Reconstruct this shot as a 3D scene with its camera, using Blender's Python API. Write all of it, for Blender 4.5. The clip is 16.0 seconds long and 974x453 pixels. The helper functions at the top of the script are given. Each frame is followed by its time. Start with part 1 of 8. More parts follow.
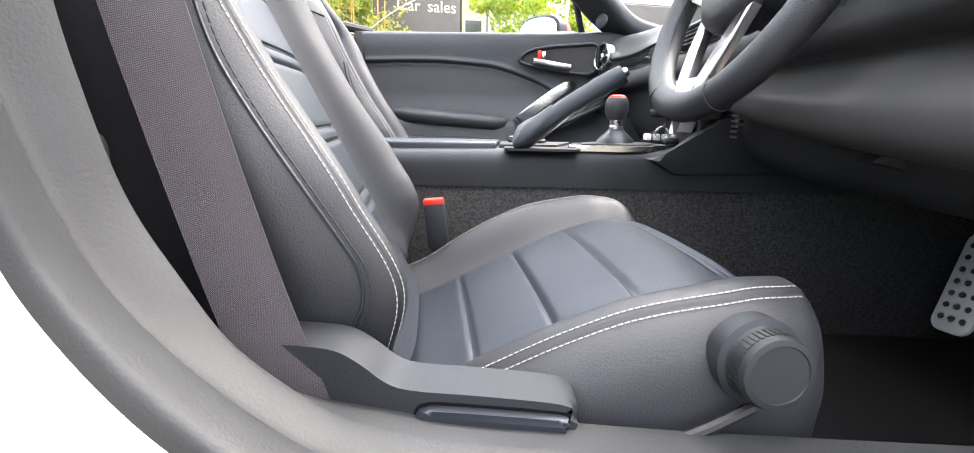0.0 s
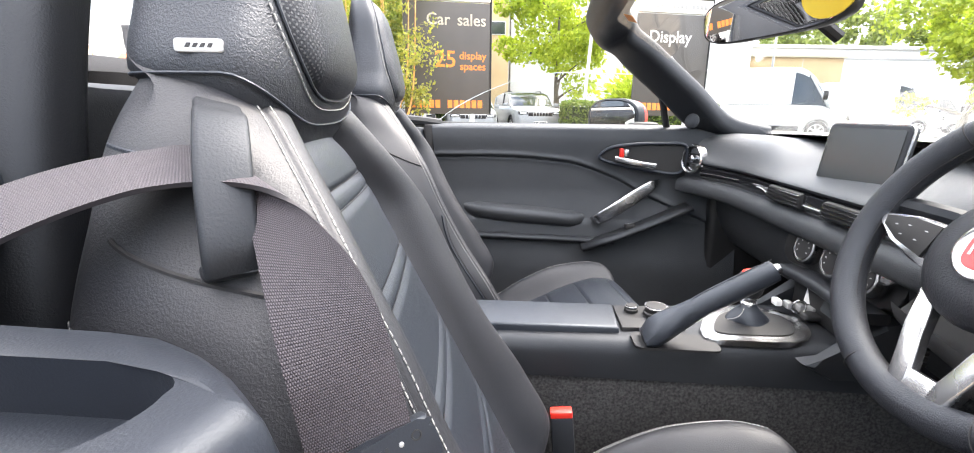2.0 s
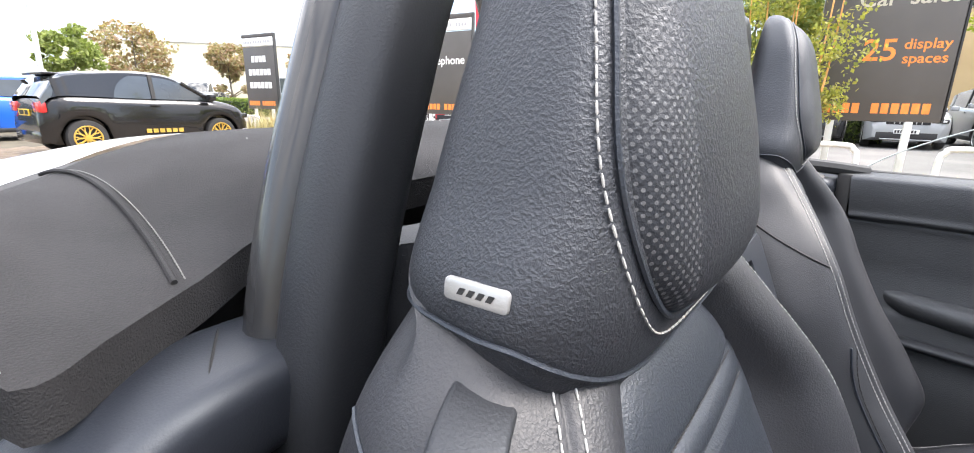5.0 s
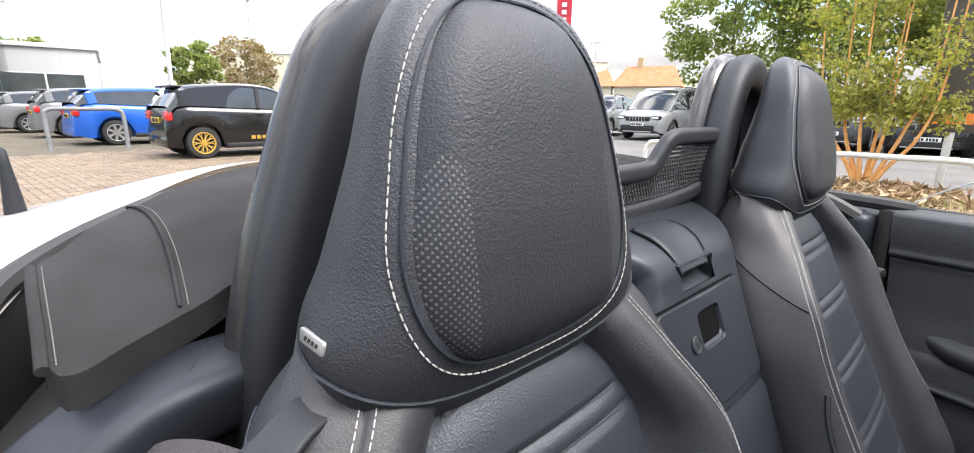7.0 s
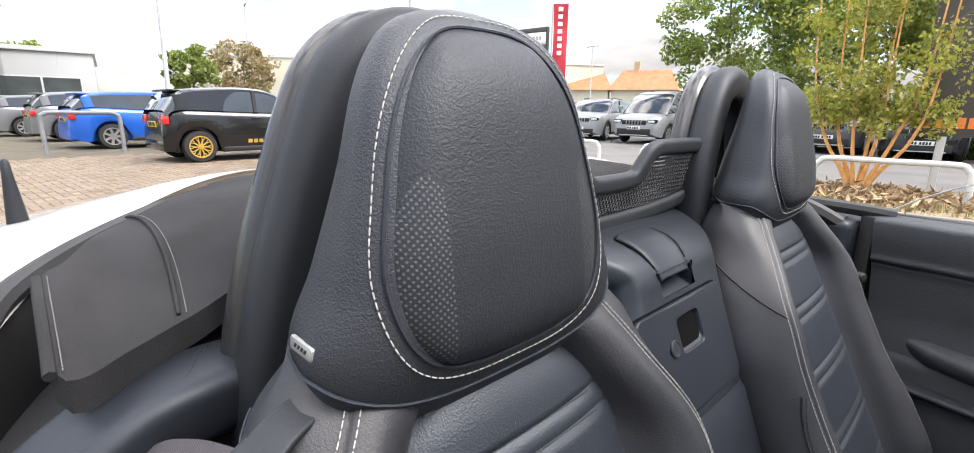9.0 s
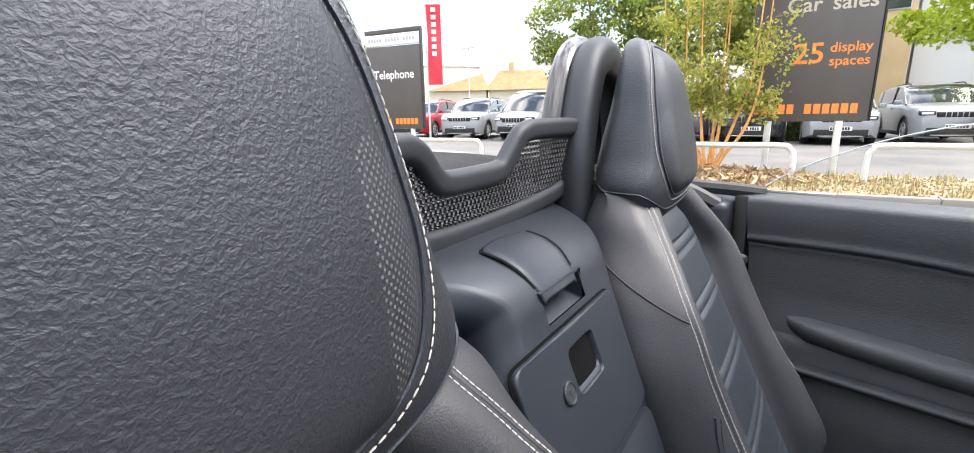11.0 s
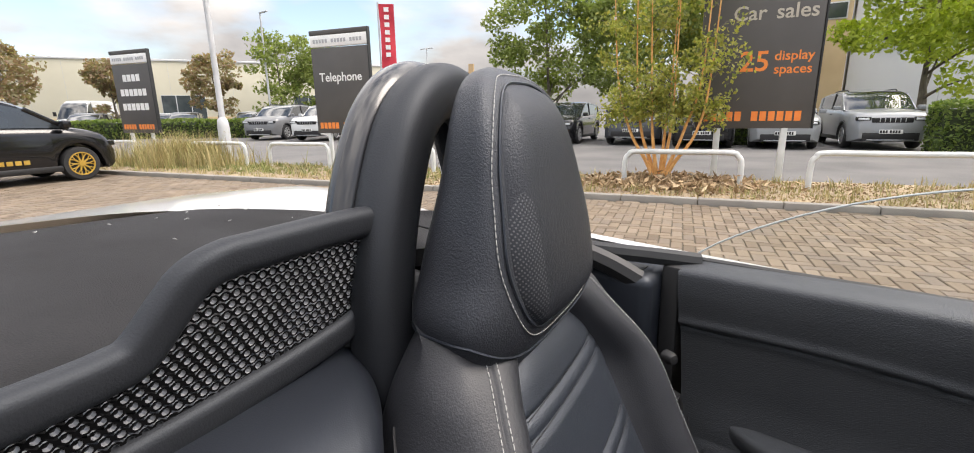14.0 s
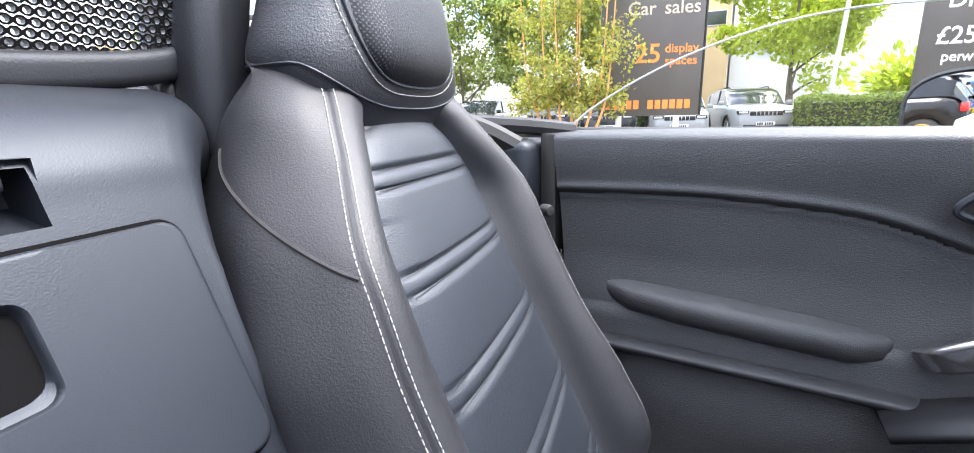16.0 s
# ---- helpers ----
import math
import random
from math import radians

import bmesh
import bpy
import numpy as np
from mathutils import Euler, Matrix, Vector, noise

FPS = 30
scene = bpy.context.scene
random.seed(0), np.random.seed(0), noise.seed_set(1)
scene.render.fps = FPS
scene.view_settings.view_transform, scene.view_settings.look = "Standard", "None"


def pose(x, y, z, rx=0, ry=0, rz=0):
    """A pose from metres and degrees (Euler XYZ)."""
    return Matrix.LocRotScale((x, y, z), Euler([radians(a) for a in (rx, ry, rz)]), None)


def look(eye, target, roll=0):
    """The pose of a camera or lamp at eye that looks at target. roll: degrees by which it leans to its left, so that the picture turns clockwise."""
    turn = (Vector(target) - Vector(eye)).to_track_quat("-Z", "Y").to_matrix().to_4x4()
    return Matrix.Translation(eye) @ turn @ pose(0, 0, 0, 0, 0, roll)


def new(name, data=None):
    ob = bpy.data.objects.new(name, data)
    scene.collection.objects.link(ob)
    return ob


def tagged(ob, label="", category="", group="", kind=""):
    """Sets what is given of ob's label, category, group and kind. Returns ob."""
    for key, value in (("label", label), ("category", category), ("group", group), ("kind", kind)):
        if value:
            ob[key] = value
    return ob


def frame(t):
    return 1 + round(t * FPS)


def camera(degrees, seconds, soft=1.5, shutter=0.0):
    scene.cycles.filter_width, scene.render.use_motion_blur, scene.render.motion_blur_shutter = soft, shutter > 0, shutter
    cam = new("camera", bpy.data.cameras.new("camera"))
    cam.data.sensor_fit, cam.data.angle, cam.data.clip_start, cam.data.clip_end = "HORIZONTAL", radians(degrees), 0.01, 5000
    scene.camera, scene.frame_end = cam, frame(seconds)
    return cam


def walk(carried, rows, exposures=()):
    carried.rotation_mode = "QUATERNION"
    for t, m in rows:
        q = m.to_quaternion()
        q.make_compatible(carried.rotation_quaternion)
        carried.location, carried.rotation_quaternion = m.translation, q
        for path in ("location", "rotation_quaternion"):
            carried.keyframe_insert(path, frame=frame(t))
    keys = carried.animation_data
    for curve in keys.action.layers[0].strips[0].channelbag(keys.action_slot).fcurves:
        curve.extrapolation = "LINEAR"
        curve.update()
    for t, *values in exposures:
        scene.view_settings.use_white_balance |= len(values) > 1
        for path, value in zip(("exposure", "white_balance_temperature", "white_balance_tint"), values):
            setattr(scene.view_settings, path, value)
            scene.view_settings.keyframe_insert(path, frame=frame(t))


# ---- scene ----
cam = camera(91.2, 16.0, soft=1.0)
PATH = [
    (0, (0.077, -0.947, 0.632), (-0.004, 0.997, 0.17), 0.9),
    (0.5, (0.047, -0.95, 0.651), (-0.011, 0.996, 0.192), 0.9),
    (1, (0.006, -0.92, 0.742), (-0.037, 1.026, 0.282), 0.7),
    (1.5, (-0.042, -0.873, 0.848), (-0.081, 1.072, 0.384), 0.4),
    (1.9, (-0.097, -0.818, 0.913), (-0.213, 1.123, 0.444), 0.4),
    (2, (-0.104, -0.81, 0.926), (-0.267, 1.126, 0.452), 0.6),
    (2.5, (-0.136, -0.769, 0.973), (-0.579, 1.119, 0.485), 0.1),
    (3, (-0.157, -0.73, 1.005), (-0.858, 1.075, 0.505), 0.1),
    (3.5, (-0.175, -0.7, 1.011), (-1.089, 1.008, 0.514), 0.2),
    (4, (-0.189, -0.666, 1.008), (-1.296, 0.924, 0.509), 0.2),
    (4.5, (-0.2, -0.649, 1.007), (-1.472, 0.813, 0.514), 0.5),
    (5, (-0.181, -0.638, 1.021), (-1.597, 0.683, 0.519), 0.9),
    (5.2, (-0.159, -0.635, 1.036), (-1.625, 0.634, 0.546), 0.8),
    (7.5, (-0.034, -0.585, 1.083), (-1.654, 0.484, 0.599), 0.9),
    (8, (-0.014, -0.601, 1.09), (-1.633, 0.473, 0.614), 1.0),
    (10.3, (-0.089, -0.5, 1.082), (-1.661, 0.649, 0.627), -1.0),
    (10.5, (-0.099, -0.476, 1.069), (-1.606, 0.755, 0.605), -1.2),
    (11, (-0.132, -0.438, 1.061), (-1.455, 0.988, 0.598), -1.1),
    (11.5, (-0.149, -0.374, 1.078), (-1.408, 1.108, 0.614), -1.0),
    (12, (-0.159, -0.303, 1.089), (-1.396, 1.196, 0.619), -0.8),
    (12.5, (-0.172, -0.239, 1.102), (-1.392, 1.278, 0.644), -1.1),
    (13, (-0.181, -0.171, 1.133), (-1.399, 1.347, 0.67), -0.9),
    (13.5, (-0.179, -0.118, 1.13), (-1.386, 1.412, 0.678), -1.2),
    (14, (-0.191, -0.098, 1.124), (-1.396, 1.43, 0.663), -0.8),
    (14.5, (-0.184, -0.105, 1.059), (-1.379, 1.429, 0.589), -0.3),
    (15, (-0.152, -0.11, 1.006), (-1.352, 1.423, 0.547), -0.8),
    (15.5, (-0.134, -0.105, 0.96), (-1.254, 1.485, 0.494), -0.7),
    (16, (-0.115, -0.105, 0.913), (-1.047, 1.605, 0.459), -1.2),
]
walk(cam, [(t, look(eye, target, roll)) for t, eye, target, roll in PATH], exposures=[(0, 3.12, 6850, 13), (1, 3.08, 6850, 13), (2, 2.76, 6850, 13), (3.5, 2.36, 6750, 13), (5, 2.30, 6700, 13), (8, 1.70, 6750, 13), (10.5, 1.72, 6700, 13), (11, 2.08, 6700, 13), (11.5, 1.88, 6900, 13), (12.5, 1.5, 7000, 13), (13.5, 1.22, 7050, 13), (14.5, 1.3, 6800, 14), (15, 1.54, 6500, 14), (15.5, 2.03, 6450, 14), (16, 2.65, 6400, 14)])

# ---- daylight: broken white cloud over a pale sky, one soft sun ----
SUN_EL, SUN_AZ = 52, 48
world = bpy.data.worlds.new("world")
scene.world = world
world.use_nodes = True
wn = world.node_tree
sky = wn.nodes.new("ShaderNodeTexSky")
sky.sky_type, sky.sun_disc = "NISHITA", False
sky.sun_elevation, sky.sun_rotation = radians(SUN_EL), radians(SUN_AZ)
bg = wn.nodes["Background"]
tc = wn.nodes.new("ShaderNodeTexCoord")
mp = wn.nodes.new("ShaderNodeMapping")
mp.inputs["Scale"].default_value = (1.0, 1.0, 2.6)
cl = wn.nodes.new("ShaderNodeTexNoise")
cl.inputs["Scale"].default_value, cl.inputs["Detail"].default_value = 3.4, 8
cr = wn.nodes.new("ShaderNodeValToRGB")
cr.color_ramp.elements[0].position, cr.color_ramp.elements[1].position = 0.38, 0.58
c2 = wn.nodes.new("ShaderNodeTexNoise")
c2.inputs["Scale"].default_value, c2.inputs["Detail"].default_value = 6.5, 7
cshade = wn.nodes.new("ShaderNodeMix")
cshade.data_type = "RGBA"
cshade.inputs[6].default_value, cshade.inputs[7].default_value = (2.0, 2.15, 2.45, 1), (9.4, 9.3, 9.15, 1)
mix = wn.nodes.new("ShaderNodeMix")
mix.data_type = "RGBA"
wn.links.new(tc.outputs["Generated"], mp.inputs[0])
wn.links.new(mp.outputs[0], cl.inputs[0])
wn.links.new(mp.outputs[0], c2.inputs[0])
wn.links.new(cl.outputs[0], cr.inputs[0])
wn.links.new(c2.outputs[0], cshade.inputs[0])
wn.links.new(cr.outputs[0], mix.inputs[0])
wn.links.new(sky.outputs[0], mix.inputs[6])
# the overcast law: cloud overhead is several times as bright as at the horizon
sepz = wn.nodes.new("ShaderNodeSeparateXYZ")
wn.links.new(tc.outputs["Generated"], sepz.inputs[0])
rise = wn.nodes.new("ShaderNodeMath")
rise.operation, rise.use_clamp = "MULTIPLY_ADD", False
rise.inputs[1].default_value, rise.inputs[2].default_value = 3.75, 0.28
bend = wn.nodes.new("ShaderNodeMath")
bend.operation = "POWER"
bend.inputs[1].default_value = 1.4
low = wn.nodes.new("ShaderNodeMath")
low.operation = "MAXIMUM"
low.inputs[1].default_value = 0.0
wn.links.new(sepz.outputs[2], low.inputs[0])
wn.links.new(low.outputs[0], bend.inputs[0])
wn.links.new(bend.outputs[0], rise.inputs[0])
lift = wn.nodes.new("ShaderNodeVectorMath")
lift.operation = "SCALE"
wn.links.new(cshade.outputs[2], lift.inputs[0])
wn.links.new(rise.outputs[0], lift.inputs["Scale"])
wn.links.new(lift.outputs[0], mix.inputs[7])
wn.links.new(mix.outputs[2], bg.inputs[0])
bg.inputs[1].default_value = 0.11
sl = bpy.data.lights.new("sun", "SUN")
sl.energy, sl.angle, sl.color = 1.5, radians(30), (1.0, 0.96, 0.9)
sun = new("sun", sl)
az = radians(SUN_AZ)
sun.matrix_world = look((0, 0, 30), (-math.sin(az) * 20, -math.cos(az) * 20, 30 - 20 * math.tan(radians(SUN_EL))))


# ---- materials ----
def nodes_of(name, rough=0.5, metal=0.0, spec=0.5):
    m = bpy.data.materials.new(name)
    m.use_nodes = True
    n = m.node_tree
    b = n.nodes["Principled BSDF"]
    b.inputs["Roughness"].default_value, b.inputs["Metallic"].default_value = rough, metal
    b.inputs["Specular IOR Level"].default_value = spec
    return m, n, b


def coords(n, space="Object"):
    return n.nodes.new("ShaderNodeTexCoord").outputs[space]


def tex(n, kind, scale, vec, detail=3.0):
    t = n.nodes.new("ShaderNodeTex" + kind)
    t.inputs["Scale"].default_value = scale
    if "Detail" in t.inputs:
        t.inputs["Detail"].default_value = detail
    n.links.new(vec, t.inputs["Vector"])
    return t


def blend(n, fac, a, b):
    x = n.nodes.new("ShaderNodeMix")
    x.data_type = "RGBA"
    n.links.new(fac, x.inputs[0])
    for k, c in ((6, a), (7, b)):
        if isinstance(c, tuple):
            x.inputs[k].default_value = (*c, 1)
        else:
            n.links.new(c, x.inputs[k])
    return x.outputs[2]


def calc(n, op, a, b=0.0, c=0.0):
    x = n.nodes.new("ShaderNodeMath")
    x.operation = op
    for k, v in enumerate((a, b, c)):
        if isinstance(v, (int, float)):
            x.inputs[k].default_value = v
        else:
            n.links.new(v, x.inputs[k])
    return x.outputs[0]


def relief(n, b, height, strength, dist=0.001):
    x = n.nodes.new("ShaderNodeBump")
    x.inputs["Strength"].default_value, x.inputs["Distance"].default_value = strength, dist
    n.links.new(height, x.inputs["Height"])
    n.links.new(x.outputs[0], b.inputs["Normal"])
    return x


def surface(name, c1, c2, rough=0.5, coarse=6.0, fine=300.0, bump=0.2, dist=0.001, metal=0.0, spec=0.5, coat=0.0, rvar=0.1, kind="Noise"):
    """Two scales of variation: coarse stains between c1 and c2, a fine grain in relief."""
    m, n, b = nodes_of(name, rough, metal, spec)
    v = coords(n)
    a = tex(n, "Noise", coarse, v, 5)
    ramp = n.nodes.new("ShaderNodeValToRGB")
    ramp.color_ramp.elements[0].position, ramp.color_ramp.elements[1].position = 0.33, 0.67
    n.links.new(a.outputs[0], ramp.inputs[0])
    n.links.new(blend(n, ramp.outputs[0], c1, c2), b.inputs["Base Color"])
    f = tex(n, kind, fine, v, 3)
    n.links.new(calc(n, "MULTIPLY_ADD", a.outputs[0], rvar, rough - rvar / 2), b.inputs["Roughness"])
    if bump:
        relief(n, b, f.outputs[0], bump, dist)
    b.inputs["Coat Weight"].default_value = coat
    b.inputs["Coat Roughness"].default_value = 0.03
    return m


def leather(name, c1, c2, rough, cell, bump, dist=0.0012):
    """Dyed hide: pebbled grain from cells bent by noise, soft creases, a faint bloom of dust."""
    m, n, b = nodes_of(name, rough, 0.0, 0.5)
    v = coords(n)
    warp = tex(n, "Noise", cell * 0.5, v, 2)
    add = n.nodes.new("ShaderNodeVectorMath")
    add.operation = "MULTIPLY_ADD"
    n.links.new(warp.outputs["Color"], add.inputs[0])
    add.inputs[1].default_value = (1.6 / cell, 1.6 / cell, 1.6 / cell)
    n.links.new(v, add.inputs[2])
    cells = tex(n, "Voronoi", cell, add.outputs[0])
    wrinkle = tex(n, "Noise", cell * 0.55, add.outputs[0], 3)
    crease = tex(n, "Noise", 22, v, 4)
    h = calc(n, "ADD", calc(n, "MULTIPLY", cells.outputs[0], 1.0), calc(n, "ADD", calc(n, "MULTIPLY", wrinkle.outputs[0], 0.7), calc(n, "MULTIPLY", crease.outputs[0], 0.3)))
    relief(n, b, h, bump, dist)
    stain = tex(n, "Noise", 9, v, 5)
    n.links.new(blend(n, stain.outputs[0], c1, c2), b.inputs["Base Color"])
    n.links.new(calc(n, "MULTIPLY_ADD", wrinkle.outputs[0], 0.16, rough - 0.08), b.inputs["Roughness"])
    return m


def dots(name, c1, c2, pitch, hole, zone):
    """Hide pierced with a fine grid of holes, drawn as pale dots for the light they catch, inside bands of |y -
    zone[0]|, under an arch that peaks at zone[3].
    """
    m = leather(name, c1, c2, 0.47, 480, 0.32, 0.0009)
    n = m.node_tree
    b = n.nodes["Principled BSDF"]
    sep = n.nodes.new("ShaderNodeSeparateXYZ")
    n.links.new(coords(n), sep.inputs[0])
    y, z = calc(n, "DIVIDE", sep.outputs[1], pitch), calc(n, "DIVIDE", sep.outputs[2], pitch)
    p, q = calc(n, "ADD", y, z), calc(n, "SUBTRACT", y, z)
    fp = calc(n, "SUBTRACT", calc(n, "FRACT", calc(n, "MULTIPLY", p, 0.5)), 0.5)
    fq = calc(n, "SUBTRACT", calc(n, "FRACT", calc(n, "MULTIPLY", q, 0.5)), 0.5)
    r = calc(n, "SQRT", calc(n, "ADD", calc(n, "MULTIPLY", fp, fp), calc(n, "MULTIPLY", fq, fq)))
    inside = calc(n, "LESS_THAN", r, hole)
    ay = calc(n, "ABSOLUTE", calc(n, "SUBTRACT", sep.outputs[1], zone[0]))
    band = calc(n, "MULTIPLY", calc(n, "GREATER_THAN", ay, zone[1]), calc(n, "LESS_THAN", ay, zone[2]))
    off = calc(n, "SUBTRACT", ay, zone[1] + 0.010)
    arch = calc(n, "MULTIPLY_ADD", calc(n, "MULTIPLY", off, off), 70.0, sep.outputs[2])
    band = calc(n, "MULTIPLY", band, calc(n, "LESS_THAN", arch, zone[3]))
    on = calc(n, "MULTIPLY", inside, band)
    old = b.inputs["Base Color"].links[0].from_socket
    # dots paler than the hide: the holes' highlight is put into the base colour
    n.links.new(blend(n, on, old, (0.085, 0.086, 0.09)), b.inputs["Base Color"])
    return m


def webbing(name):
    m, n, b = nodes_of(name, 0.62, 0.0, 0.4)
    v = coords(n, "UV")
    sep = n.nodes.new("ShaderNodeSeparateXYZ")
    n.links.new(v, sep.inputs[0])
    s, t = calc(n, "MULTIPLY", sep.outputs[0], 42), calc(n, "MULTIPLY", sep.outputs[1], 760)
    row = calc(n, "FLOOR", t)
    fs = calc(n, "FRACT", calc(n, "ADD", s, calc(n, "MULTIPLY", row, 0.5)))
    ft = calc(n, "FRACT", t)
    rib = calc(n, "MULTIPLY", calc(n, "SINE", calc(n, "MULTIPLY", fs, math.pi)), calc(n, "SINE", calc(n, "MULTIPLY", ft, math.pi)))
    n.links.new(blend(n, rib, (0.020, 0.0175, 0.021), (0.085, 0.074, 0.086)), b.inputs["Base Color"])
    relief(n, b, rib, 0.5, 0.0008)
    return m


def clear(name, tint=(0.96, 0.98, 0.97)):
    m, n, b = nodes_of(name, 0.0)
    n.nodes.remove(b)
    out = n.nodes["Material Output"]
    t, g, f, x = (n.nodes.new("ShaderNode" + k) for k in ("BsdfTransparent", "BsdfGlossy", "LayerWeight", "MixShader"))
    t.inputs[0].default_value = (*tint, 1)
    g.inputs["Roughness"].default_value = 0.01
    n.links.new(calc(n, "MULTIPLY_ADD", calc(n, "POWER", f.outputs["Facing"], 5.0), 0.9, 0.05), x.inputs[0])
    n.links.new(t.outputs[0], x.inputs[1])
    n.links.new(g.outputs[0], x.inputs[2])
    n.links.new(x.outputs[0], out.inputs[0])
    return m


def varied(name, cols, rough, fine, bump, dist, per="object"):
    """Colour differs from piece to piece, with a grain over each."""
    m, n, b = nodes_of(name, rough)
    if per == "object":
        rnd = n.nodes.new("ShaderNodeObjectInfo").outputs["Random"]
    else:
        rnd = n.nodes.new("ShaderNodeNewGeometry").outputs["Random Per Island"]
    ramp = n.nodes.new("ShaderNodeValToRGB")
    e = ramp.color_ramp.elements
    while len(e) < len(cols):
        e.new(0.5)
    for k, c in enumerate(cols):
        e[k].position, e[k].color = k / (len(cols) - 1), (*c, 1)
    n.links.new(rnd, ramp.inputs[0])
    v = coords(n)
    f = tex(n, "Noise", fine, v, 6)
    big = tex(n, "Noise", 1.3, n.nodes.new("ShaderNodeNewGeometry").outputs["Position"], 4)
    dark = blend(n, big.outputs[0], (0.7, 0.7, 0.7), (1.15, 1.12, 1.08))
    x = n.nodes.new("ShaderNodeMix")
    x.data_type, x.blend_type = "RGBA", "MULTIPLY"
    x.inputs[0].default_value = 1.0
    n.links.new(ramp.outputs[0], x.inputs[6])
    n.links.new(dark, x.inputs[7])
    n.links.new(x.outputs[2], b.inputs["Base Color"])
    relief(n, b, f.outputs[0], bump, dist)
    return m


HIDE = leather("grained_hide", (0.0160, 0.0169, 0.0205), (0.0228, 0.0239, 0.0285), 0.45, 600, 0.38, 0.0010)
HIDE_SOFT = leather("soft_hide", (0.0160, 0.0169, 0.0205), (0.0228, 0.0239, 0.0285), 0.49, 640, 0.24, 0.0009)
HIDE_FINE = leather("smooth_hide", (0.0148, 0.0177, 0.0239), (0.0205, 0.0239, 0.0308), 0.40, 620, 0.26, 0.0009)
HIDE_COARSE = leather("coarse_hide", (0.0160, 0.0165, 0.0194), (0.0228, 0.0228, 0.0262), 0.44, 460, 0.35, 0.0011)
THREAD = surface("pale_thread", (0.30, 0.30, 0.295), (0.42, 0.41, 0.395), 0.8, 40, 900, 0.2)
THREAD_GREY = surface("grey_thread", (0.10, 0.10, 0.10), (0.16, 0.16, 0.155), 0.85, 40, 900, 0.2)
THREAD_DARK = surface("dark_thread", (0.012, 0.012, 0.013), (0.02, 0.02, 0.022), 0.8, 40, 900, 0.2)
PLASTIC = surface("moulded_plastic", (0.0148, 0.0157, 0.0182), (0.0205, 0.0217, 0.0245), 0.52, 5, 700, 0.40, 0.0007, spec=0.36)
PLASTIC_GREY = surface("grey_moulding", (0.010, 0.0120, 0.0165), (0.015, 0.0172, 0.0225), 0.44, 5, 900, 0.22, 0.0006, spec=0.38)
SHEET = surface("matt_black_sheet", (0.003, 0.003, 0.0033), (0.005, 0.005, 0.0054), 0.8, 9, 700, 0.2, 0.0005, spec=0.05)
PLASTIC_DEEP = surface("black_plastic", (0.007, 0.007, 0.0078), (0.011, 0.011, 0.012), 0.55, 7, 700, 0.2, 0.0006)
DOOR_SKIN = surface("door_skin", (0.026, 0.0275, 0.030), (0.034, 0.0355, 0.038), 0.46, 6, 520, 0.5, 0.001, kind="Voronoi", spec=0.5)
GLOSS = surface("piano_black", (0.006, 0.006, 0.007), (0.010, 0.010, 0.011), 0.08, 4, 300, 0.0, coat=1.0, rvar=0.05)
SATIN = surface("satin_black", (0.020, 0.0205, 0.022), (0.026, 0.0265, 0.028), 0.26, 4, 300, 0.0, coat=0.25, rvar=0.04)
RUBBER = surface("seal_rubber", (0.0205, 0.0217, 0.0234), (0.0285, 0.0299, 0.0319), 0.62, 14, 500, 0.3, spec=0.36)
FABRIC = surface("hood_fabric", (0.017, 0.017, 0.018), (0.030, 0.030, 0.032), 0.92, 9, 850, 0.8, 0.0012, spec=0.2)
CARPET = surface("carpet", (0.032, 0.032, 0.033), (0.080, 0.079, 0.080), 0.97, 240, 900, 0.9, 0.003, spec=0.1)
SILVER = surface("satin_chrome", (0.50, 0.50, 0.51), (0.60, 0.60, 0.61), 0.26, 10, 300, 0.03, metal=1.0)
BRUSHED = surface("pedal_metal", (0.60, 0.60, 0.61), (0.7, 0.7, 0.7), 0.45, 14, 500, 0.1, metal=0.35)
BADGE = surface("badge_silver", (0.36, 0.36, 0.365), (0.44, 0.44, 0.44), 0.38, 40, 900, 0.1, metal=0.6)
PAINT = surface("white_paint", (0.46, 0.46, 0.45), (0.50, 0.50, 0.49), 0.3, 3, 300, 0.0, coat=0.8, rvar=0.05)
RED = surface("red_plastic", (0.55, 0.02, 0.012), (0.65, 0.035, 0.02), 0.35, 20, 500, 0.1)
RED_DEEP = surface("red_enamel", (0.32, 0.012, 0.018), (0.4, 0.02, 0.025), 0.25, 20, 500, 0.05, coat=0.6)
WHITE = surface("white_plastic", (0.72, 0.72, 0.71), (0.8, 0.8, 0.79), 0.45, 20, 500, 0.1)
SCREEN = surface("screen_glass", (0.030, 0.034, 0.036), (0.036, 0.040, 0.042), 0.22, 5, 300, 0.0, rvar=0.06)
LABEL = surface("orange_label", (0.72, 0.24, 0.05), (0.78, 0.3, 0.08), 0.6, 20, 500, 0.05)
BELT = webbing("belt_webbing")
DASH_LOW = surface("grained_lower_dash", (0.038, 0.0385, 0.040), (0.048, 0.0485, 0.050), 0.55, 5, 600, 0.3, 0.0007)
# pale grey that stands for sky reflected off the deflector's hole walls
RIM_GLINT = surface("hole_edge_glint", (0.16, 0.16, 0.165), (0.22, 0.22, 0.225), 0.35, 40, 300, 0.0)
GLASS = clear("clear_glass")
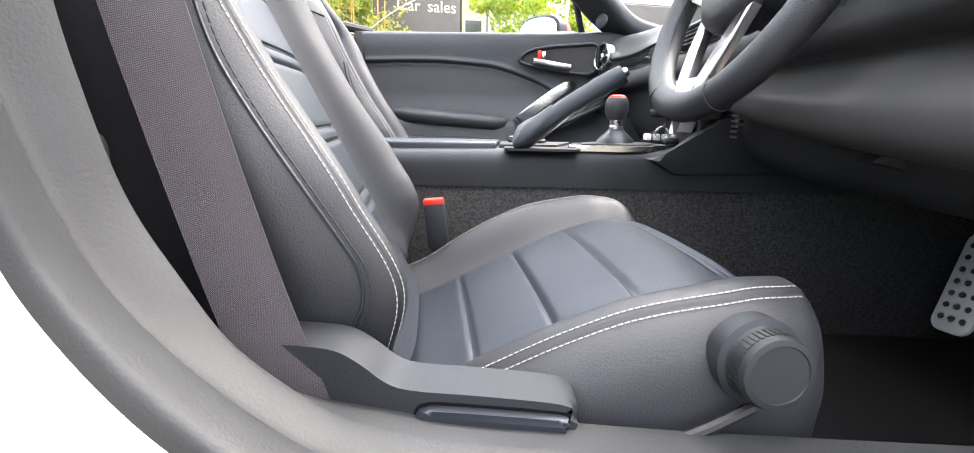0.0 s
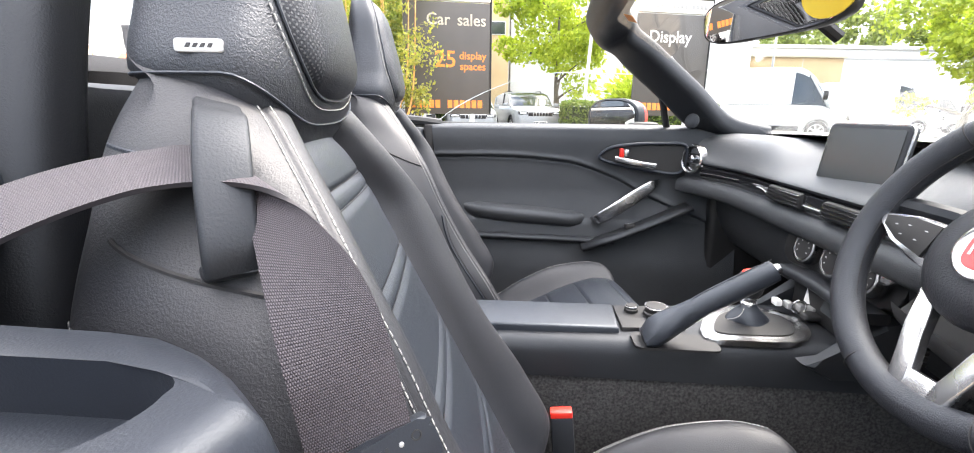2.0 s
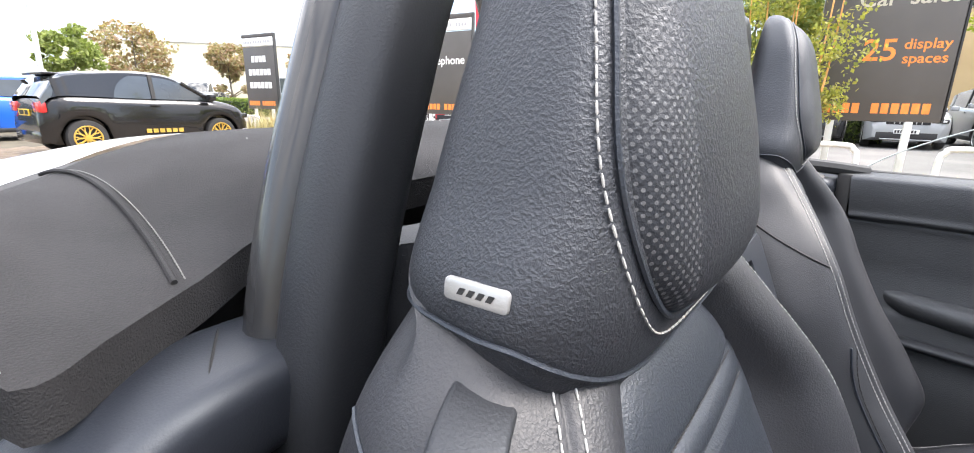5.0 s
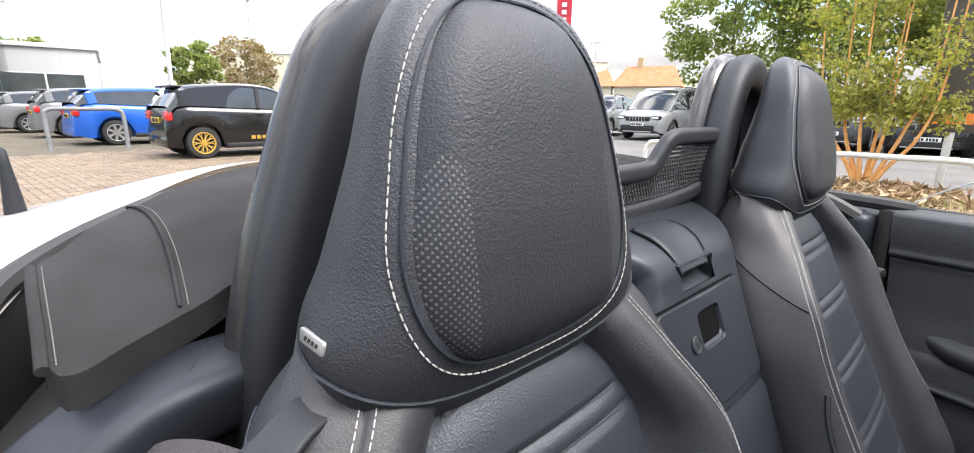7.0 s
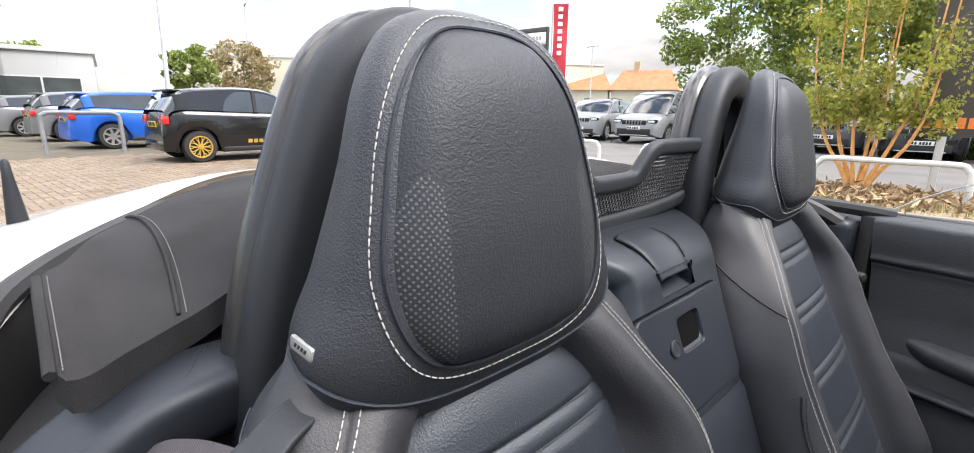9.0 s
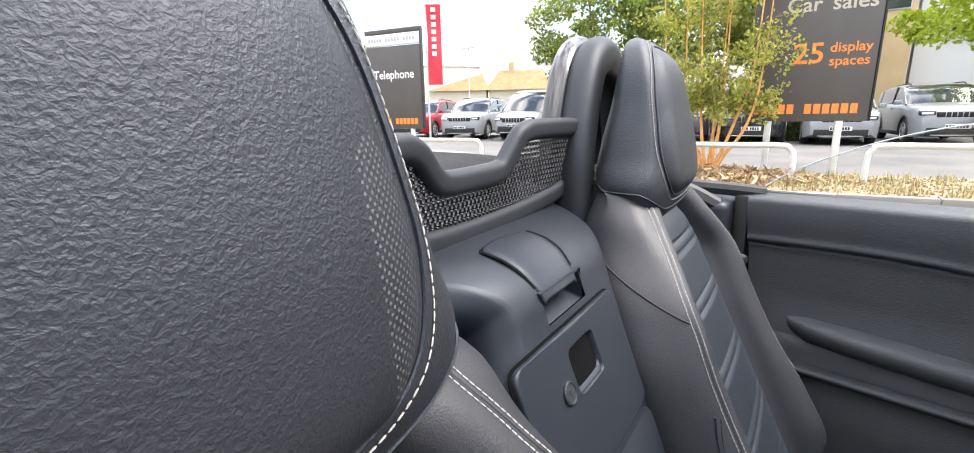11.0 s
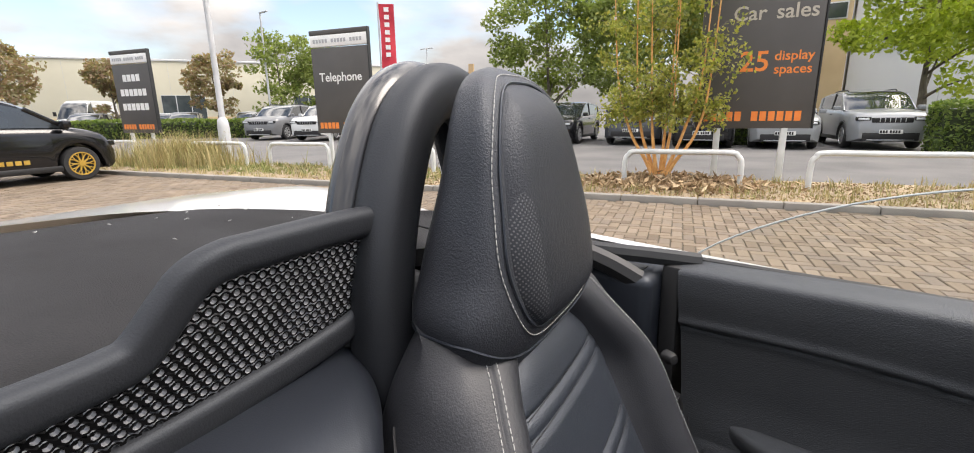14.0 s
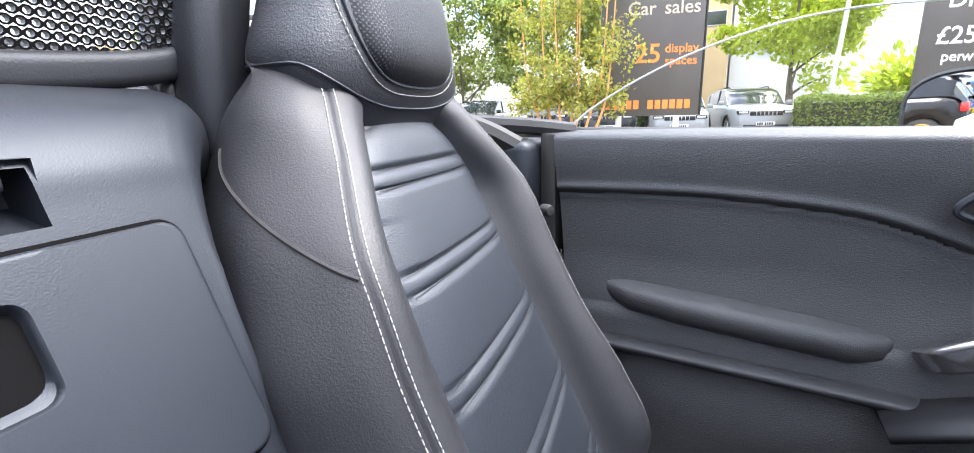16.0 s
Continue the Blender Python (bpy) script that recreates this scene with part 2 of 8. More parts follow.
for m in (HIDE, HIDE_FINE, HIDE_COARSE, PLASTIC, PLASTIC_GREY, DOOR_SKIN):
    # the dyed finish gives a cool sheen
    m.node_tree.nodes["Principled BSDF"].inputs["Specular Tint"].default_value = (0.84, 0.91, 1.0, 1)
MIRROR = surface("mirror_silver", (0.9, 0.9, 0.9), (0.92, 0.92, 0.92), 0.01, 2, 100, 0.0, metal=1.0, rvar=0.0)


# ---- shaping tools ----
def part(name, bm, material, parent=None, label="", crease=38):
    """Links a bmesh as one mesh object under a thing or a part."""
    me = bpy.data.meshes.new(name)
    bmesh.ops.recalc_face_normals(bm, faces=bm.faces)
    bm.to_mesh(me)
    bm.free()
    me.materials.append(material)
    me.polygons.foreach_set("use_smooth", [True] * len(me.polygons))
    me.set_sharp_from_angle(angle=radians(crease))
    ob = new(name, me)
    if parent is not None:
        ob.parent = parent
    if label:
        ob["label"] = label
    return ob


def thing(name, label, category, group="", kind="", m=None):
    e = new(name)
    e.empty_display_size = 0.05
    if m is not None:
        e.matrix_world = m
    return tagged(e, label, category, group, kind)


def ease(x, xs, ys):
    """A smooth curve through the knots (monotone cubic)."""
    xs, ys = np.asarray(xs, float), np.asarray(ys, float)
    h, d = np.diff(xs), np.diff(ys) / np.diff(xs)
    m = np.r_[d[0], np.where(d[1:] * d[:-1] > 0, 2 * d[1:] * d[:-1] / (d[1:] + d[:-1] + 1e-12), 0), d[-1]]
    k = int(np.clip(np.searchsorted(xs, x) - 1, 0, len(h) - 1))
    t = min(max((x - xs[k]) / h[k], 0), 1)
    return ((1 + 2 * t) * (1 - t) ** 2 * ys[k] + t * (1 - t) ** 2 * h[k] * m[k] + t * t * (3 - 2 * t) * ys[k + 1] + t * t * (t - 1) * h[k] * m[k + 1])


def flow(pts, per=6, closed=False):
    """A smooth line through points (Catmull-Rom)."""
    p = [Vector(q) for q in pts]
    n = len(p)
    out = []
    for i in range(n if closed else n - 1):
        a, b, c, d = (p[(i + k) % n] if closed else p[min(max(i + k, 0), n - 1)] for k in (-1, 0, 1, 2))
        for s in range(per):
            t = s / per
            out.append(0.5 * (2 * b + (c - a) * t + (2 * a - 5 * b + 4 * c - d) * t * t + (3 * b - a - 3 * c + d) * t ** 3))
    if not closed:
        out.append(p[-1].copy())
    return out


def skin(rings, closed=True, caps=True, bm=None, wrap=False):
    bm = bm or bmesh.new()
    vs = [[bm.verts.new(c) for c in r] for r in rings]
    n = len(vs[0])
    pairs = list(zip(vs, vs[1:])) + ([(vs[-1], vs[0])] if wrap else [])
    for a, b in pairs:
        for i in range(n if closed else n - 1):
            j = (i + 1) % n
            bm.faces.new((a[i], a[j], b[j], b[i]))
    if caps and closed and not wrap:
        bm.faces.new(vs[0][::-1])
        bm.faces.new(vs[-1])
    return bm


def sweep(path, section, up=(0, 0, 1), closed=False, bm=None, scale=None):
    """Sweeps a closed section (across, up) along a path."""
    path = [Vector(p) for p in path]
    up = Vector(up)
    rings = []
    for i, p in enumerate(path):
        a = path[i - 1] if i or closed else p
        b = path[(i + 1) % len(path)] if i < len(path) - 1 or closed else p
        t = (b - a).normalized()
        side = t.cross(up)
        side = side.normalized() if side.length > 1e-4 else Vector((1, 0, 0))
        top = side.cross(t).normalized()
        k = scale(i / (len(path) - 1)) if scale else 1.0
        rings.append([p + side * (s[0] * k) + top * (s[1] * k) for s in section])
    return skin(rings, bm=bm, wrap=closed)


def disc(r, n=10):
    return [(r * math.cos(2 * math.pi * k / n), r * math.sin(2 * math.pi * k / n)) for k in range(n)]


def pill(w, h, r, n=4):
    """A rounded rectangle, full width w and height h."""
    out = []
    for cx, cy, a0 in ((w / 2 - r, h / 2 - r, 0), (-w / 2 + r, h / 2 - r, 90), (-w / 2 + r, -h / 2 + r, 180), (w / 2 - r, -h / 2 + r, 270)):
        for k in range(n + 1):
            a = radians(a0 + 90 * k / n)
            out.append((cx + r * math.cos(a), cy + r * math.sin(a)))
    return out


def tube(path, r, n=8, closed=False, bm=None, up=(0, 0, 1)):
    return sweep(path, disc(r, n), up, closed, bm)


def slab(outline, depth, m=None, bevel=0.0, seg=2, bm=None):
    """A flat outline in its own x-y plane, thick along z, with rounded edges, laid at pose m."""
    own = bmesh.new()
    n = len(outline)
    lo = [own.verts.new((p[0], p[1], 0)) for p in outline]
    hi = [own.verts.new((p[0], p[1], depth)) for p in outline]
    own.faces.new(lo[::-1])
    top = own.faces.new(hi)
    for i in range(n):
        own.faces.new((lo[i], lo[(i + 1) % n], hi[(i + 1) % n], hi[i]))
    if bevel:
        bmesh.ops.bevel(own, geom=list(top.edges), offset=bevel, segments=seg, affect="EDGES", profile=0.5)
    if m is not None:
        bmesh.ops.transform(own, matrix=m, verts=own.verts)
    if bm is None:
        return own
    me = bpy.data.meshes.new("x")
    own.to_mesh(me)
    own.free()
    bm.from_mesh(me)
    bpy.data.meshes.remove(me)
    return bm


def block(x0, x1, y0, y1, z0, z1, bevel=0.0, seg=2, bm=None, m=None):
    own = bmesh.new()
    bmesh.ops.create_cube(own, size=1)
    for v in own.verts:
        v.co = Vector(((x0 + x1) / 2 + v.co.x * (x1 - x0), (y0 + y1) / 2 + v.co.y * (y1 - y0), (z0 + z1) / 2 + v.co.z * (z1 - z0)))
    if bevel:
        bmesh.ops.bevel(own, geom=list(own.edges), offset=bevel, segments=seg, affect="EDGES", profile=0.5)
    if m is not None:
        bmesh.ops.transform(own, matrix=m, verts=own.verts)
    if bm is None:
        return own
    me = bpy.data.meshes.new("x")
    own.to_mesh(me)
    own.free()
    bm.from_mesh(me)
    bpy.data.meshes.remove(me)
    return bm


def turned(profile, m=None, n=28, bm=None):
    """A turned body: profile of (radius, height) round z, laid at pose m."""
    m = m or Matrix()
    rings = [[m @ Vector((r * math.cos(2 * math.pi * k / n), r * math.sin(2 * math.pi * k / n), h)) for k in range(n)] for r, h in profile]
    return skin(rings, bm=bm)


def facing(p, normal, up=(0, 0, 1)):
    """A pose at p whose z looks along normal and whose y leans to up."""
    z = Vector(normal).normalized()
    x = Vector(up).cross(z).normalized()
    y = z.cross(x)
    return Matrix.Translation(p) @ Matrix((x, y, z)).transposed().to_4x4()


def stitch(path, lift=0.0006, pitch=0.0062, length=0.0044, r=0.0007):
    """A run of thread: short capsules along a line."""
    path = [Vector(p) for p in path]
    run = [0.0]
    for a, b in zip(path, path[1:]):
        run.append(run[-1] + (b - a).length)

    def at(s):
        k = max(0, min(int(np.searchsorted(run, s)) - 1, len(path) - 2))
        t = (s - run[k]) / max(run[k + 1] - run[k], 1e-9)
        return path[k].lerp(path[k + 1], t)

    verts, faces = [], []
    s = 0.0
    while s + length < run[-1]:
        a, b = at(s), at(s + length)
        d = (b - a).normalized()
        u = d.cross(Vector((0.31, 0.2, 0.93))).normalized()
        w = d.cross(u)
        base = len(verts)
        for p, k in ((a - d * r * 0.6, 0.45), (a + d * r, 1.0), (b - d * r, 1.0), (b + d * r * 0.6, 0.45)):
            for q in range(5):
                c, e = math.cos(q * 1.2566), math.sin(q * 1.2566)
                verts.append(p + (u * c + w * e) * (r * k))
        for i in range(3):
            for q in range(5):
                faces.append((base + i * 5 + q, base + i * 5 + (q + 1) % 5, base + i * 5 + 5 + (q + 1) % 5, base + i * 5 + 5 + q))
        s += pitch
    bm = bmesh.new()
    vs = [bm.verts.new(v) for v in verts]
    for f in faces:
        bm.faces.new([vs[i] for i in f])
    return bm


def ribbon(path, width, across, thick=0.0012):
    """Webbing with a UV of (0..1 across, metres along). across(i) gives its width direction."""
    bm = bmesh.new()
    uv = bm.loops.layers.uv.new("UVMap")
    path = [Vector(p) for p in path]
    run, rows = 0.0, []
    for i, p in enumerate(path):
        run += (p - path[i - 1]).length if i else 0.0
        a = Vector(across(i / (len(path) - 1))).normalized()
        t = (path[min(i + 1, len(path) - 1)] - path[max(i - 1, 0)]).normalized()
        nrm = t.cross(a).normalized() * thick
        rows.append((run, [bm.verts.new(p + a * (width * (k / 4 - 0.5)) + nrm) for k in range(5)], [bm.verts.new(p + a * (width * (k / 4 - 0.5)) - nrm) for k in range(5)]))
    for (r0, f0, b0), (r1, f1, b1) in zip(rows, rows[1:]):
        for k in range(4):
            for q0, q1 in ((f0, f1), (b0, b1)):
                f = bm.faces.new((q0[k], q0[k + 1], q1[k + 1], q1[k]))
                for lp, c in zip(f.loops, ((k / 4, r0), ((k + 1) / 4, r0), ((k + 1) / 4, r1), (k / 4, r1))):
                    lp[uv].uv = c
        for k in (0, 4):
            bm.faces.new((f0[k], f1[k], b1[k], b0[k]))
    return bm


def lettering(name, words, size, m, material, parent, label="", depth=0.002, spread=1.0):
    cu = bpy.data.curves.new(name, "FONT")
    cu.body, cu.size, cu.extrude, cu.align_x, cu.resolution_u, cu.space_character = words, size, depth, "CENTER", 3, spread
    cu.offset = size * 0.011
    tmp = bpy.data.objects.new(name, cu)
    me = bpy.data.meshes.new_from_object(tmp)
    bpy.data.objects.remove(tmp)
    me.materials.append(material)
    me.transform(m)
    ob = new(name, me)
    ob.parent = parent
    if label:
        ob["label"] = label
    return ob

# ---- the two seats ----
YC = -0.058                       # the car's centre line
SEAT_P, SEAT_D = 0.285, -0.402    # the seats' centre lines
BZ = (0.38, 0.45, 0.50, 0.576, 0.672, 0.75, 0.82, 0.90, 0.948, 0.958, 0.985)
B_XS = (-0.195, -0.172, -0.161, -0.196, -0.257, -0.298, -0.330, -0.384, -0.424, -0.440, -0.47)
B_UB = (0.180, 0.195, 0.203, 0.205, 0.196, 0.195, 0.189, 0.143, 0.112, 0.109, 0.09)
B_WI = (0.138, 0.136, 0.134, 0.132, 0.128, 0.122, 0.117, 0.074, 0.046, 0.044, 0.04)
B_WO = (0.205, 0.216, 0.223, 0.229, 0.234, 0.236, 0.218, 0.177, 0.1435, 0.137, 0.10)
B_XB = (-0.32, -0.345, -0.362, -0.39, -0.43, -0.470, -0.506, -0.504, -0.496, -0.488, -0.47)
HZ = (0.893, 0.916, 0.93, 0.950, 0.957, 1.0, 1.06, 1.11, 1.142, 1.158, 1.166)
H_A = (0.062, 0.108, 0.128, 0.1395, 0.1405, 0.124, 0.105, 0.092, 0.074, 0.05, 0.014)
H_XF = (-0.424, -0.412, -0.405, -0.399, -0.398, -0.404, -0.418, -0.431, -0.446, -0.461, -0.478)
H_XR = (-0.45, -0.46, -0.48, -0.508, -0.514, -0.513, -0.505, -0.499, -0.495, -0.492, -0.486)
CX = (-0.22, -0.15, -0.10, -0.04, 0.015, 0.07, 0.105, 0.135, 0.156, 0.165)
C_ZI = (0.360, 0.380, 0.404, 0.434, 0.463, 0.486, 0.496, 0.497, 0.484, 0.445)
C_ZS = (0.384, 0.412, 0.444, 0.478, 0.501, 0.513, 0.518, 0.517, 0.502, 0.45)
C_US = (0.185, 0.196, 0.204, 0.208, 0.209, 0.208, 0.204, 0.196, 0.182, 0.155)


def insert_x(z):
    return -0.398 + (0.864 - z) * 0.50


def back_half(z):
    xs, ub, wi, wo, xb = (ease(z, BZ, k) for k in (B_XS, B_UB, B_WI, B_WO, B_XB))
    xi = insert_x(z) if z < 0.90 else insert_x(0.90) - (z - 0.90) * 0.25
    xi = min(xi, xs - 0.004)
    # towards the neck the side grows full, padded out under the seam
    k = ease(z, (0.38, 0.86, 0.935, 0.985), (0.0, 0.0, 1.0, 1.0))
    puff = 0.0035 * math.exp(-((z - 0.922) / 0.016) ** 2)
    side = xs - 0.085 if xs - 0.085 > xb + 0.05 else xb + 0.05
    return [(0, xi), (wi * 0.55, xi - 0.001), (wi * 0.94, xi - 0.003), (wi, xi - 0.009), (wi + 0.012, xi + 0.004), (wi + 0.4 * (ub - wi), xi + 0.62 * (xs - xi)),
            (ub - 0.020, xs - 0.001), (ub - 0.004, xs - 0.003), (ub, xs - 0.0075), (ub + 0.004, xs - 0.008), (ub + (0.5 + 0.25 * k) * (wo - ub) + puff, xs - 0.03 + 0.012 * k),
            (wo + puff, side + (xs - 0.045 - side) * k), (wo - 0.006 + 0.003 * k + puff, xb + 0.025), (wo - 0.03 + 0.012 * k, xb + 0.004 * k), (wo * 0.4, xb - 0.008), (0, xb - 0.01)]


def back_front(z, u):
    """How far forward the back stands at height z, u from its centre line."""
    line = flow([(a, b, 0) for a, b in back_half(z)], 4)
    best = -9.0
    for p, q in zip(line, line[1:]):
        if (p.x - u) * (q.x - u) <= 0 and p.x != q.x:
            best = max(best, p.y + (q.y - p.y) * (u - p.x) / (q.x - p.x))
    return best


def side_u(z, x):
    """How far out the side of the back stands at height z and depth x."""
    line = flow([(a, b, 0) for a, b in back_half(z)], 4)
    best = 0.0
    for p, q in zip(line, line[1:]):
        if (p.y - x) * (q.y - x) <= 0 and p.y != q.y:
            best = max(best, p.x + (q.x - p.x) * (x - p.y) / (q.y - p.y))
    return best


def mirrored(half, per, place):
    line = flow([(a, b, 0) for a, b in half], per)
    ring = [place(p.x, p.y) for p in line]
    return ring + [place(-p.x, p.y) for p in line[-2:0:-1]]


def head_p(z):
    return ease(z, (0.90, 0.93, 0.957, 1.0, 1.06), (2.6, 3.4, 3.2, 3.8, 5.2))


def head_q(z):
    return ease(z, (0.90, 0.95, 1.02, 1.09, 1.16), (2.6, 3.4, 3.0, 2.3, 2.05))


def head_x(u, z):
    a, xf, xr = (ease(z, HZ, k) for k in (H_A, H_XF, H_XR))
    xc, dp, HP = (xf + xr) / 2, (xf - xr) / 2, head_p(z)
    return xc + dp * max(0.0, 1 - min(1, abs(u) / a) ** HP) ** (1 / HP)


PAD_LO, PAD_HI = 0.941, 1.150


def pad_w(z):
    s = 2 * (z - PAD_LO) / (PAD_HI - PAD_LO) - 1
    return ease(z, (0.94, 1.0, 1.06, 1.11, 1.15), (0.098, 0.098, 0.089, 0.078, 0.066)) * max(0.0, 1 - abs(s) ** 3.4) ** (1 / 3.4)


def quilt(v, lines, width, depth):
    """Depth of the stitched-down lines at v."""
    return -depth * sum(math.exp(-((v - k) / width) ** 2) for k in lines)


def build_seat(name, centre, dx, dz, label):
    seat = thing(name, label, "car seat", "seats of the open car", m=pose(dx, centre, dz))
    rings = [mirrored(back_half(z), 4, lambda u, x, z=z: Vector((x, u, z))) for z in list(np.linspace(0.38, 0.94, 58)) + list(np.linspace(0.946, 0.985, 12))]
    part("backrest", skin(rings), HIDE_SOFT, seat, "grained black leather backrest with raised side bolsters")
    # the middle panel, pinched across by pairs of seams
    ribs = [0.862, 0.782, 0.697, 0.612, 0.53]
    lines = [r + k for r in ribs for k in (-0.008, 0.008)]
    rows = []
    for z in np.linspace(0.40, 0.925, 210):
        wi = ease(z, BZ, B_WI) if z < 0.83 else 0.1165 * math.sqrt(max(0.0, 1 - ((z - 0.83) / 0.0955) ** 2)) + 0.001
        row = []
        for u in np.linspace(-1, 1, 25):
            q = quilt(z, lines, 0.0026, 0.0042) * (1 - abs(u) ** 8)
            puff = 0.004 * (1 - u * u) - 0.008 * abs(u) ** 6
            tuck = -0.012 * max(0.0, (z - 0.885) / 0.04) ** 2
            row.append(Vector((insert_x(z) + 0.0035 + q + puff + tuck, u * (wi - 0.001), z)))
        rows.append(row)
    part("backrest_insert", skin(rows, closed=False), HIDE_FINE, seat, "smooth dark leather panel with paired cross seams")
    rows = [[Vector((insert_x(z) + 0.0035 + 0.0035 * (1 - (u / 0.13) ** 2) - 0.0028, u, z + 0)) for u in np.linspace(-0.9, 0.9, 30) * ease(z, BZ, B_WI)] for z in lines]
    for row in rows:
        part("seam_thread", stitch(row, pitch=0.004, length=0.0026, r=0.0005), THREAD_DARK, seat)
    # headrest in one piece with the back, and its pad
    rings = []
    for z in list(np.linspace(0.893, 0.935, 10)) + list(np.linspace(0.94, 1.166, 42)):
        a, xf, xr = (ease(z, HZ, k) for k in (H_A, H_XF, H_XR))
        xc, dp = (xf + xr) / 2, (xf - xr) / 2
        ring = []
        for k in range(64):
            t = 2 * math.pi * k / 64
            c, s = math.cos(t), math.sin(t)
            HP = head_p(z) if c > 0 else head_q(z)
            ring.append(Vector((xc + dp * math.copysign(abs(c) ** (2 / HP), c), a * math.copysign(abs(s) ** (2 / HP), s), z)))
        rings.append(ring)
    part("headrest", skin(rings), HIDE, seat, "tapered black leather headrest")
    rows = []
    for z in PAD_LO + (PAD_HI - PAD_LO) * (0.5 - 0.5 * np.cos(np.linspace(0.04, math.pi - 0.04, 44))):
        w, xf = pad_w(z), ease(z, HZ, H_XF)
        s = 2 * (z - PAD_LO) / (PAD_HI - PAD_LO) - 1
        row = []
        for u in np.linspace(-1, 1, 37):
            edge = max(abs(u) ** 6, abs(s) ** 8)
            row.append(Vector((head_x(u * w, z) + 0.009 * (1 - edge) + 0.004 * (1 - u * u) - 0.004 * edge, u * w, z)))
        rows.append(row)
    part("head_pad", skin(rows, closed=False), PAD, seat, "bulging headrest pad with perforated sides")
    rim, welt = [], []
    for k in range(120):
        t = 2 * math.pi * k / 120
        for out, grow in ((rim, 0.0085), (welt, 0.001)):
            z = (PAD_LO + PAD_HI) / 2 + ((PAD_HI - PAD_LO) / 2 + grow) * math.copysign(abs(math.sin(t)) ** 0.62, math.sin(t))
            zz = min(max(z, PAD_LO + 0.0002), PAD_HI - 0.0002)
            hw = ease(zz, (0.94, 1.0, 1.06, 1.11, 1.15), (0.098, 0.098, 0.089, 0.078, 0.066)) + grow
            u = hw * math.copysign(abs(math.cos(t)) ** 0.62, math.cos(t))
            out.append(Vector((head_x(u, z) + 0.0008, u, z)))
    part("pad_stitching", stitch(rim + rim[:1], pitch=0.0058, length=0.0040, r=0.00055), THREAD, seat, "pale contrast stitching")
    part("pad_welt", tube(welt, 0.0014, 6, True, up=(1, 0, 0)), HIDE_FINE, seat)
    # cushion
    rings = []
    for x in np.linspace(-0.22, 0.165, 60):
        zi, zs, us = (ease(x, CX, k) for k in (C_ZI, C_ZS, C_US))
        wi, wo = us * 0.66, us + 0.028
        low = 0.27 if x < 0.11 else 0.27 + (x - 0.11) * 2.2
        half = [(0, zi), (wi * 0.6, zi), (wi * 0.95, zi - 0.002), (wi, zi - 0.008), (wi + 0.012, zi + 0.002), (wi + 0.45 * (us - wi), zi + 0.6 * (zs - zi) + 0.003),
                (us - 0.02, zs), (us - 0.004, zs - 0.002), (us, zs - 0.0065), (us + 0.005, zs - 0.008), (us + 0.018, zs - 0.024), (wo, zs - 0.06), (wo, low + 0.06),
                (wo - 0.006, low + 0.015), (wo - 0.03, low), (0, low)]
        rings.append(mirrored(half, 3, lambda u, z, x=x: Vector((x, u, z))))
    part("cushion", skin(rings), HIDE_SOFT, seat, "grained black leather cushion with raised edges")
    grooves = (-0.100, -0.024, 0.049, 0.128, 0.136)
    rows = []
    for x in np.linspace(-0.21, 0.150, 150):
        zi, us = ease(x, CX, C_ZI), ease(x, CX, C_US)
        rows.append([Vector((x, u * (us * 0.66 - 0.001), zi + 0.003 + 0.003 * (1 - u * u) - 0.006 * abs(u) ** 6 + quilt(x, grooves, 0.003, 0.0045) * (1 - abs(u) ** 8))) for u in np.linspace(-1, 1, 25)])
    part("cushion_insert", skin(rows, closed=False), HIDE_FINE, seat, "smooth blue-black leather panel with cross seams")
    # contrast stitching along the bolster edges
    for s in (-1, 1):
        for off, lift in ((-0.0038, 0.0004), (0.0042, 0.0006)):
            line = []
            for z in np.linspace(0.41, 0.943, 70):
                u = ease(z, BZ, B_UB) + off
                line.append(Vector((back_front(z, u) + lift, s * u, z)))
            part("bolster_stitching", stitch(line, pitch=0.0052, length=0.0036, r=0.0005), THREAD, seat, "pale contrast stitching")
            line = []
            for x in np.linspace(-0.19, 0.140, 50):
                zs, us = ease(x, CX, C_ZS), ease(x, CX, C_US)
                line.append(Vector((x, s * (us + off), zs - (0.0022 if off < 0 else 0.0076) + 0.0012)))
            part("cushion_stitching", stitch(line, pitch=0.0052, length=0.0036, r=0.0005), THREAD, seat, "pale contrast stitching")
        # dark-thread seam on the side panel, turning back at its foot
        line = []
        for z, back in ((0.73, 0.012), (0.70, 0.022), (0.67, 0.028), (0.63, 0.031), (0.589, 0.031), (0.55, 0.029), (0.527, 0.029), (0.498, 0.034), (0.470, 0.045), (0.455, 0.058)):
            xs, ub, wo = ease(z, BZ, B_XS), ease(z, BZ, B_UB), ease(z, BZ, B_WO)
            line.append((xs - back, s * (ub + (0.5 + 0.5 * min(1, max(0, (back - 0.03) / 0.055))) * (wo - ub) + 0.0022), z))
        line = flow(line, 6)
        part("panel_seam", tube([p - Vector((0, s * 0.0012, 0)) for p in line], 0.0016, 6, up=(0, 1, 0)), HIDE_FINE, seat)
        part("panel_stitching", stitch([p + Vector((0.006, s * -0.0008, 0)) for p in line], pitch=0.0075, length=0.0052, r=0.0009), THREAD_DARK, seat, "dark thread stitching")
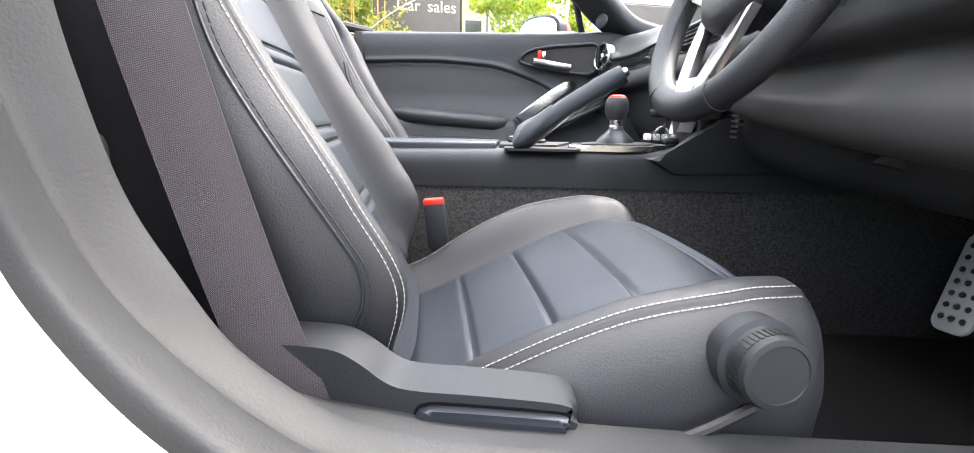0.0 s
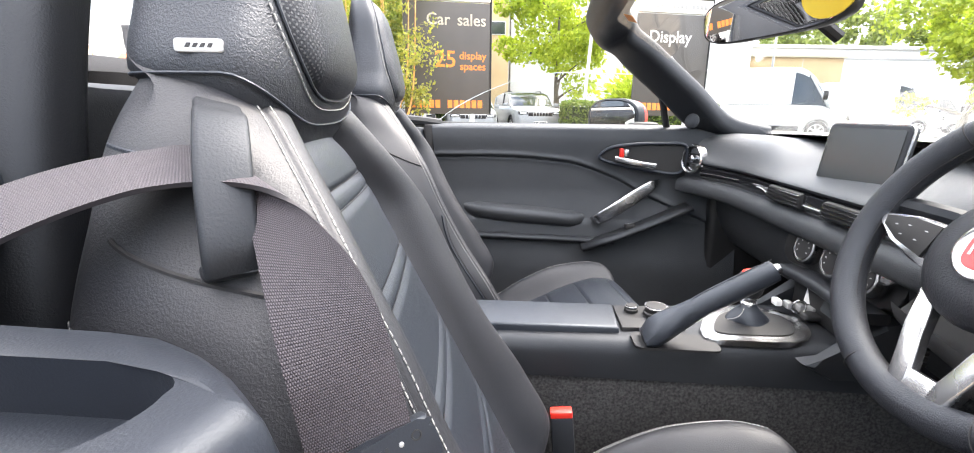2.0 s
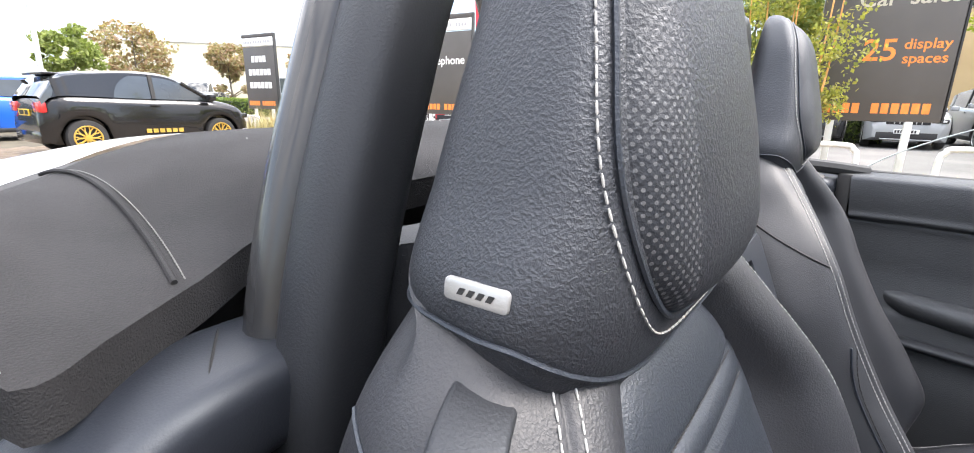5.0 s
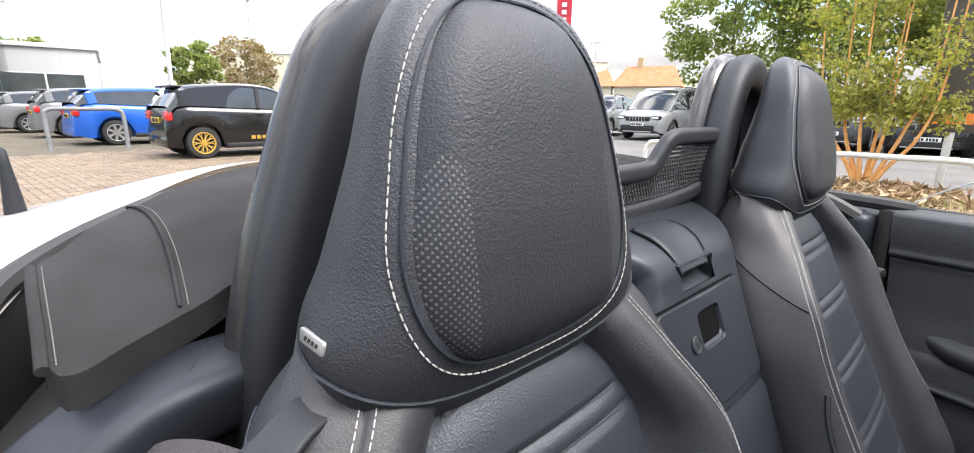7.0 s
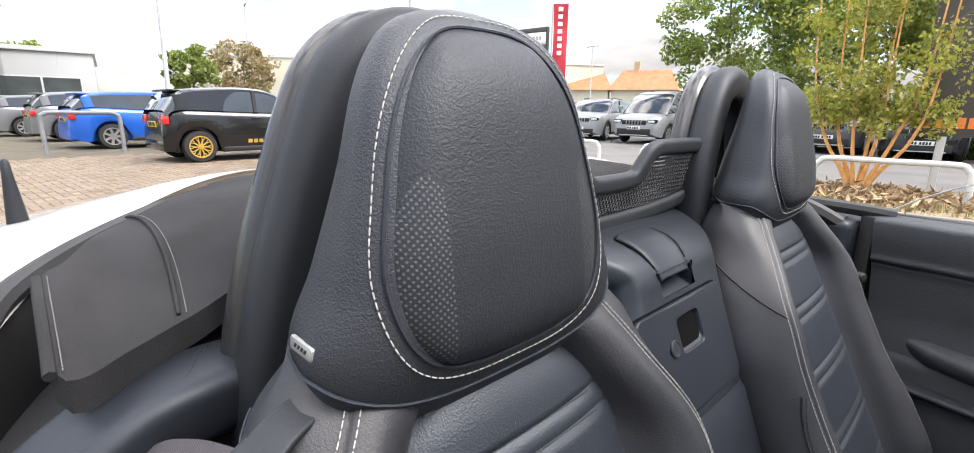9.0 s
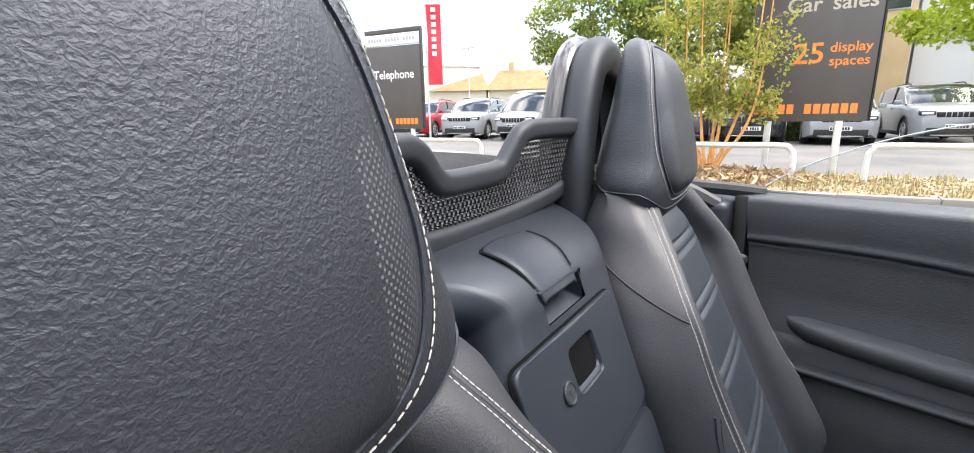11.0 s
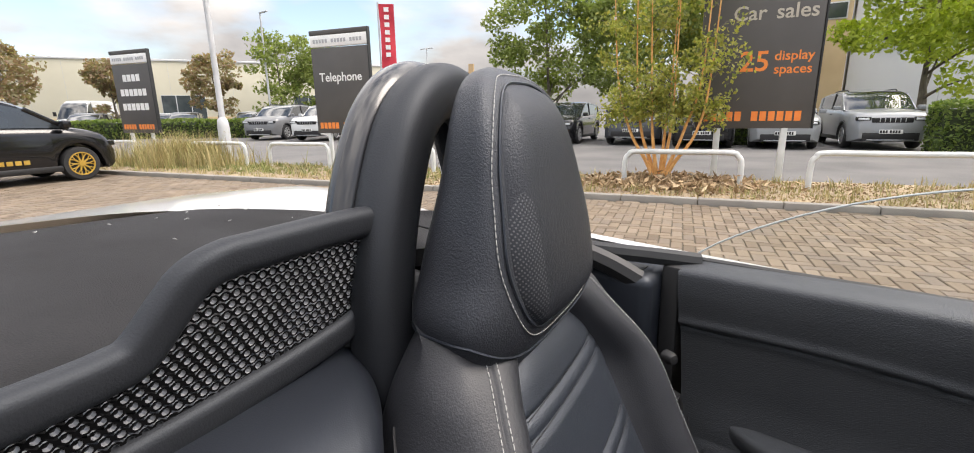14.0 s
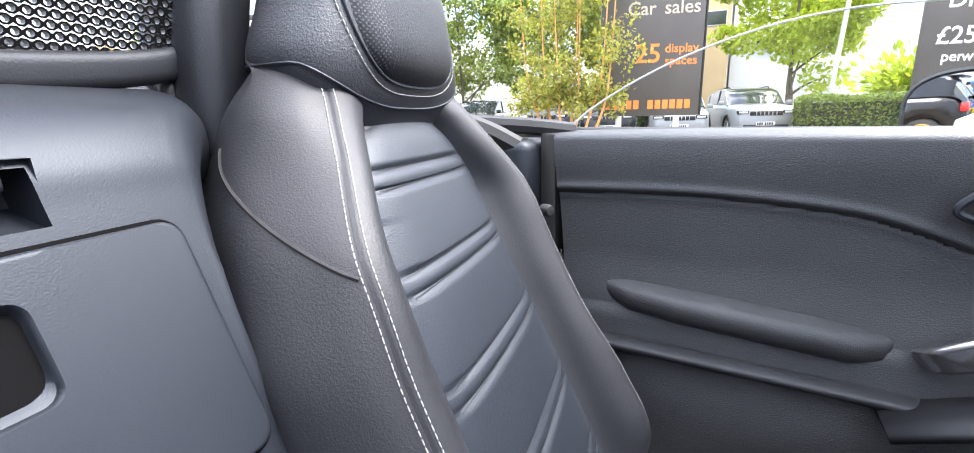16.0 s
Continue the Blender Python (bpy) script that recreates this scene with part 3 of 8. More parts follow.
        # seam that runs from the shoulder down into the bolster edge
        door_side = s < 0 and centre < 0
        z0, z1 = (0.868, 0.836) if door_side else (0.893, 0.821)
        line = []
        for t in np.linspace(0, 1, 24):
            z = z0 + (z1 - z0) * t
            xs, ub, wo, xb = (ease(z, BZ, k) for k in (B_XS, B_UB, B_WO, B_XB))
            x = xb + 0.03 + (xs - 0.009 - xb - 0.03) * t ** 1.2
            line.append(Vector((x, s * (side_u(z, x) + 0.0006), z)))
        if door_side:
            # a fold under the neck and a second row of stitching on the flank
            fold = [(x, z) for x, z in zip(np.linspace(-0.490, -0.425, 14), 0.9135 - 0.004 * np.sin(np.linspace(0, 3.1, 14)))]
            part("shoulder_fold", tube([Vector((x, -side_u(z, x) - 0.0002, z)) for x, z in fold], 0.0013, 6, up=(0, 1, 0)), HIDE_FINE, seat, "creased fold in the leather")
            low = [(x, z) for x, z in zip(np.linspace(-0.500, -0.395, 30), 0.826 - 0.045 * np.linspace(0, 1, 30) ** 1.1)]
            part("flank_stitching", stitch([Vector((x, -side_u(z, x) - 0.0006, z)) for x, z in low], pitch=0.0062, length=0.0042, r=0.0006), THREAD_GREY, seat, "grey stitching on the flank")
        part("shoulder_seam", tube(line, 0.0016, 6, up=(0, 1, 0)), THREAD_DARK, seat, "dark shoulder seam")
    # seam round the neck
    ring = []
    for k in range(60):
        t = 2 * math.pi * k / 60
        c, q = math.cos(t), math.sin(t)
        z = 0.953 - 0.050 * max(0, c - 0.25) ** 1.5
        a, xf, xr = (ease(z, HZ, m) for m in (H_A, H_XF, H_XR))
        HP = head_p(z) if c > 0 else head_q(z)
        ring.append(Vector(((xf + xr) / 2 + ((xf - xr) / 2 + 0.0012) * math.copysign(abs(c) ** (2 / HP), c), (a + 0.0012) * math.copysign(abs(q) ** (2 / HP), q), z)))
    part("neck_seam", tube(ring, 0.0011, 6, True, up=(0, 0, 1)), HIDE_FINE, seat)
    # maker's plate on the outer side of the neck, its marks as plain bars
    for s in ((-1,) if centre < 0 else (1,)):
        z = 0.9675
        a = ease(z, HZ, H_A)
        p = Vector((-0.4435, s * (a - 0.0015), z))
        m = facing(p, (0.20, s, 0.16))
        plate = part("maker_plate", slab(pill(0.0275, 0.0079, 0.0020, 3), 0.0022, m, 0.0007), BADGE, seat, "small silver maker's plate")
        for k in range(4):
            x = -0.0078 + 0.0041 * k
            part("plate_mark", slab([(x, -0.0012), (x + 0.0024, -0.0012), (x + 0.0038, 0.0012), (x + 0.0014, 0.0012)], 0.0003, m @ pose(0, 0, 0.0022)), PLASTIC_DEEP, plate)
    # the seats stand slightly skewed in the car
    for ob in seat.children_recursive:
        for v in ob.data.vertices:
            v.co.x -= 0.165 * v.co.y
    return seat


PAD = dots("pierced_hide", (0.014, 0.0148, 0.018), (0.020, 0.021, 0.025), 0.0022, 0.25, (0.0, 0.060, 0.092, 1.062))
PAD.node_tree.nodes["Principled BSDF"].inputs["Specular IOR Level"].default_value = 0.38
PAD.node_tree.nodes["Principled BSDF"].inputs["Specular Tint"].default_value = (0.84, 0.91, 1.0, 1)
seat_p = build_seat("passenger_seat", SEAT_P, 0.0, 0.0, "black leather sports seat with pale stitching beside the far door")
seat_d = build_seat("driver_seat", SEAT_D, 0.13, -0.008, "black leather sports seat with pale stitching beside the open door")

# hardware on the sill side of the driver's seat (in the seat's own space)
side = [(-0.31, 0.40), (-0.31, 0.455), (-0.27, 0.478), (-0.225, 0.488), (-0.185, 0.488), (-0.163, 0.485), (-0.146, 0.475), (-0.132, 0.464), (-0.115, 0.4585), (-0.073, 0.4565), (-0.023, 0.4535), (-0.006, 0.450), (-0.001, 0.445), (-0.003, 0.434), (-0.012, 0.414), (-0.020, 0.40), (-0.06, 0.385), (-0.16, 0.38)]
across = Matrix(((1, 0, 0, 0), (0, 0, -1, -0.225), (0, 1, 0, 0), (0, 0, 0, 1)))
part("side_trim", slab([(p.x, p.y) for p in flow([(a, b, 0) for a, b in side], 3, True)], 0.037, across, 0.012, 4), PLASTIC, seat_d, "black moulded seat side trim")
lever = [(-0.113, 0.430), (-0.110, 0.443), (-0.104, 0.4475), (-0.088, 0.4485), (-0.016, 0.4455), (-0.0095, 0.442), (-0.010, 0.436), (-0.0155, 0.4255), (-0.022, 0.4225), (-0.108, 0.4235)]
lever_line = [(p.x, p.y) for p in flow([(a, b, 0) for a, b in lever], 3, True)]
# black outline laid on the trim for the shade round the lever
part("lever_gap_shade", slab([(-0.062 + (a + 0.062) * 1.035, 0.4355 + (b - 0.4355) * 1.16) for a, b in lever_line], 0.0012, across @ pose(0, 0, 0.0365)), SHEET, seat_d)
part("recline_lever", slab(lever_line, 0.011, across @ pose(0, 0, 0.034), 0.004, 4), PLASTIC_GREY, seat_d, "black plastic recline lever")
km = facing((0.122, -0.236, 0.477), (0.12, -1, 0.08)) @ Matrix.Scale(0.92, 4)
knob = part("height_knob", turned([(0.0335, -0.012), (0.0335, 0.006), (0.029, 0.008), (0.0278, 0.011), (0.0278, 0.024), (0.0262, 0.0275), (0.022, 0.0285), (0.0215, 0.0275), (0.001, 0.0275)], km, 40), PLASTIC, seat_d, "ribbed round black adjusting knob")
bm = bmesh.new()
for k in range(0, 44):
    a = 2 * math.pi * k / 44
    block(0.0277, 0.0286, -0.0011, 0.0011, 0.0115, 0.0225, 0, bm=bm, m=km @ pose(0, 0, 0, 0, 0, math.degrees(a)))
part("knob_ribs", bm, PLASTIC_DEEP, knob)
part("tilt_rod", tube(flow([(-0.02, -0.257, 0.392), (0.044, -0.254, 0.414), (0.080, -0.253, 0.428), (0.120, -0.245, 0.445)], 6), 0.0042, 8), PLASTIC_DEEP, seat_d)

# belt guide loop on the shoulder
gp = flow([(-0.432, -0.116, 0.930), (-0.4135, -0.1395, 0.9345), (-0.402, -0.156, 0.9335), (-0.391, -0.171, 0.927), (-0.3865, -0.177, 0.922)], 6)
guide = part("belt_guide", sweep(gp, pill(0.0235, 0.0055, 0.0022, 3), up=(0.3, -0.03, 0.95)), PLASTIC, seat_d, "black plastic seat belt guide strap")
gp = flow([(-0.3955, -0.165, 0.9295), (-0.389, -0.1745, 0.926), (-0.381, -0.188, 0.914), (-0.374, -0.200, 0.894), (-0.369, -0.2075, 0.872), (-0.370, -0.206, 0.860)], 6)
part("guide_loop", sweep(gp, pill(0.0255, 0.0085, 0.0032, 3), up=(0.5, -0.5, 0.5)), PLASTIC, guide, "thicker lower loop of the guide")
gp = flow([(-0.370, -0.207, 0.862), (-0.378, -0.197, 0.856), (-0.392, -0.183, 0.855), (-0.402, -0.172, 0.862)], 6)
part("guide_return", sweep(gp, pill(0.0245, 0.0085, 0.0032, 3), up=(0, 0, 1)), PLASTIC, guide)

# ---- the car's tub, sills and rear body ----
def both(y):
    return 2 * YC - y


# the rear of the car stands skewed to the doors
PIVOT = Vector((-0.475, YC, 0))
CF = Matrix.Translation(PIVOT) @ Matrix.Rotation(radians(9.5), 4, "Z") @ Matrix.Translation(-PIVOT)
car = thing("car_body", "white two-seat open sports car with its hood folded", "car")
# near door opening: white jamb, grey weather strip, sill
inner_edge = [(-0.34, -0.748, 0.852), (-0.26, -0.748, 0.850), (-0.215, -0.746, 0.836), (-0.186, -0.738, 0.806), (-0.170, -0.70, 0.786), (-0.164, -0.70, 0.755), (-0.155, -0.70, 0.711), (-0.147, -0.70, 0.655), (-0.131, -0.70, 0.588), (-0.106, -0.70, 0.539), (-0.078, -0.70, 0.497), (-0.033, -0.70, 0.461), (-0.003, -0.70, 0.448), (0.040, -0.70, 0.440), (0.112, -0.70, 0.436), (0.255, -0.70, 0.431), (0.55, -0.70, 0.43), (0.92, -0.70, 0.44)]
ridge = [(-0.34, -0.756, 0.856), (-0.26, -0.756, 0.854), (-0.222, -0.755, 0.840), (-0.196, -0.750, 0.812), (-0.182, -0.735, 0.786), (-0.173, -0.735, 0.749), (-0.164, -0.735, 0.708), (-0.154, -0.735, 0.640), (-0.139, -0.735, 0.587), (-0.119, -0.735, 0.544), (-0.086, -0.735, 0.505), (-0.044, -0.735, 0.470), (-0.012, -0.735, 0.453), (0.04, -0.735, 0.440), (0.112, -0.735, 0.430), (0.255, -0.735, 0.422), (0.55, -0.735, 0.42), (0.92, -0.735, 0.43)]
outer_edge = [(-0.34, -0.792, 0.846), (-0.26, -0.792, 0.844), (-0.210, -0.791, 0.832), (-0.176, -0.787, 0.808), (-0.156, -0.775, 0.786), (-0.150, -0.775, 0.756), (-0.143, -0.775, 0.712), (-0.131, -0.775, 0.640), (-0.120, -0.775, 0.586), (-0.107, -0.775, 0.554), (-0.081, -0.775, 0.516), (-0.052, -0.775, 0.487), (-0.02, -0.775, 0.470), (0.04, -0.775, 0.452), (0.112, -0.775, 0.438), (0.255, -0.775, 0.43), (0.55, -0.775, 0.43), (0.92, -0.775, 0.44)]
ie, rd, oe = (flow(k, 6) for k in (inner_edge, ridge, outer_edge))
rings = []
for a, b, c in zip(ie, rd, oe):
    away = Vector((-0.6, 0, -0.8)) if a.x < 0 else Vector((0, 0, -1))
    n = Vector((0.004, -0.003, 0.004))
    k = min(1.0, max(0.0, (a.x + 0.09) / 0.10))
    tuck = Vector((-0.007, 0.001, -0.003)).lerp(Vector((-0.003, 0.012, -0.003)), k)
    rings.append([q for q in flow([a + tuck * 4, a + tuck, a, a.lerp(b, 0.4), a.lerp(b, 0.9) - n * 0.4, b + n * 0.4, b.lerp(c, 0.12) + n * 1.3, b.lerp(c, 0.75) + n * 1.2, c, c + away * 0.012], 3)])
part("weather_strip", skin(rings, closed=False), RUBBER, car, "grey rubber and plastic door opening trim")
rings = []
for c in oe[4:]:
    d = Vector((-0.85, -0.10, -0.5)) if c.x < -0.05 else Vector((-0.3, -0.1, -0.95))
    rings.append([c + d * 0.002 + Vector((0, 0.004, 0)), c + d * 0.012, c + d * 0.03 + Vector((0, -0.012, 0)), c + d * 0.09 + Vector((0, -0.022, 0)), c + d * 0.3 + Vector((0, -0.03, 0))])
part("door_jamb", skin(rings, closed=False), PAINT, car, "glossy white painted door jamb")
part("sill", block(-0.05, 1.0, -0.75, -0.675, 0.20, 0.40, 0.02, 3), PLASTIC, car, "black sill cover")
part("floor_pan", block(-0.42, 1.15, -0.72, both(-0.72), 0.15, 0.19, 0.0), CARPET, car, "black carpeted floor")
part("firewall", block(0.98, 1.08, -0.72, both(-0.72), 0.17, 0.80, 0.0), CARPET, car)
part("rear_wall", block(-0.62, -0.53, -0.60, both(-0.60), 0.17, 0.84, 0.0), PLASTIC_DEEP, car).matrix_local = CF
part("inner_side", block(-0.50, -0.16, -0.72, -0.665, 0.17, 0.62, 0.01), PLASTIC_DEEP, car)

# latch pillar trim box beside the driver's shoulder
def box_ring(xf, z, grow=0.0):
    pts = [(-0.40, -0.655 + grow), (xf - 0.075, -0.656 + grow), (xf - 0.035, -0.668 + grow), (xf - 0.004, -0.6935), (xf, -0.699), (xf - 0.002, -0.708), (xf - 0.008, -0.730), (xf - 0.012, -0.738), (xf - 0.016, -0.752), (xf - 0.028, -0.768 - grow), (xf - 0.06, -0.775 - grow), (-0.40, -0.775 - grow)]
    return [Vector((p.x, p.y, z)) for p in flow([(a, b, 0) for a, b in pts], 3)]


tray = [(-0.385, -0.682), (-0.30, -0.6815), (-0.25, -0.681), (-0.222, -0.682), (-0.208, -0.690), (-0.2065, -0.697), (-0.206, -0.703), (-0.208, -0.712), (-0.214, -0.722), (-0.228, -0.730), (-0.26, -0.738), (-0.385, -0.738)]
rim = [Vector((p.x, p.y, 0)) for p in flow([(a, b, 0) for a, b in tray], 3)]
rings = [box_ring(xf, z, g) for xf, z, g in ((-0.1655, 0.788, -0.001), (-0.1635, 0.7895, 0.0), (-0.167, 0.806, 0.0), (-0.1725, 0.828, 0.0), (-0.1765, 0.839, -0.001), (-0.182, 0.8445, -0.004), (-0.190, 0.846, -0.009))]
rings += [[p + Vector((0, 0, z)) for p in rim] for z in (0.8455, 0.842, 0.824)]
part("pillar_box", skin(rings), PLASTIC_GREY, car, "grey moulded latch pillar cover with a shallow tray")
part("pillar_lower", slab([(-0.40, -0.76), (-0.215, -0.76), (-0.195, -0.70), (-0.205, -0.664), (-0.40, -0.655)], 0.497, pose(0, 0, 0.29)), PLASTIC_DEEP, car, "black lower pillar trim")
part("pillar_plug", turned([(0.011, 0), (0.011, 0.002), (0.009, 0.003), (0.0085, 0.0018), (0.006, 0.0018), (0.006, 0.0025), (0.001, 0.003)], facing((-0.1705, -0.7185, 0.801), (1, 0.22, 0.26)) @ Matrix.Scale(0.82, 4), 24), PLASTIC, car, "round grey screw plug")
# arm of trim from the roll hoop out to the pillar, for both sides
for s in (1, -1):
    path = flow([(-0.475, -0.50, 0.862), (-0.446, -0.555, 0.870), (-0.430, -0.60, 0.872), (-0.421, -0.63, 0.868), (-0.411, -0.655, 0.858), (-0.400, -0.68, 0.842), (-0.386, -0.71, 0.815), (-0.366, -0.74, 0.77)], 8)
    if s < 0:
        path = [Vector((p.x - 0.19, both(p.y), p.z - 0.03)) for p in path]
    part("shoulder_arm", sweep(path, pill(0.078, 0.052, 0.015, 5)), PLASTIC_GREY, car, "smooth grey trim arm beside the roll hoop")
    if s > 0:
        cut = [Vector((-0.434 + 0.030 * a, -0.590 - 0.010 * a, 0.8978 - 0.002 * abs(a) ** 4)) for a in np.linspace(-1, 0.9, 12)]
        part("arm_joint", tube(cut, 0.0009, 5, up=(0, 1, 0)), PLASTIC_DEEP, car, "fine joint across the arm")

NEAR_X = (0.62, 0.80, 0.95, 1.15, 1.35, 1.55, 1.72, 1.80)
NEAR_W = (0.845, 0.835, 0.79, 0.70, 0.62, 0.54, 0.45, 0.40)
NEAR_Z = (0.86, 0.905, 0.922, 0.915, 0.895, 0.865, 0.83, 0.78)
# rear body: white deck with its flanks, and a stub antenna
rings = []
for x, w, z0, zc in ((-0.62, 0.845, 0.86, 0.885), (-0.80, 0.845, 0.905, 0.91), (-0.95, 0.84, 0.93, 0.945), (-1.15, 0.82, 0.945, 0.964), (-1.35, 0.78, 0.93, 0.952), (-1.55, 0.71, 0.905, 0.924), (-1.72, 0.62, 0.87, 0.892), (-1.80, 0.56, 0.82, 0.84)):
    inner = max(0.0, ease(-x, (0.5, 0.6, 0.74, 0.885, 1.05, 1.18, 1.25, 1.33, 1.8), (0.68, 0.672, 0.640, 0.55, 0.43, 0.28, 0.15, 0.02, 0.0)))
    rings.append((x, w, z0, zc, inner))
for s in (-1, 1):
    shell = []
    for x in np.linspace(-0.56, -1.80, 44):
        w, z0, zc, inner = (ease(-x, [-r[0] for r in rings], [r[k] for r in rings]) for k in (1, 2, 3, 4))
        if s < 0:
            # the near wing falls away sooner
            w, z0 = ease(-x, NEAR_X, NEAR_W), ease(-x, NEAR_X, NEAR_Z)
        half = [(w, 0.25), (w + 0.02, 0.45), (w + 0.035, 0.66), (w + 0.012, z0 - 0.09), (w - 0.035, z0 - 0.012), (max(w - 0.12, inner + 0.02), z0 + 0.012), (inner + (w - 0.1 - inner) * 0.3 if inner < w - 0.14 else inner + 0.012, zc - 0.004), (inner, zc)]
        shell.append([Vector((x, YC + s * p.x, p.y)) for p in flow([(a, b, 0) for a, b in half], 4)])
    part("rear_deck", skin(shell, closed=False), PAINT, car, "glossy white rear wing and boot lid").matrix_local = CF
part("hood_well", block(-1.16, -0.50, YC - 0.60, YC + 0.60, 0.70, 0.84), PLASTIC_DEEP, car).matrix_local = CF
part("quarter_trim", block(-0.74, -0.41, -0.80, -0.665, 0.45, 0.822, 0.012), PLASTIC_DEEP, car, "black trim behind the latch pillar")
part("antenna", turned([(0.014, -0.03), (0.012, 0.012), (0.0085, 0.05), (0.006, 0.075), (0.0048, 0.094), (0.0015, 0.098)], pose(-0.895, -0.765, 0.922, 1, -2, 0), 16), PLASTIC, car, "short black antenna stub")
rings = []
for x, w in ((-0.62, 0.86), (-0.30, 0.87), (0.0, 0.875), (0.4, 0.87), (0.9, 0.85), (1.5, 0.80), (1.9, 0.6)):
    up = ease(x, (-0.62, -0.30, 0.0), (0.022, 0.010, 0.0))
    rings.append([Vector((x, YC + w - 0.10 + up, 0.868 + up)), Vector((x, YC + w - 0.075 + up * 0.5, 0.872 + up)), Vector((x, YC + w - 0.02, 0.85 + up)), Vector((x, YC + w + 0.012, 0.70)), Vector((x, YC + w, 0.45)), Vector((x, YC + w - 0.04, 0.25))])
part("far_flank", skin(rings, closed=False), PAINT, car, "glossy white outer door skin")
rings = []
for x, w, z in ((0.52, 0.74, 0.865), (0.75, 0.80, 0.86), (1.1, 0.82, 0.83), (1.5, 0.79, 0.77), (1.8, 0.68, 0.68), (1.95, 0.5, 0.58)):
    rings.append([Vector((x, YC + w * k, z - (0.05 if abs(k) > 0.9 else 0) + 0.02 * (1 - k * k))) for k in np.linspace(-1, 1, 21)])
part("bonnet", skin(rings, closed=False), PAINT, car, "glossy white bonnet")
FW = ((0.75, 0.80, 0.86), (1.1, 0.82, 0.83), (1.5, 0.79, 0.77), (1.8, 0.68, 0.68), (1.95, 0.5, 0.58))
for s in (-1, 1):
    rings = []
    for x in np.linspace(0.75, 1.95, 40):
        w, z = (ease(x, [r[0] for r in FW], [r[k] for r in FW]) for k in (1, 2))
        low = max(0.26, 0.31 + math.sqrt(max(0.0, 0.37 ** 2 - (x - 1.33) ** 2)) if abs(x - 1.33) < 0.37 else 0.26)
        low = min(low, z - 0.09)
        rings.append([Vector((x, YC + s * p.x, p.y)) for p in flow([(w, z - 0.05, 0), (w + 0.02, z - 0.075, 0), (w + 0.03, (z + low) / 2, 0), (w + 0.012, low, 0), (w - 0.05, low, 0)], 3)])
    part("front_wing", skin(rings, closed=False), PAINT, car, "glossy white front wing")
nose_r = [[Vector((1.95 + b, YC + 0.5 * k, a)) for a, b in ((0.595 - 0.065 * abs(k) ** 8, 0.0), (0.52, 0.035), (0.42, 0.045), (0.32, 0.03), (0.25, 0.0))] for k in np.linspace(-1, 1, 21)]
part("front_bumper", skin(nose_r, closed=False), PAINT, car, "rounded white front bumper")
for x in (-0.98, 1.33):
    for s in (-1, 1):
        part("tyre", turned([(0.19, -0.10), (0.29, -0.10), (0.308, -0.07), (0.308, 0.07), (0.29, 0.10), (0.19, 0.10)], facing((x, YC + s * 0.75, 0.308), (0, s, 0)), 32), RUBBER, car)
part("underbody", block(-1.50, 1.72, YC - 0.62, YC + 0.62, 0.16, 0.24), PLASTIC_DEEP, car)

# ---- folded hood ----
hood = thing("folded_hood", "matt black fabric hood folded behind the seats", "convertible roof", m=CF)
HU = (0.0, 0.34, 0.46, 0.527, 0.571, 0.600, 0.608, 0.612)


def hood_at(u, t):
    """The hood's upper side: u across from the centre line, t from its front edge to its rear edge."""
    k = abs(u)
    xf, zf = ease(k, HU, (-0.525, -0.575, -0.580, -0.553, -0.526, -0.507, -0.508, -0.520)), ease(k, HU, (0.968, 0.958, 0.938, 0.922, 0.9175, 0.9155, 0.918, 0.922))
    xr, zr = ease(k, HU, (-1.20, -1.12, -0.985, -0.868, -0.752, -0.645, -0.638, -0.630)), ease(k, HU, (0.950, 0.950, 0.949, 0.950, 0.956, 0.960, 0.958, 0.955))
    up = ease(k, HU, (0.030, 0.030, 0.024, 0.014, 0.007, 0.003, 0.001, 0.0))
    return Vector((xf + (xr - xf) * t, YC + u, zf + (zr - zf) * t + up * (1 - abs(2 * t - 1) ** 3.5) + 0.0015 * math.sin(9 * t + 7 * u)))


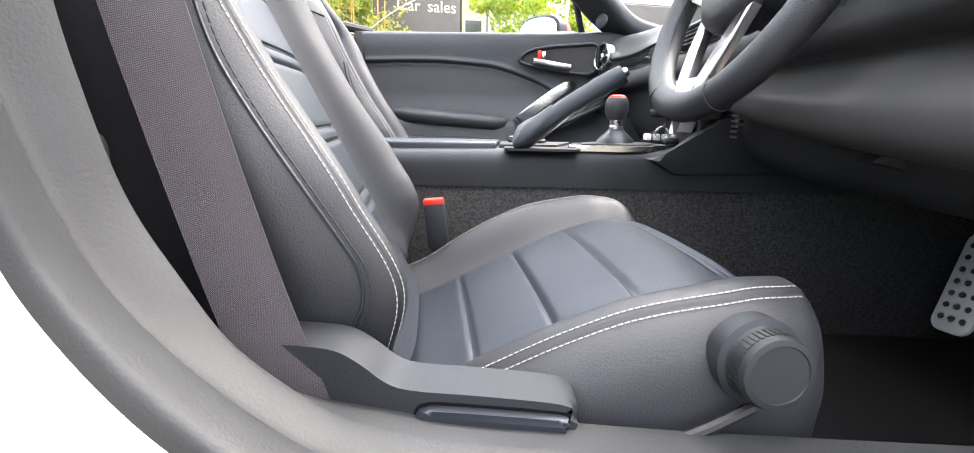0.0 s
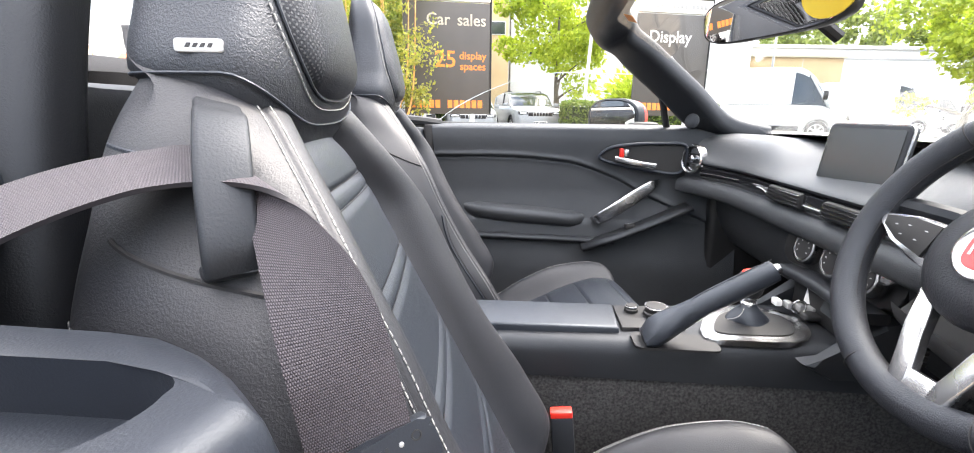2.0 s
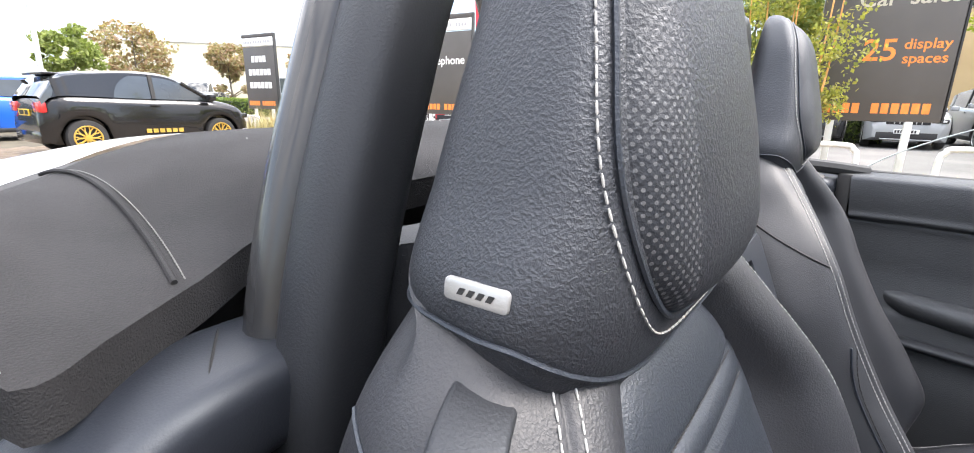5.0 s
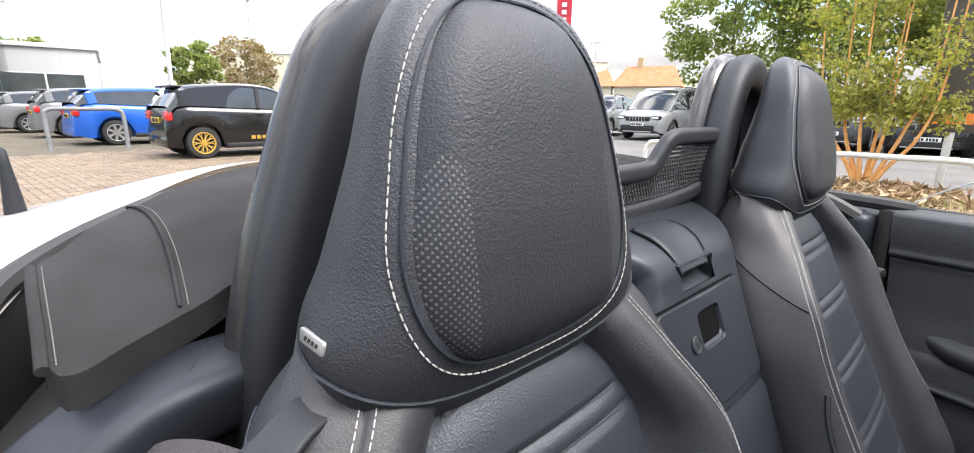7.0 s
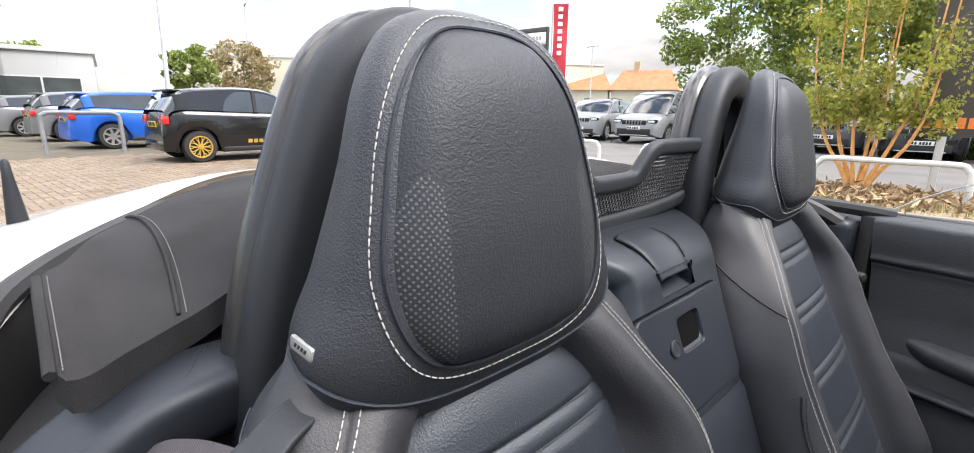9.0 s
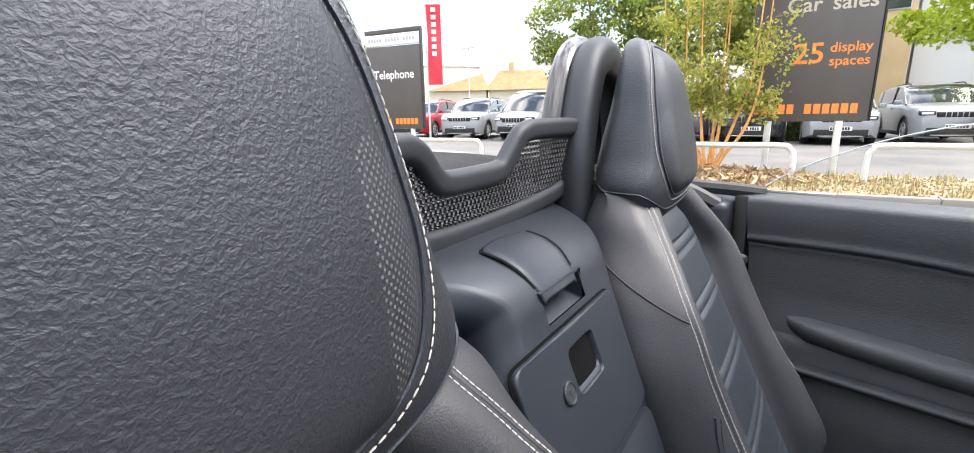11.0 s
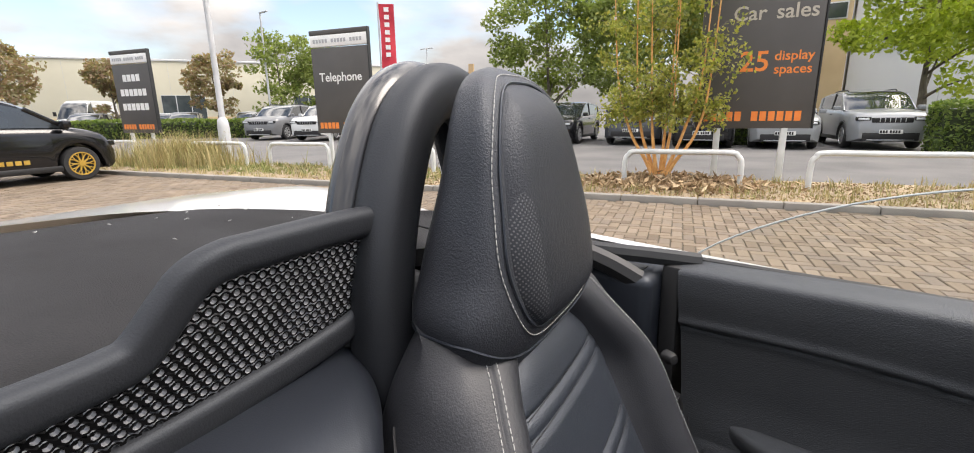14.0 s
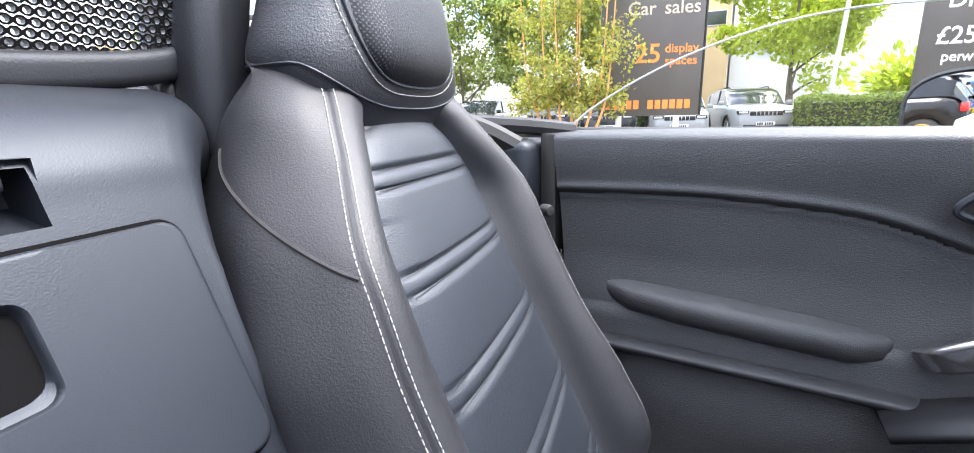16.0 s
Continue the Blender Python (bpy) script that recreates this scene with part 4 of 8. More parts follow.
under = Vector((0, 0, -0.024))
rings = [[hood_at(u, t) for t in np.linspace(0, 1, 36)] + [hood_at(u, t) + under for t in np.linspace(1, 0, 12)] for u in list(-np.linspace(0.612, 0.45, 26)) + list(np.linspace(-0.43, 0.43, 25)) + list(np.linspace(0.45, 0.612, 26))]
part("hood_cover", skin(rings), FABRIC, hood, "black woven hood fabric with bits of lint", crease=60)
for s in (-1, 1):
    line = [hood_at(s * (0.527 - 0.008 * q - 0.012 * math.sin(math.pi * q)), 0.02 + 0.97 * q) + Vector((0, 0, 0.0008)) for q in np.linspace(0, 1, 30)]
    part("hood_stitching", stitch(line, pitch=0.0036, length=0.0024, r=0.0005), THREAD_GREY, hood, "grey seam stitching")
    part("hood_seam", tube([p + Vector((0.002, s * 0.006, 0)) for p in line], 0.0018, 6), FABRIC, hood)
    rim = [hood_at(s * 0.6105, t) + Vector((0.0, s * 0.002, -0.001)) for t in np.linspace(0.0, 1.0, 24)]
    part("edge_piping", tube(rim, 0.004, 8), FABRIC, hood, "piped hood edge")
    part("piping_stitching", stitch([p + Vector((0, -s * 0.0065, 0.0022)) for p in rim], pitch=0.0036, length=0.0024, r=0.0005), THREAD_GREY, hood)
    # folded frame under the fabric
    part("hood_link", sweep(flow([(-0.55, YC + s * 0.575, 0.80), (-0.59, YC + s * 0.56, 0.850), (-0.69, YC + s * 0.555, 0.872), (-0.86, YC + s * 0.50, 0.885)], 6), pill(0.03, 0.020, 0.006, 3)), PLASTIC_DEEP, hood, "black folding roof link")
    part("hood_rod", tube(flow([(-0.53, YC + s * 0.60, 0.83), (-0.56, YC + s * 0.59, 0.852), (-0.67, YC + s * 0.585, 0.868)], 5), 0.008, 8), PLASTIC_DEEP, hood)
    part("link_bolt", turned([(0.010, 0), (0.010, 0.006), (0.007, 0.009), (0.001, 0.0095)], facing((-0.575, YC + s * 0.573, 0.862), (0.5, s, 0.4)), 14), RUBBER, hood)
    well = flow([(-0.60, YC + s * 0.675, 0.868), (-0.68, YC + s * 0.660, 0.895), (-0.76, YC + s * 0.632, 0.915), (-0.885, YC + s * 0.548, 0.932), (-1.05, YC + s * 0.425, 0.938), (-1.18, YC + s * 0.275, 0.938), (-1.24, YC + s * 0.15, 0.938), (-1.26, YC, 0.938)], 6)
    part("well_liner", skin([[p + Vector((0, s * 0.004, 0.004)), p + Vector((0, -s * 0.01, -0.05)), p + Vector((0.02, -s * 0.05, -0.16))] for p in well], closed=False), PLASTIC_DEEP, hood, "black lining of the hood well")
    part("well_seal", tube(well, 0.012, 8), RUBBER, hood, "black rubber seal round the hood well")
rng = random.Random(5)
bm = bmesh.new()
for k in range(44):
    x, y = rng.uniform(-0.98, -0.66), YC + rng.uniform(-0.50, 0.46)
    z = hood_at(y - YC, (x + 0.61) / -0.58).z + 0.0006
    a = rng.uniform(0, 6.3)
    tube([(x, y, z), (x + 0.004 * math.cos(a), y + 0.004 * math.sin(a), z + 0.001), (x + 0.006 * math.cos(a + 1), y + 0.006 * math.sin(a + 1), z)], 0.0004, 4, bm=bm)
part("lint", bm, THREAD, hood, "pale bits of lint")["kind"] = "stuff"

# ---- roll hoops ----
def build_hoop(s, label):
    """s: 1 for the far side, -1 for the near side."""
    h = thing("roll_hoop", label, "roll hoop", "roll hoops", m=CF @ pose(0, YC + s * 0.37, 0))
    # the arch leans towards the car's middle: v is negative on the inner side
    if s > 0:
        legs = [(-0.165, 0.74), (-0.166, 0.83), (-0.166, 0.93), (-0.160, 0.99), (-0.145, 1.04), (-0.125, 1.083), (-0.104, 1.114), (-0.075, 1.136), (-0.035, 1.146)]
    else:
        legs = [(-0.108, 0.74), (-0.107, 0.83), (-0.106, 0.93), (-0.100, 0.99), (-0.091, 1.04), (-0.080, 1.083), (-0.069, 1.112), (-0.052, 1.131), (-0.025, 1.144)]
    legs += [(0.008, 1.138), (0.038, 1.114), (0.057, 1.075), (0.076, 1.022), (0.096, 0.962), (0.115, 0.883), (0.134, 0.74)]
    path = flow([(-0.442 - 0.10 * v - 0.012 * (z - 0.74) / 0.42, s * v, z) for v, z in legs], 5)
    part("hoop_front", sweep([p + Vector((-0.034, 0, 0)) for p in path], pill(0.056, 0.046, 0.019, 5), up=(1, 0, 0)), PLASTIC, h, "padded matt black hoop cover")
    back = [p + Vector((-0.068, 0, 0.002)) for p in path]
    part("hoop_back", sweep(back, pill(0.060, 0.036, 0.017, 4), up=(1, 0, 0)), SATIN, h, "gloss black rear hoop cover")
    lo, hi = (-0.150, 0.112) if s > 0 else (-0.095, 0.112)
    sill = [Vector((-0.488 - 0.10 * v, s * v, 0.0)) for v in np.linspace(lo, hi, 12)]
    rows = [[p + Vector((dx, 0, z + 0.012 * (2 * abs(i / 11 - 0.5)) ** 4)) for i, p in enumerate(sill)] for dx, z in ((0.016, 0.74), (0.017, 0.925), (0.010, 0.938), (-0.012, 0.943), (-0.028, 0.938), (-0.030, 0.74))]
    part("hoop_base", skin(rows, closed=False), PLASTIC, h, "black moulding between the hoop's legs")
    return h


build_hoop(1, "black padded roll hoop behind the passenger seat")
build_hoop(-1, "black padded roll hoop behind the driver's seat")

# ---- wind deflector between the hoops ----
defl = thing("wind_deflector", "black perforated wind deflector standing between the roll hoops", "wind deflector", m=CF)
edge_top = [(-0.010, 0.996), (0.012, 0.997), (0.028, 1.001), (0.047, 1.021), (0.060, 1.0335), (0.078, 1.0395), (0.10, 1.0405), (0.196, 1.040), (0.207, 1.032), (0.203, 0.985), (0.184, 0.958), (0.10, 0.945), (-0.01, 0.940)]
edge_low = [(-0.114, 0.943), (-0.211, 0.955), (-0.234, 0.985), (-0.240, 1.028), (-0.228, 1.035), (-0.150, 1.0345), (-0.132, 1.033), (-0.116, 1.0245), (-0.100, 1.008), (-0.086, 0.999), (-0.066, 0.996)]
outer = flow([(a, b, 0) for a, b in edge_top + edge_low], 6, True)


def defl_at(u, z):
    return Vector((-0.486 + (z - 0.94) * 0.10 + 0.15 * u * u, YC + u, z))


ring = [defl_at(p.x, p.y) for p in outer]
part("deflector_rim", sweep(ring, pill(0.025, 0.019, 0.0085, 5), up=(1, 0, 0), closed=True), PLASTIC, defl, "rounded black plastic rim")
# a sheet with rows of round holes: each hole is framed by its own ring of faces


def inside(u, z, poly):
    hit = False
    for i in range(len(poly)):
        a, b = poly[i - 1], poly[i]
        if (a[1] > z) != (b[1] > z) and u < (b[0] - a[0]) * (z - a[1]) / (b[1] - a[1]) + a[0]:
            hit = not hit
    return hit


loop = [(p.x, p.y) for p in outer]
PITCH = 0.0074
verts, faces, walls = [], [], []


def corner(u, z, dx):
    verts.append(defl_at(u, z) + Vector((dx, 0, 0)))
    return len(verts) - 1


for r in range(0, 18):
    for c in range(-35, 31):
        u, z = (c + 0.5 * (r % 2)) * PITCH, 0.934 + r * PITCH * 0.86
        if not inside(u, z, loop):
            continue
        open_hole = all(inside(u + a, z + b, loop) for a, b in ((0.009, 0), (-0.009, 0), (0, 0.009), (0, -0.009)))
        hx, hz = PITCH / 2, PITCH * 0.43
        n = 8
        out_i, in_i, back_i = [], [], []
        for k in range(n):
            a = 2 * math.pi * (k + 0.5) / n
            sq = max(abs(math.cos(a)), abs(math.sin(a)))
            ou, oz = math.cos(a) / sq * hx, math.sin(a) / sq * hz
            rr = 0.0022 if open_hole else 0.0002
            out_i.append(corner(u + ou, z + oz, 0.002))
            in_i.append(corner(u + math.cos(a) * rr, z + math.sin(a) * rr, 0.002))
            back_i.append(corner(u + math.cos(a) * rr * 0.9, z + math.sin(a) * rr * 0.9, -0.002))
        for k in range(n):
            j = (k + 1) % n
            faces.append((out_i[k], out_i[j], in_i[j], in_i[k]))
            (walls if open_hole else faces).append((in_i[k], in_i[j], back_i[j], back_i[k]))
bm = bmesh.new()
vs = [bm.verts.new(v) for v in verts]
for f in faces:
    bm.faces.new([vs[i] for i in f])
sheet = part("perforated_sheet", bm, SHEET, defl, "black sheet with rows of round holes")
# hole walls as their own mesh, the sky's glint put into their colour
bm = bmesh.new()
vs = {i: bm.verts.new(verts[i]) for f in walls for i in f}
for f in walls:
    bm.faces.new([vs[i] for i in f])
edge = part("hole_edges", bm, RIM_GLINT, defl, "cut edges of the small holes, coloured pale for the sky's glint")
edge["kind"] = "stuff"
sheet["kind"] = "stuff"
# ---- storage bulkhead between the seats ----
bulk = thing("storage_bulkhead", "black moulded storage box with lidded latch and lockable door", "storage box", m=CF)
prof = [(-0.56, 0.935, 0.23), (-0.52, 0.938, 0.21), (-0.485, 0.937, 0.192), (-0.450, 0.931, 0.172), (-0.420, 0.9235, 0.150), (-0.400, 0.912, 0.134), (-0.386, 0.895, 0.122), (-0.3784, 0.876, 0.114), (-0.370, 0.855, 0.106), (-0.360, 0.83, 0.099), (-0.344, 0.79, 0.095), (-0.320, 0.73, 0.093), (-0.296, 0.67, 0.092), (-0.276, 0.615, 0.092), (-0.268, 0.55, 0.092), (-0.265, 0.40, 0.092), (-0.262, 0.25, 0.092)]
line = flow([(a, b, c) for a, b, c in prof], 6)
POCKET_U, POCKET_Z = (-0.062, 0.026), (0.869, 0.8955)
rings = []
for i, p in enumerate(line):
    q = line[min(i + 1, len(line) - 1)] - line[max(i - 1, 0)]
    nrm = Vector((-q.y, q.x)).normalized() * -1
    w = p.z
    soft = float(np.interp(p.y, (0.83, 0.90), (0.34, 1.0)))
    wl = max(w, float(np.interp(p.y, (0.80, 0.90), (0.17, w))))
    left = flow([(-wl - 0.012, -0.10, 0), (-wl - 0.008, -0.03, 0), (-wl + 0.008, -0.006, 0), (-wl + 0.02, 0.0, 0)], 4)
    mid = [Vector((u, 0.0, 0)) for u in (-0.075, POCKET_U[0], -0.04, -0.02, 0.0, 0.013, POCKET_U[1], 0.042, 0.056)]
    right = flow([(w - 0.03 * soft, 0.0, 0), (w - 0.008 * soft, -0.006 * soft, 0), (w + 0.008 * soft, -0.03, 0), (w + 0.012 * soft, -0.10, 0)], 4)
    rings.append([Vector((p.x - nrm.x * v.y, YC + v.x, p.y - nrm.y * v.y)) for v in left + mid + right])
bm = skin(rings, closed=False)
for f in list(bm.faces):
    c = f.calc_center_median()
    if POCKET_U[0] < c.y - YC < POCKET_U[1] and POCKET_Z[0] < c.z < POCKET_Z[1] and c.x > -0.40:
        bm.faces.remove(f)
part("bulkhead_shell", bm, PLASTIC_GREY, bulk, "satin black moulded shell")
mouth = [(-0.380, POCKET_U[0] - 0.002, 0.899), (-0.380, POCKET_U[1] + 0.002, 0.899), (-0.3765, POCKET_U[1] + 0.002, 0.866), (-0.3765, POCKET_U[0] - 0.002, 0.866)]
well = [(-0.412, POCKET_U[0], 0.900), (-0.412, POCKET_U[1], 0.900), (-0.404, POCKET_U[1], 0.876), (-0.404, POCKET_U[0], 0.876)]
part("latch_pocket", skin([[Vector((a - 0.004, YC + b, c)) for a, b, c in mouth], [Vector((a, YC + b, c)) for a, b, c in well], [Vector((a - 0.001, YC + b * 0.2, 0.888)) for a, b, c in well]], caps=False), PLASTIC_GREY, bulk, "hollow under the latch flap")
for s in (-1, 1):
    rows = [[Vector((-0.565 + 0.105 * t, YC + s * (0.14 + 0.11 * k), 0.90 + (0.062 if s > 0 else 0.036) * math.sin(k * math.pi) ** 0.7 * (1 - 0.75 * t ** 2))) for t in np.linspace(0, 1, 10)] for k in np.linspace(0, 1, 12)]
    part("hoop_fairing", skin(rows, closed=False), PLASTIC_GREY, bulk, "black fairing at the hoop's foot")
# latch lid: a curved flap flush with the shell, its lip over a hollow
LID = ((-0.446, 0.9325, -0.068, 0.026), (-0.432, 0.9305, -0.069, 0.025), (-0.418, 0.9265, -0.068, 0.024), (-0.404, 0.9185, -0.066, 0.022), (-0.394, 0.9085, -0.063, 0.019), (-0.3865, 0.899, -0.060, 0.017), (-0.3815, 0.8895, -0.058, 0.015))
lid, gap = [], []
lidline = flow([(a, b, 0) for a, b, c, d in LID], 4)
for i, p in enumerate(lidline):
    k = i / (len(lidline) - 1) * (len(LID) - 1)
    u0, u1 = (float(np.interp(k, range(len(LID)), [q[j] for q in LID])) for j in (2, 3))
    # the rear edge bows back
    lid.append([Vector((p.x - 0.010 * (1 - k / 6) * (1 - (2 * v - 1) ** 2), YC + u0 + (u1 - u0) * v, p.y + 0.0012 - 0.004 * abs(2 * v - 1) ** 12)) for v in np.linspace(0, 1, 24)])
    gap.append([Vector((p.x - 0.010 * (1 - k / 6) * (1 - (2 * v - 1) ** 2) - 0.0016 * (1 - k / 6), YC + u0 - 0.0022 + (u1 - u0 + 0.0044) * v, p.y - 0.0006)) for v in np.linspace(0, 1, 24)])
ob = part("latch_lid", skin(lid, closed=False), PLASTIC_GREY, bulk, "black curved latch flap")
ob.modifiers.new("thick", "SOLIDIFY").thickness = 0.004
# a near-black sheet just wider than the flap gives its groove's shade
part("latch_gap_shade", skin(gap[:-6], closed=False), SHEET, bulk, "near-black sheet for the shade in the gap round the latch flap")
# lockable door with a slanted finger hollow
dm = facing((-0.330, YC - 0.012, 0.755), (1, 0, 0.40), (0, 0, 1))


def rounded(x0, x1, y0, y1, r):
    return [(p[0] + (x0 + x1) / 2, p[1] + (y0 + y1) / 2) for p in pill(x1 - x0, y1 - y0, r, 5)]


door_out = rounded(-0.133, 0.090, -0.018, 0.114, 0.011)
hollow = rounded(-0.045, 0.0125, 0.0525, 0.0945, 0.007)
pit = rounded(-0.041, 0.0095, 0.0625, 0.0910, 0.006)
mid = Vector((-0.016, 0.0755))


def reach(poly, a):
    d, far = Vector((math.cos(a), math.sin(a))), 0.01
    for i in range(len(poly)):
        p, q = Vector(poly[i - 1]), Vector(poly[i])
        e = q - p
        det = d.x * -e.y + e.x * d.y
        if abs(det) > 1e-9:
            w = p - mid
            t, k = (w.x * -e.y + e.x * w.y) / det, (d.x * w.y - d.y * w.x) / det
            if t > 0 and -1e-6 <= k <= 1 + 1e-6:
                far = max(far, t)
    return mid + d * far


angles = sorted(list(np.linspace(-math.pi, math.pi, 100, endpoint=False)) + [math.atan2(q[1] - mid.y, q[0] - mid.x) for q in door_out + hollow + pit])
rings = []
for poly, h, grow in ((door_out, 0.0, 0.0), (door_out, 0.0040, 0.0), (door_out, 0.0054, -0.0008), (door_out, 0.0062, -0.0024), (door_out, 0.0062, -0.0042), (hollow, 0.0062, 0.0034), (hollow, 0.0062, 0.0018), (hollow, 0.0052, 0.0006), (hollow, 0.003, 0.0), (pit, -0.001, 0.0018), (pit, -0.003, 0.0), (pit, -0.012, -0.001), (pit, -0.0145, -0.005)):
    ring = []
    for a in angles:
        p = reach(poly, a)
        p = p + (p - mid).normalized() * grow
        ring.append(dm @ Vector((p.x, p.y, h)))
    rings.append(ring)
part("bin_door", skin(rings), PLASTIC_GREY, bulk, "black lockable storage door with a finger hollow")
# near-black backing, seen as a thin outline: shade of the door's shut line
part("bin_gap_shade", slab(rounded(-0.1355, 0.0925, -0.0205, 0.1165, 0.013), 0.0012, dm), SHEET, bulk)
lock = part("lock", turned([(0.0105, 0.005), (0.0105, 0.0085), (0.0092, 0.0092), (0.0086, 0.0082), (0.001, 0.0082)], dm @ pose(-0.066, 0.065, 0), 24), PLASTIC, bulk, "round key lock")
part("key_slot", slab([(-0.0008, -0.0035), (0.0008, -0.0035), (0.0008, 0.0035), (-0.0008, 0.0035)], 0.0003, dm @ pose(-0.066, 0.065, 0.0084, 0, 0, 20)), SILVER, lock)
part("lower_bin", slab(rounded(-0.133, 0.088, -0.150, -0.026, 0.012), 0.006, dm, 0.003, 2), PLASTIC_GREY, bulk)

# ---- far door ----
far = thing("door", "closed far door with black padded trim and a chrome grab handle", "car door")


def door_y(x, z):
    """The inner face of the far door."""
    crease = ease(x, (-0.45, -0.2, 0.0, 0.15, 0.26, 0.45), (0.783, 0.788, 0.776, 0.732, 0.675, 0.60))
    base = ease(z, (0.25, 0.44, 0.545, 0.60, 0.70, 0.79, 0.84, 0.872, 0.885, 0.888), (0.60, 0.604, 0.622, 0.632, 0.650, 0.652, 0.650, 0.653, 0.668, 0.69))
    if z > 0.882:
        base = 0.668 + (z - 0.882) * 8
    base += -0.004 * math.exp(-((z - crease - 0.009) / 0.007) ** 2) + 0.005 * math.exp(-((z - crease) / 0.003) ** 2)
    base += 0.008 / (1 + math.exp((z - crease) / 0.004)) * (1 if z > 0.6 else 0.5)
    return base - 0.04 * max(0.0, (x - 0.05) / 0.4) ** 2


rows = []
for z in list(np.linspace(0.22, 0.60, 24)) + list(np.linspace(0.605, 0.888, 80)):
    rows.append([Vector((x, door_y(x, z), z)) for x in np.linspace(-0.40 + (0.885 - z) * 0.10, 0.50, 150)])
part("door_trim", skin(rows, closed=False), DOOR_SKIN, far, "grained black padded door trim")
part("door_edge", block(-0.425, -0.395, 0.655, 0.74, 0.55, 0.882, 0.006), PLASTIC_DEEP, far)
part("belt_seal", tube(flow([(-0.42, 0.705, 0.882), (-0.2, 0.712, 0.8805), (0.0, 0.712, 0.880), (0.2, 0.70, 0.880), (0.36, 0.68, 0.880)], 6), 0.0085, 8), PLASTIC_DEEP, far, "black window seal")
part("belt_top", slab([(-0.41, 0.684), (0.40, 0.655), (0.40, 0.70), (0.2, 0.725), (-0.41, 0.73)], 0.006, pose(0, 0, 0.873)), PLASTIC_DEEP, far)
# armrest pull, storage ledge
arm = []
for x, k in ((-0.30, 0.25), (-0.26, 0.8), (-0.18, 1.0), (-0.05, 1.0), (0.03, 0.95), (0.065, 0.6), (0.08, 0.2)):
    top = 0.643 - 0.10 * max(0, x + 0.25) ** 1.3
    arm.append([Vector((x, door_y(x, 0.62) + 0.012 - a * k, top + b * (0.5 + 0.5 * k))) for a, b in ((0.0, 0.002), (0.020, 0.001), (0.036, -0.008), (0.040, -0.024), (0.030, -0.042), (0.0, -0.052))])
part("armrest", skin([flow(r, 4, True) for r in arm]), DOOR_SKIN, far, "padded black armrest")
led = [[Vector((x, door_y(x, 0.55) - a, 0.553 - 0.02 * (x + 0.2) + b)) for a, b in ((0, 0.006), (0.026, 0.004), (0.030, -0.004), (0.02, -0.012), (0, -0.016))] for x in np.linspace(-0.32, 0.16, 14)]
part("pocket_ledge", skin([flow(r, 3, True) for r in led]), PLASTIC, far, "black door pocket ledge")
tri3 = [[Vector((x, 0.62 - 0.075 * k, z)) for k in (0, 0.5, 1)] for x, z in ((0.06, 0.538), (0.16, 0.575), (0.26, 0.62), (0.36, 0.668))]
ob = part("switch_panel", skin(tri3, closed=False), PLASTIC, far, "black switch panel")
ob.modifiers.new("thick", "SOLIDIFY").thickness = 0.012
sw = part("window_switch", block(0.185, 0.215, 0.575, 0.595, 0.590, 0.606, 0.004, m=None), PLASTIC_DEEP, far, "window switch")
part("switch_tip", block(0.192, 0.200, 0.578, 0.592, 0.605, 0.609, 0.001), SILVER, sw)
gh = flow([(0.098, 0.632, 0.602), (0.118, 0.607, 0.618), (0.165, 0.594, 0.652), (0.215, 0.592, 0.690), (0.252, 0.600, 0.715), (0.282, 0.628, 0.722)], 7)
part("grab_handle", sweep(gh, pill(0.030, 0.012, 0.0055, 4), up=(0, -1, 0), scale=lambda t: 0.75 + 0.6 * math.sin(min(1, t * 1.1) * math.pi) ** 0.5), SILVER, far, "satin chrome grab handle")
# oval bezel with the release lever
ov = flow([(0.105, 0.628, 0.796), (0.135, 0.626, 0.822), (0.20, 0.618, 0.834), (0.28, 0.605, 0.838), (0.335, 0.590, 0.836), (0.342, 0.588, 0.790), (0.325, 0.594, 0.756), (0.27, 0.610, 0.757), (0.19, 0.620, 0.768), (0.13, 0.627, 0.782)], 5, True)
part("release_bezel", tube(ov, 0.005, 8, True, up=(0, 1, 0)), PLASTIC_GREY, far, "oval handle surround")
bm = bmesh.new()
bm.faces.new([bm.verts.new(p + Vector((0, 0.006, 0))) for p in ov])
part("release_dish", bm, PLASTIC_DEEP, far)
part("release_lever", sweep(flow([(0.150, 0.618, 0.792), (0.18, 0.606, 0.787), (0.22, 0.600, 0.780), (0.262, 0.603, 0.774)], 5), pill(0.010, 0.017, 0.0045, 3)), SILVER, far, "chrome door release lever")
part("lock_tab", block(0.160, 0.172, 0.606, 0.620, 0.797, 0.822, 0.003), RED, far, "red lock tab")
part("release_stop", block(0.172, 0.186, 0.607, 0.620, 0.797, 0.820, 0.003), SILVER, far)
# window glass, its lower part showing above the seal
gl = []
for x in np.linspace(-0.385, 0.30, 26):
    t = (x + 0.385) / 0.685
    top = 0.885 + 0.165 * math.sin(min(1.0, t * 1.6 + 0.02) * math.pi / 2) ** 0.8 - 0.02 * t
    gl.append([Vector((x, 0.712 - 0.10 * (z - 0.87) ** 1.0, z)) for z in np.linspace(0.86, top, 8)])
pane = part("window_pane", skin(gl, closed=False), GLASS, far, "half-lowered clear side window")
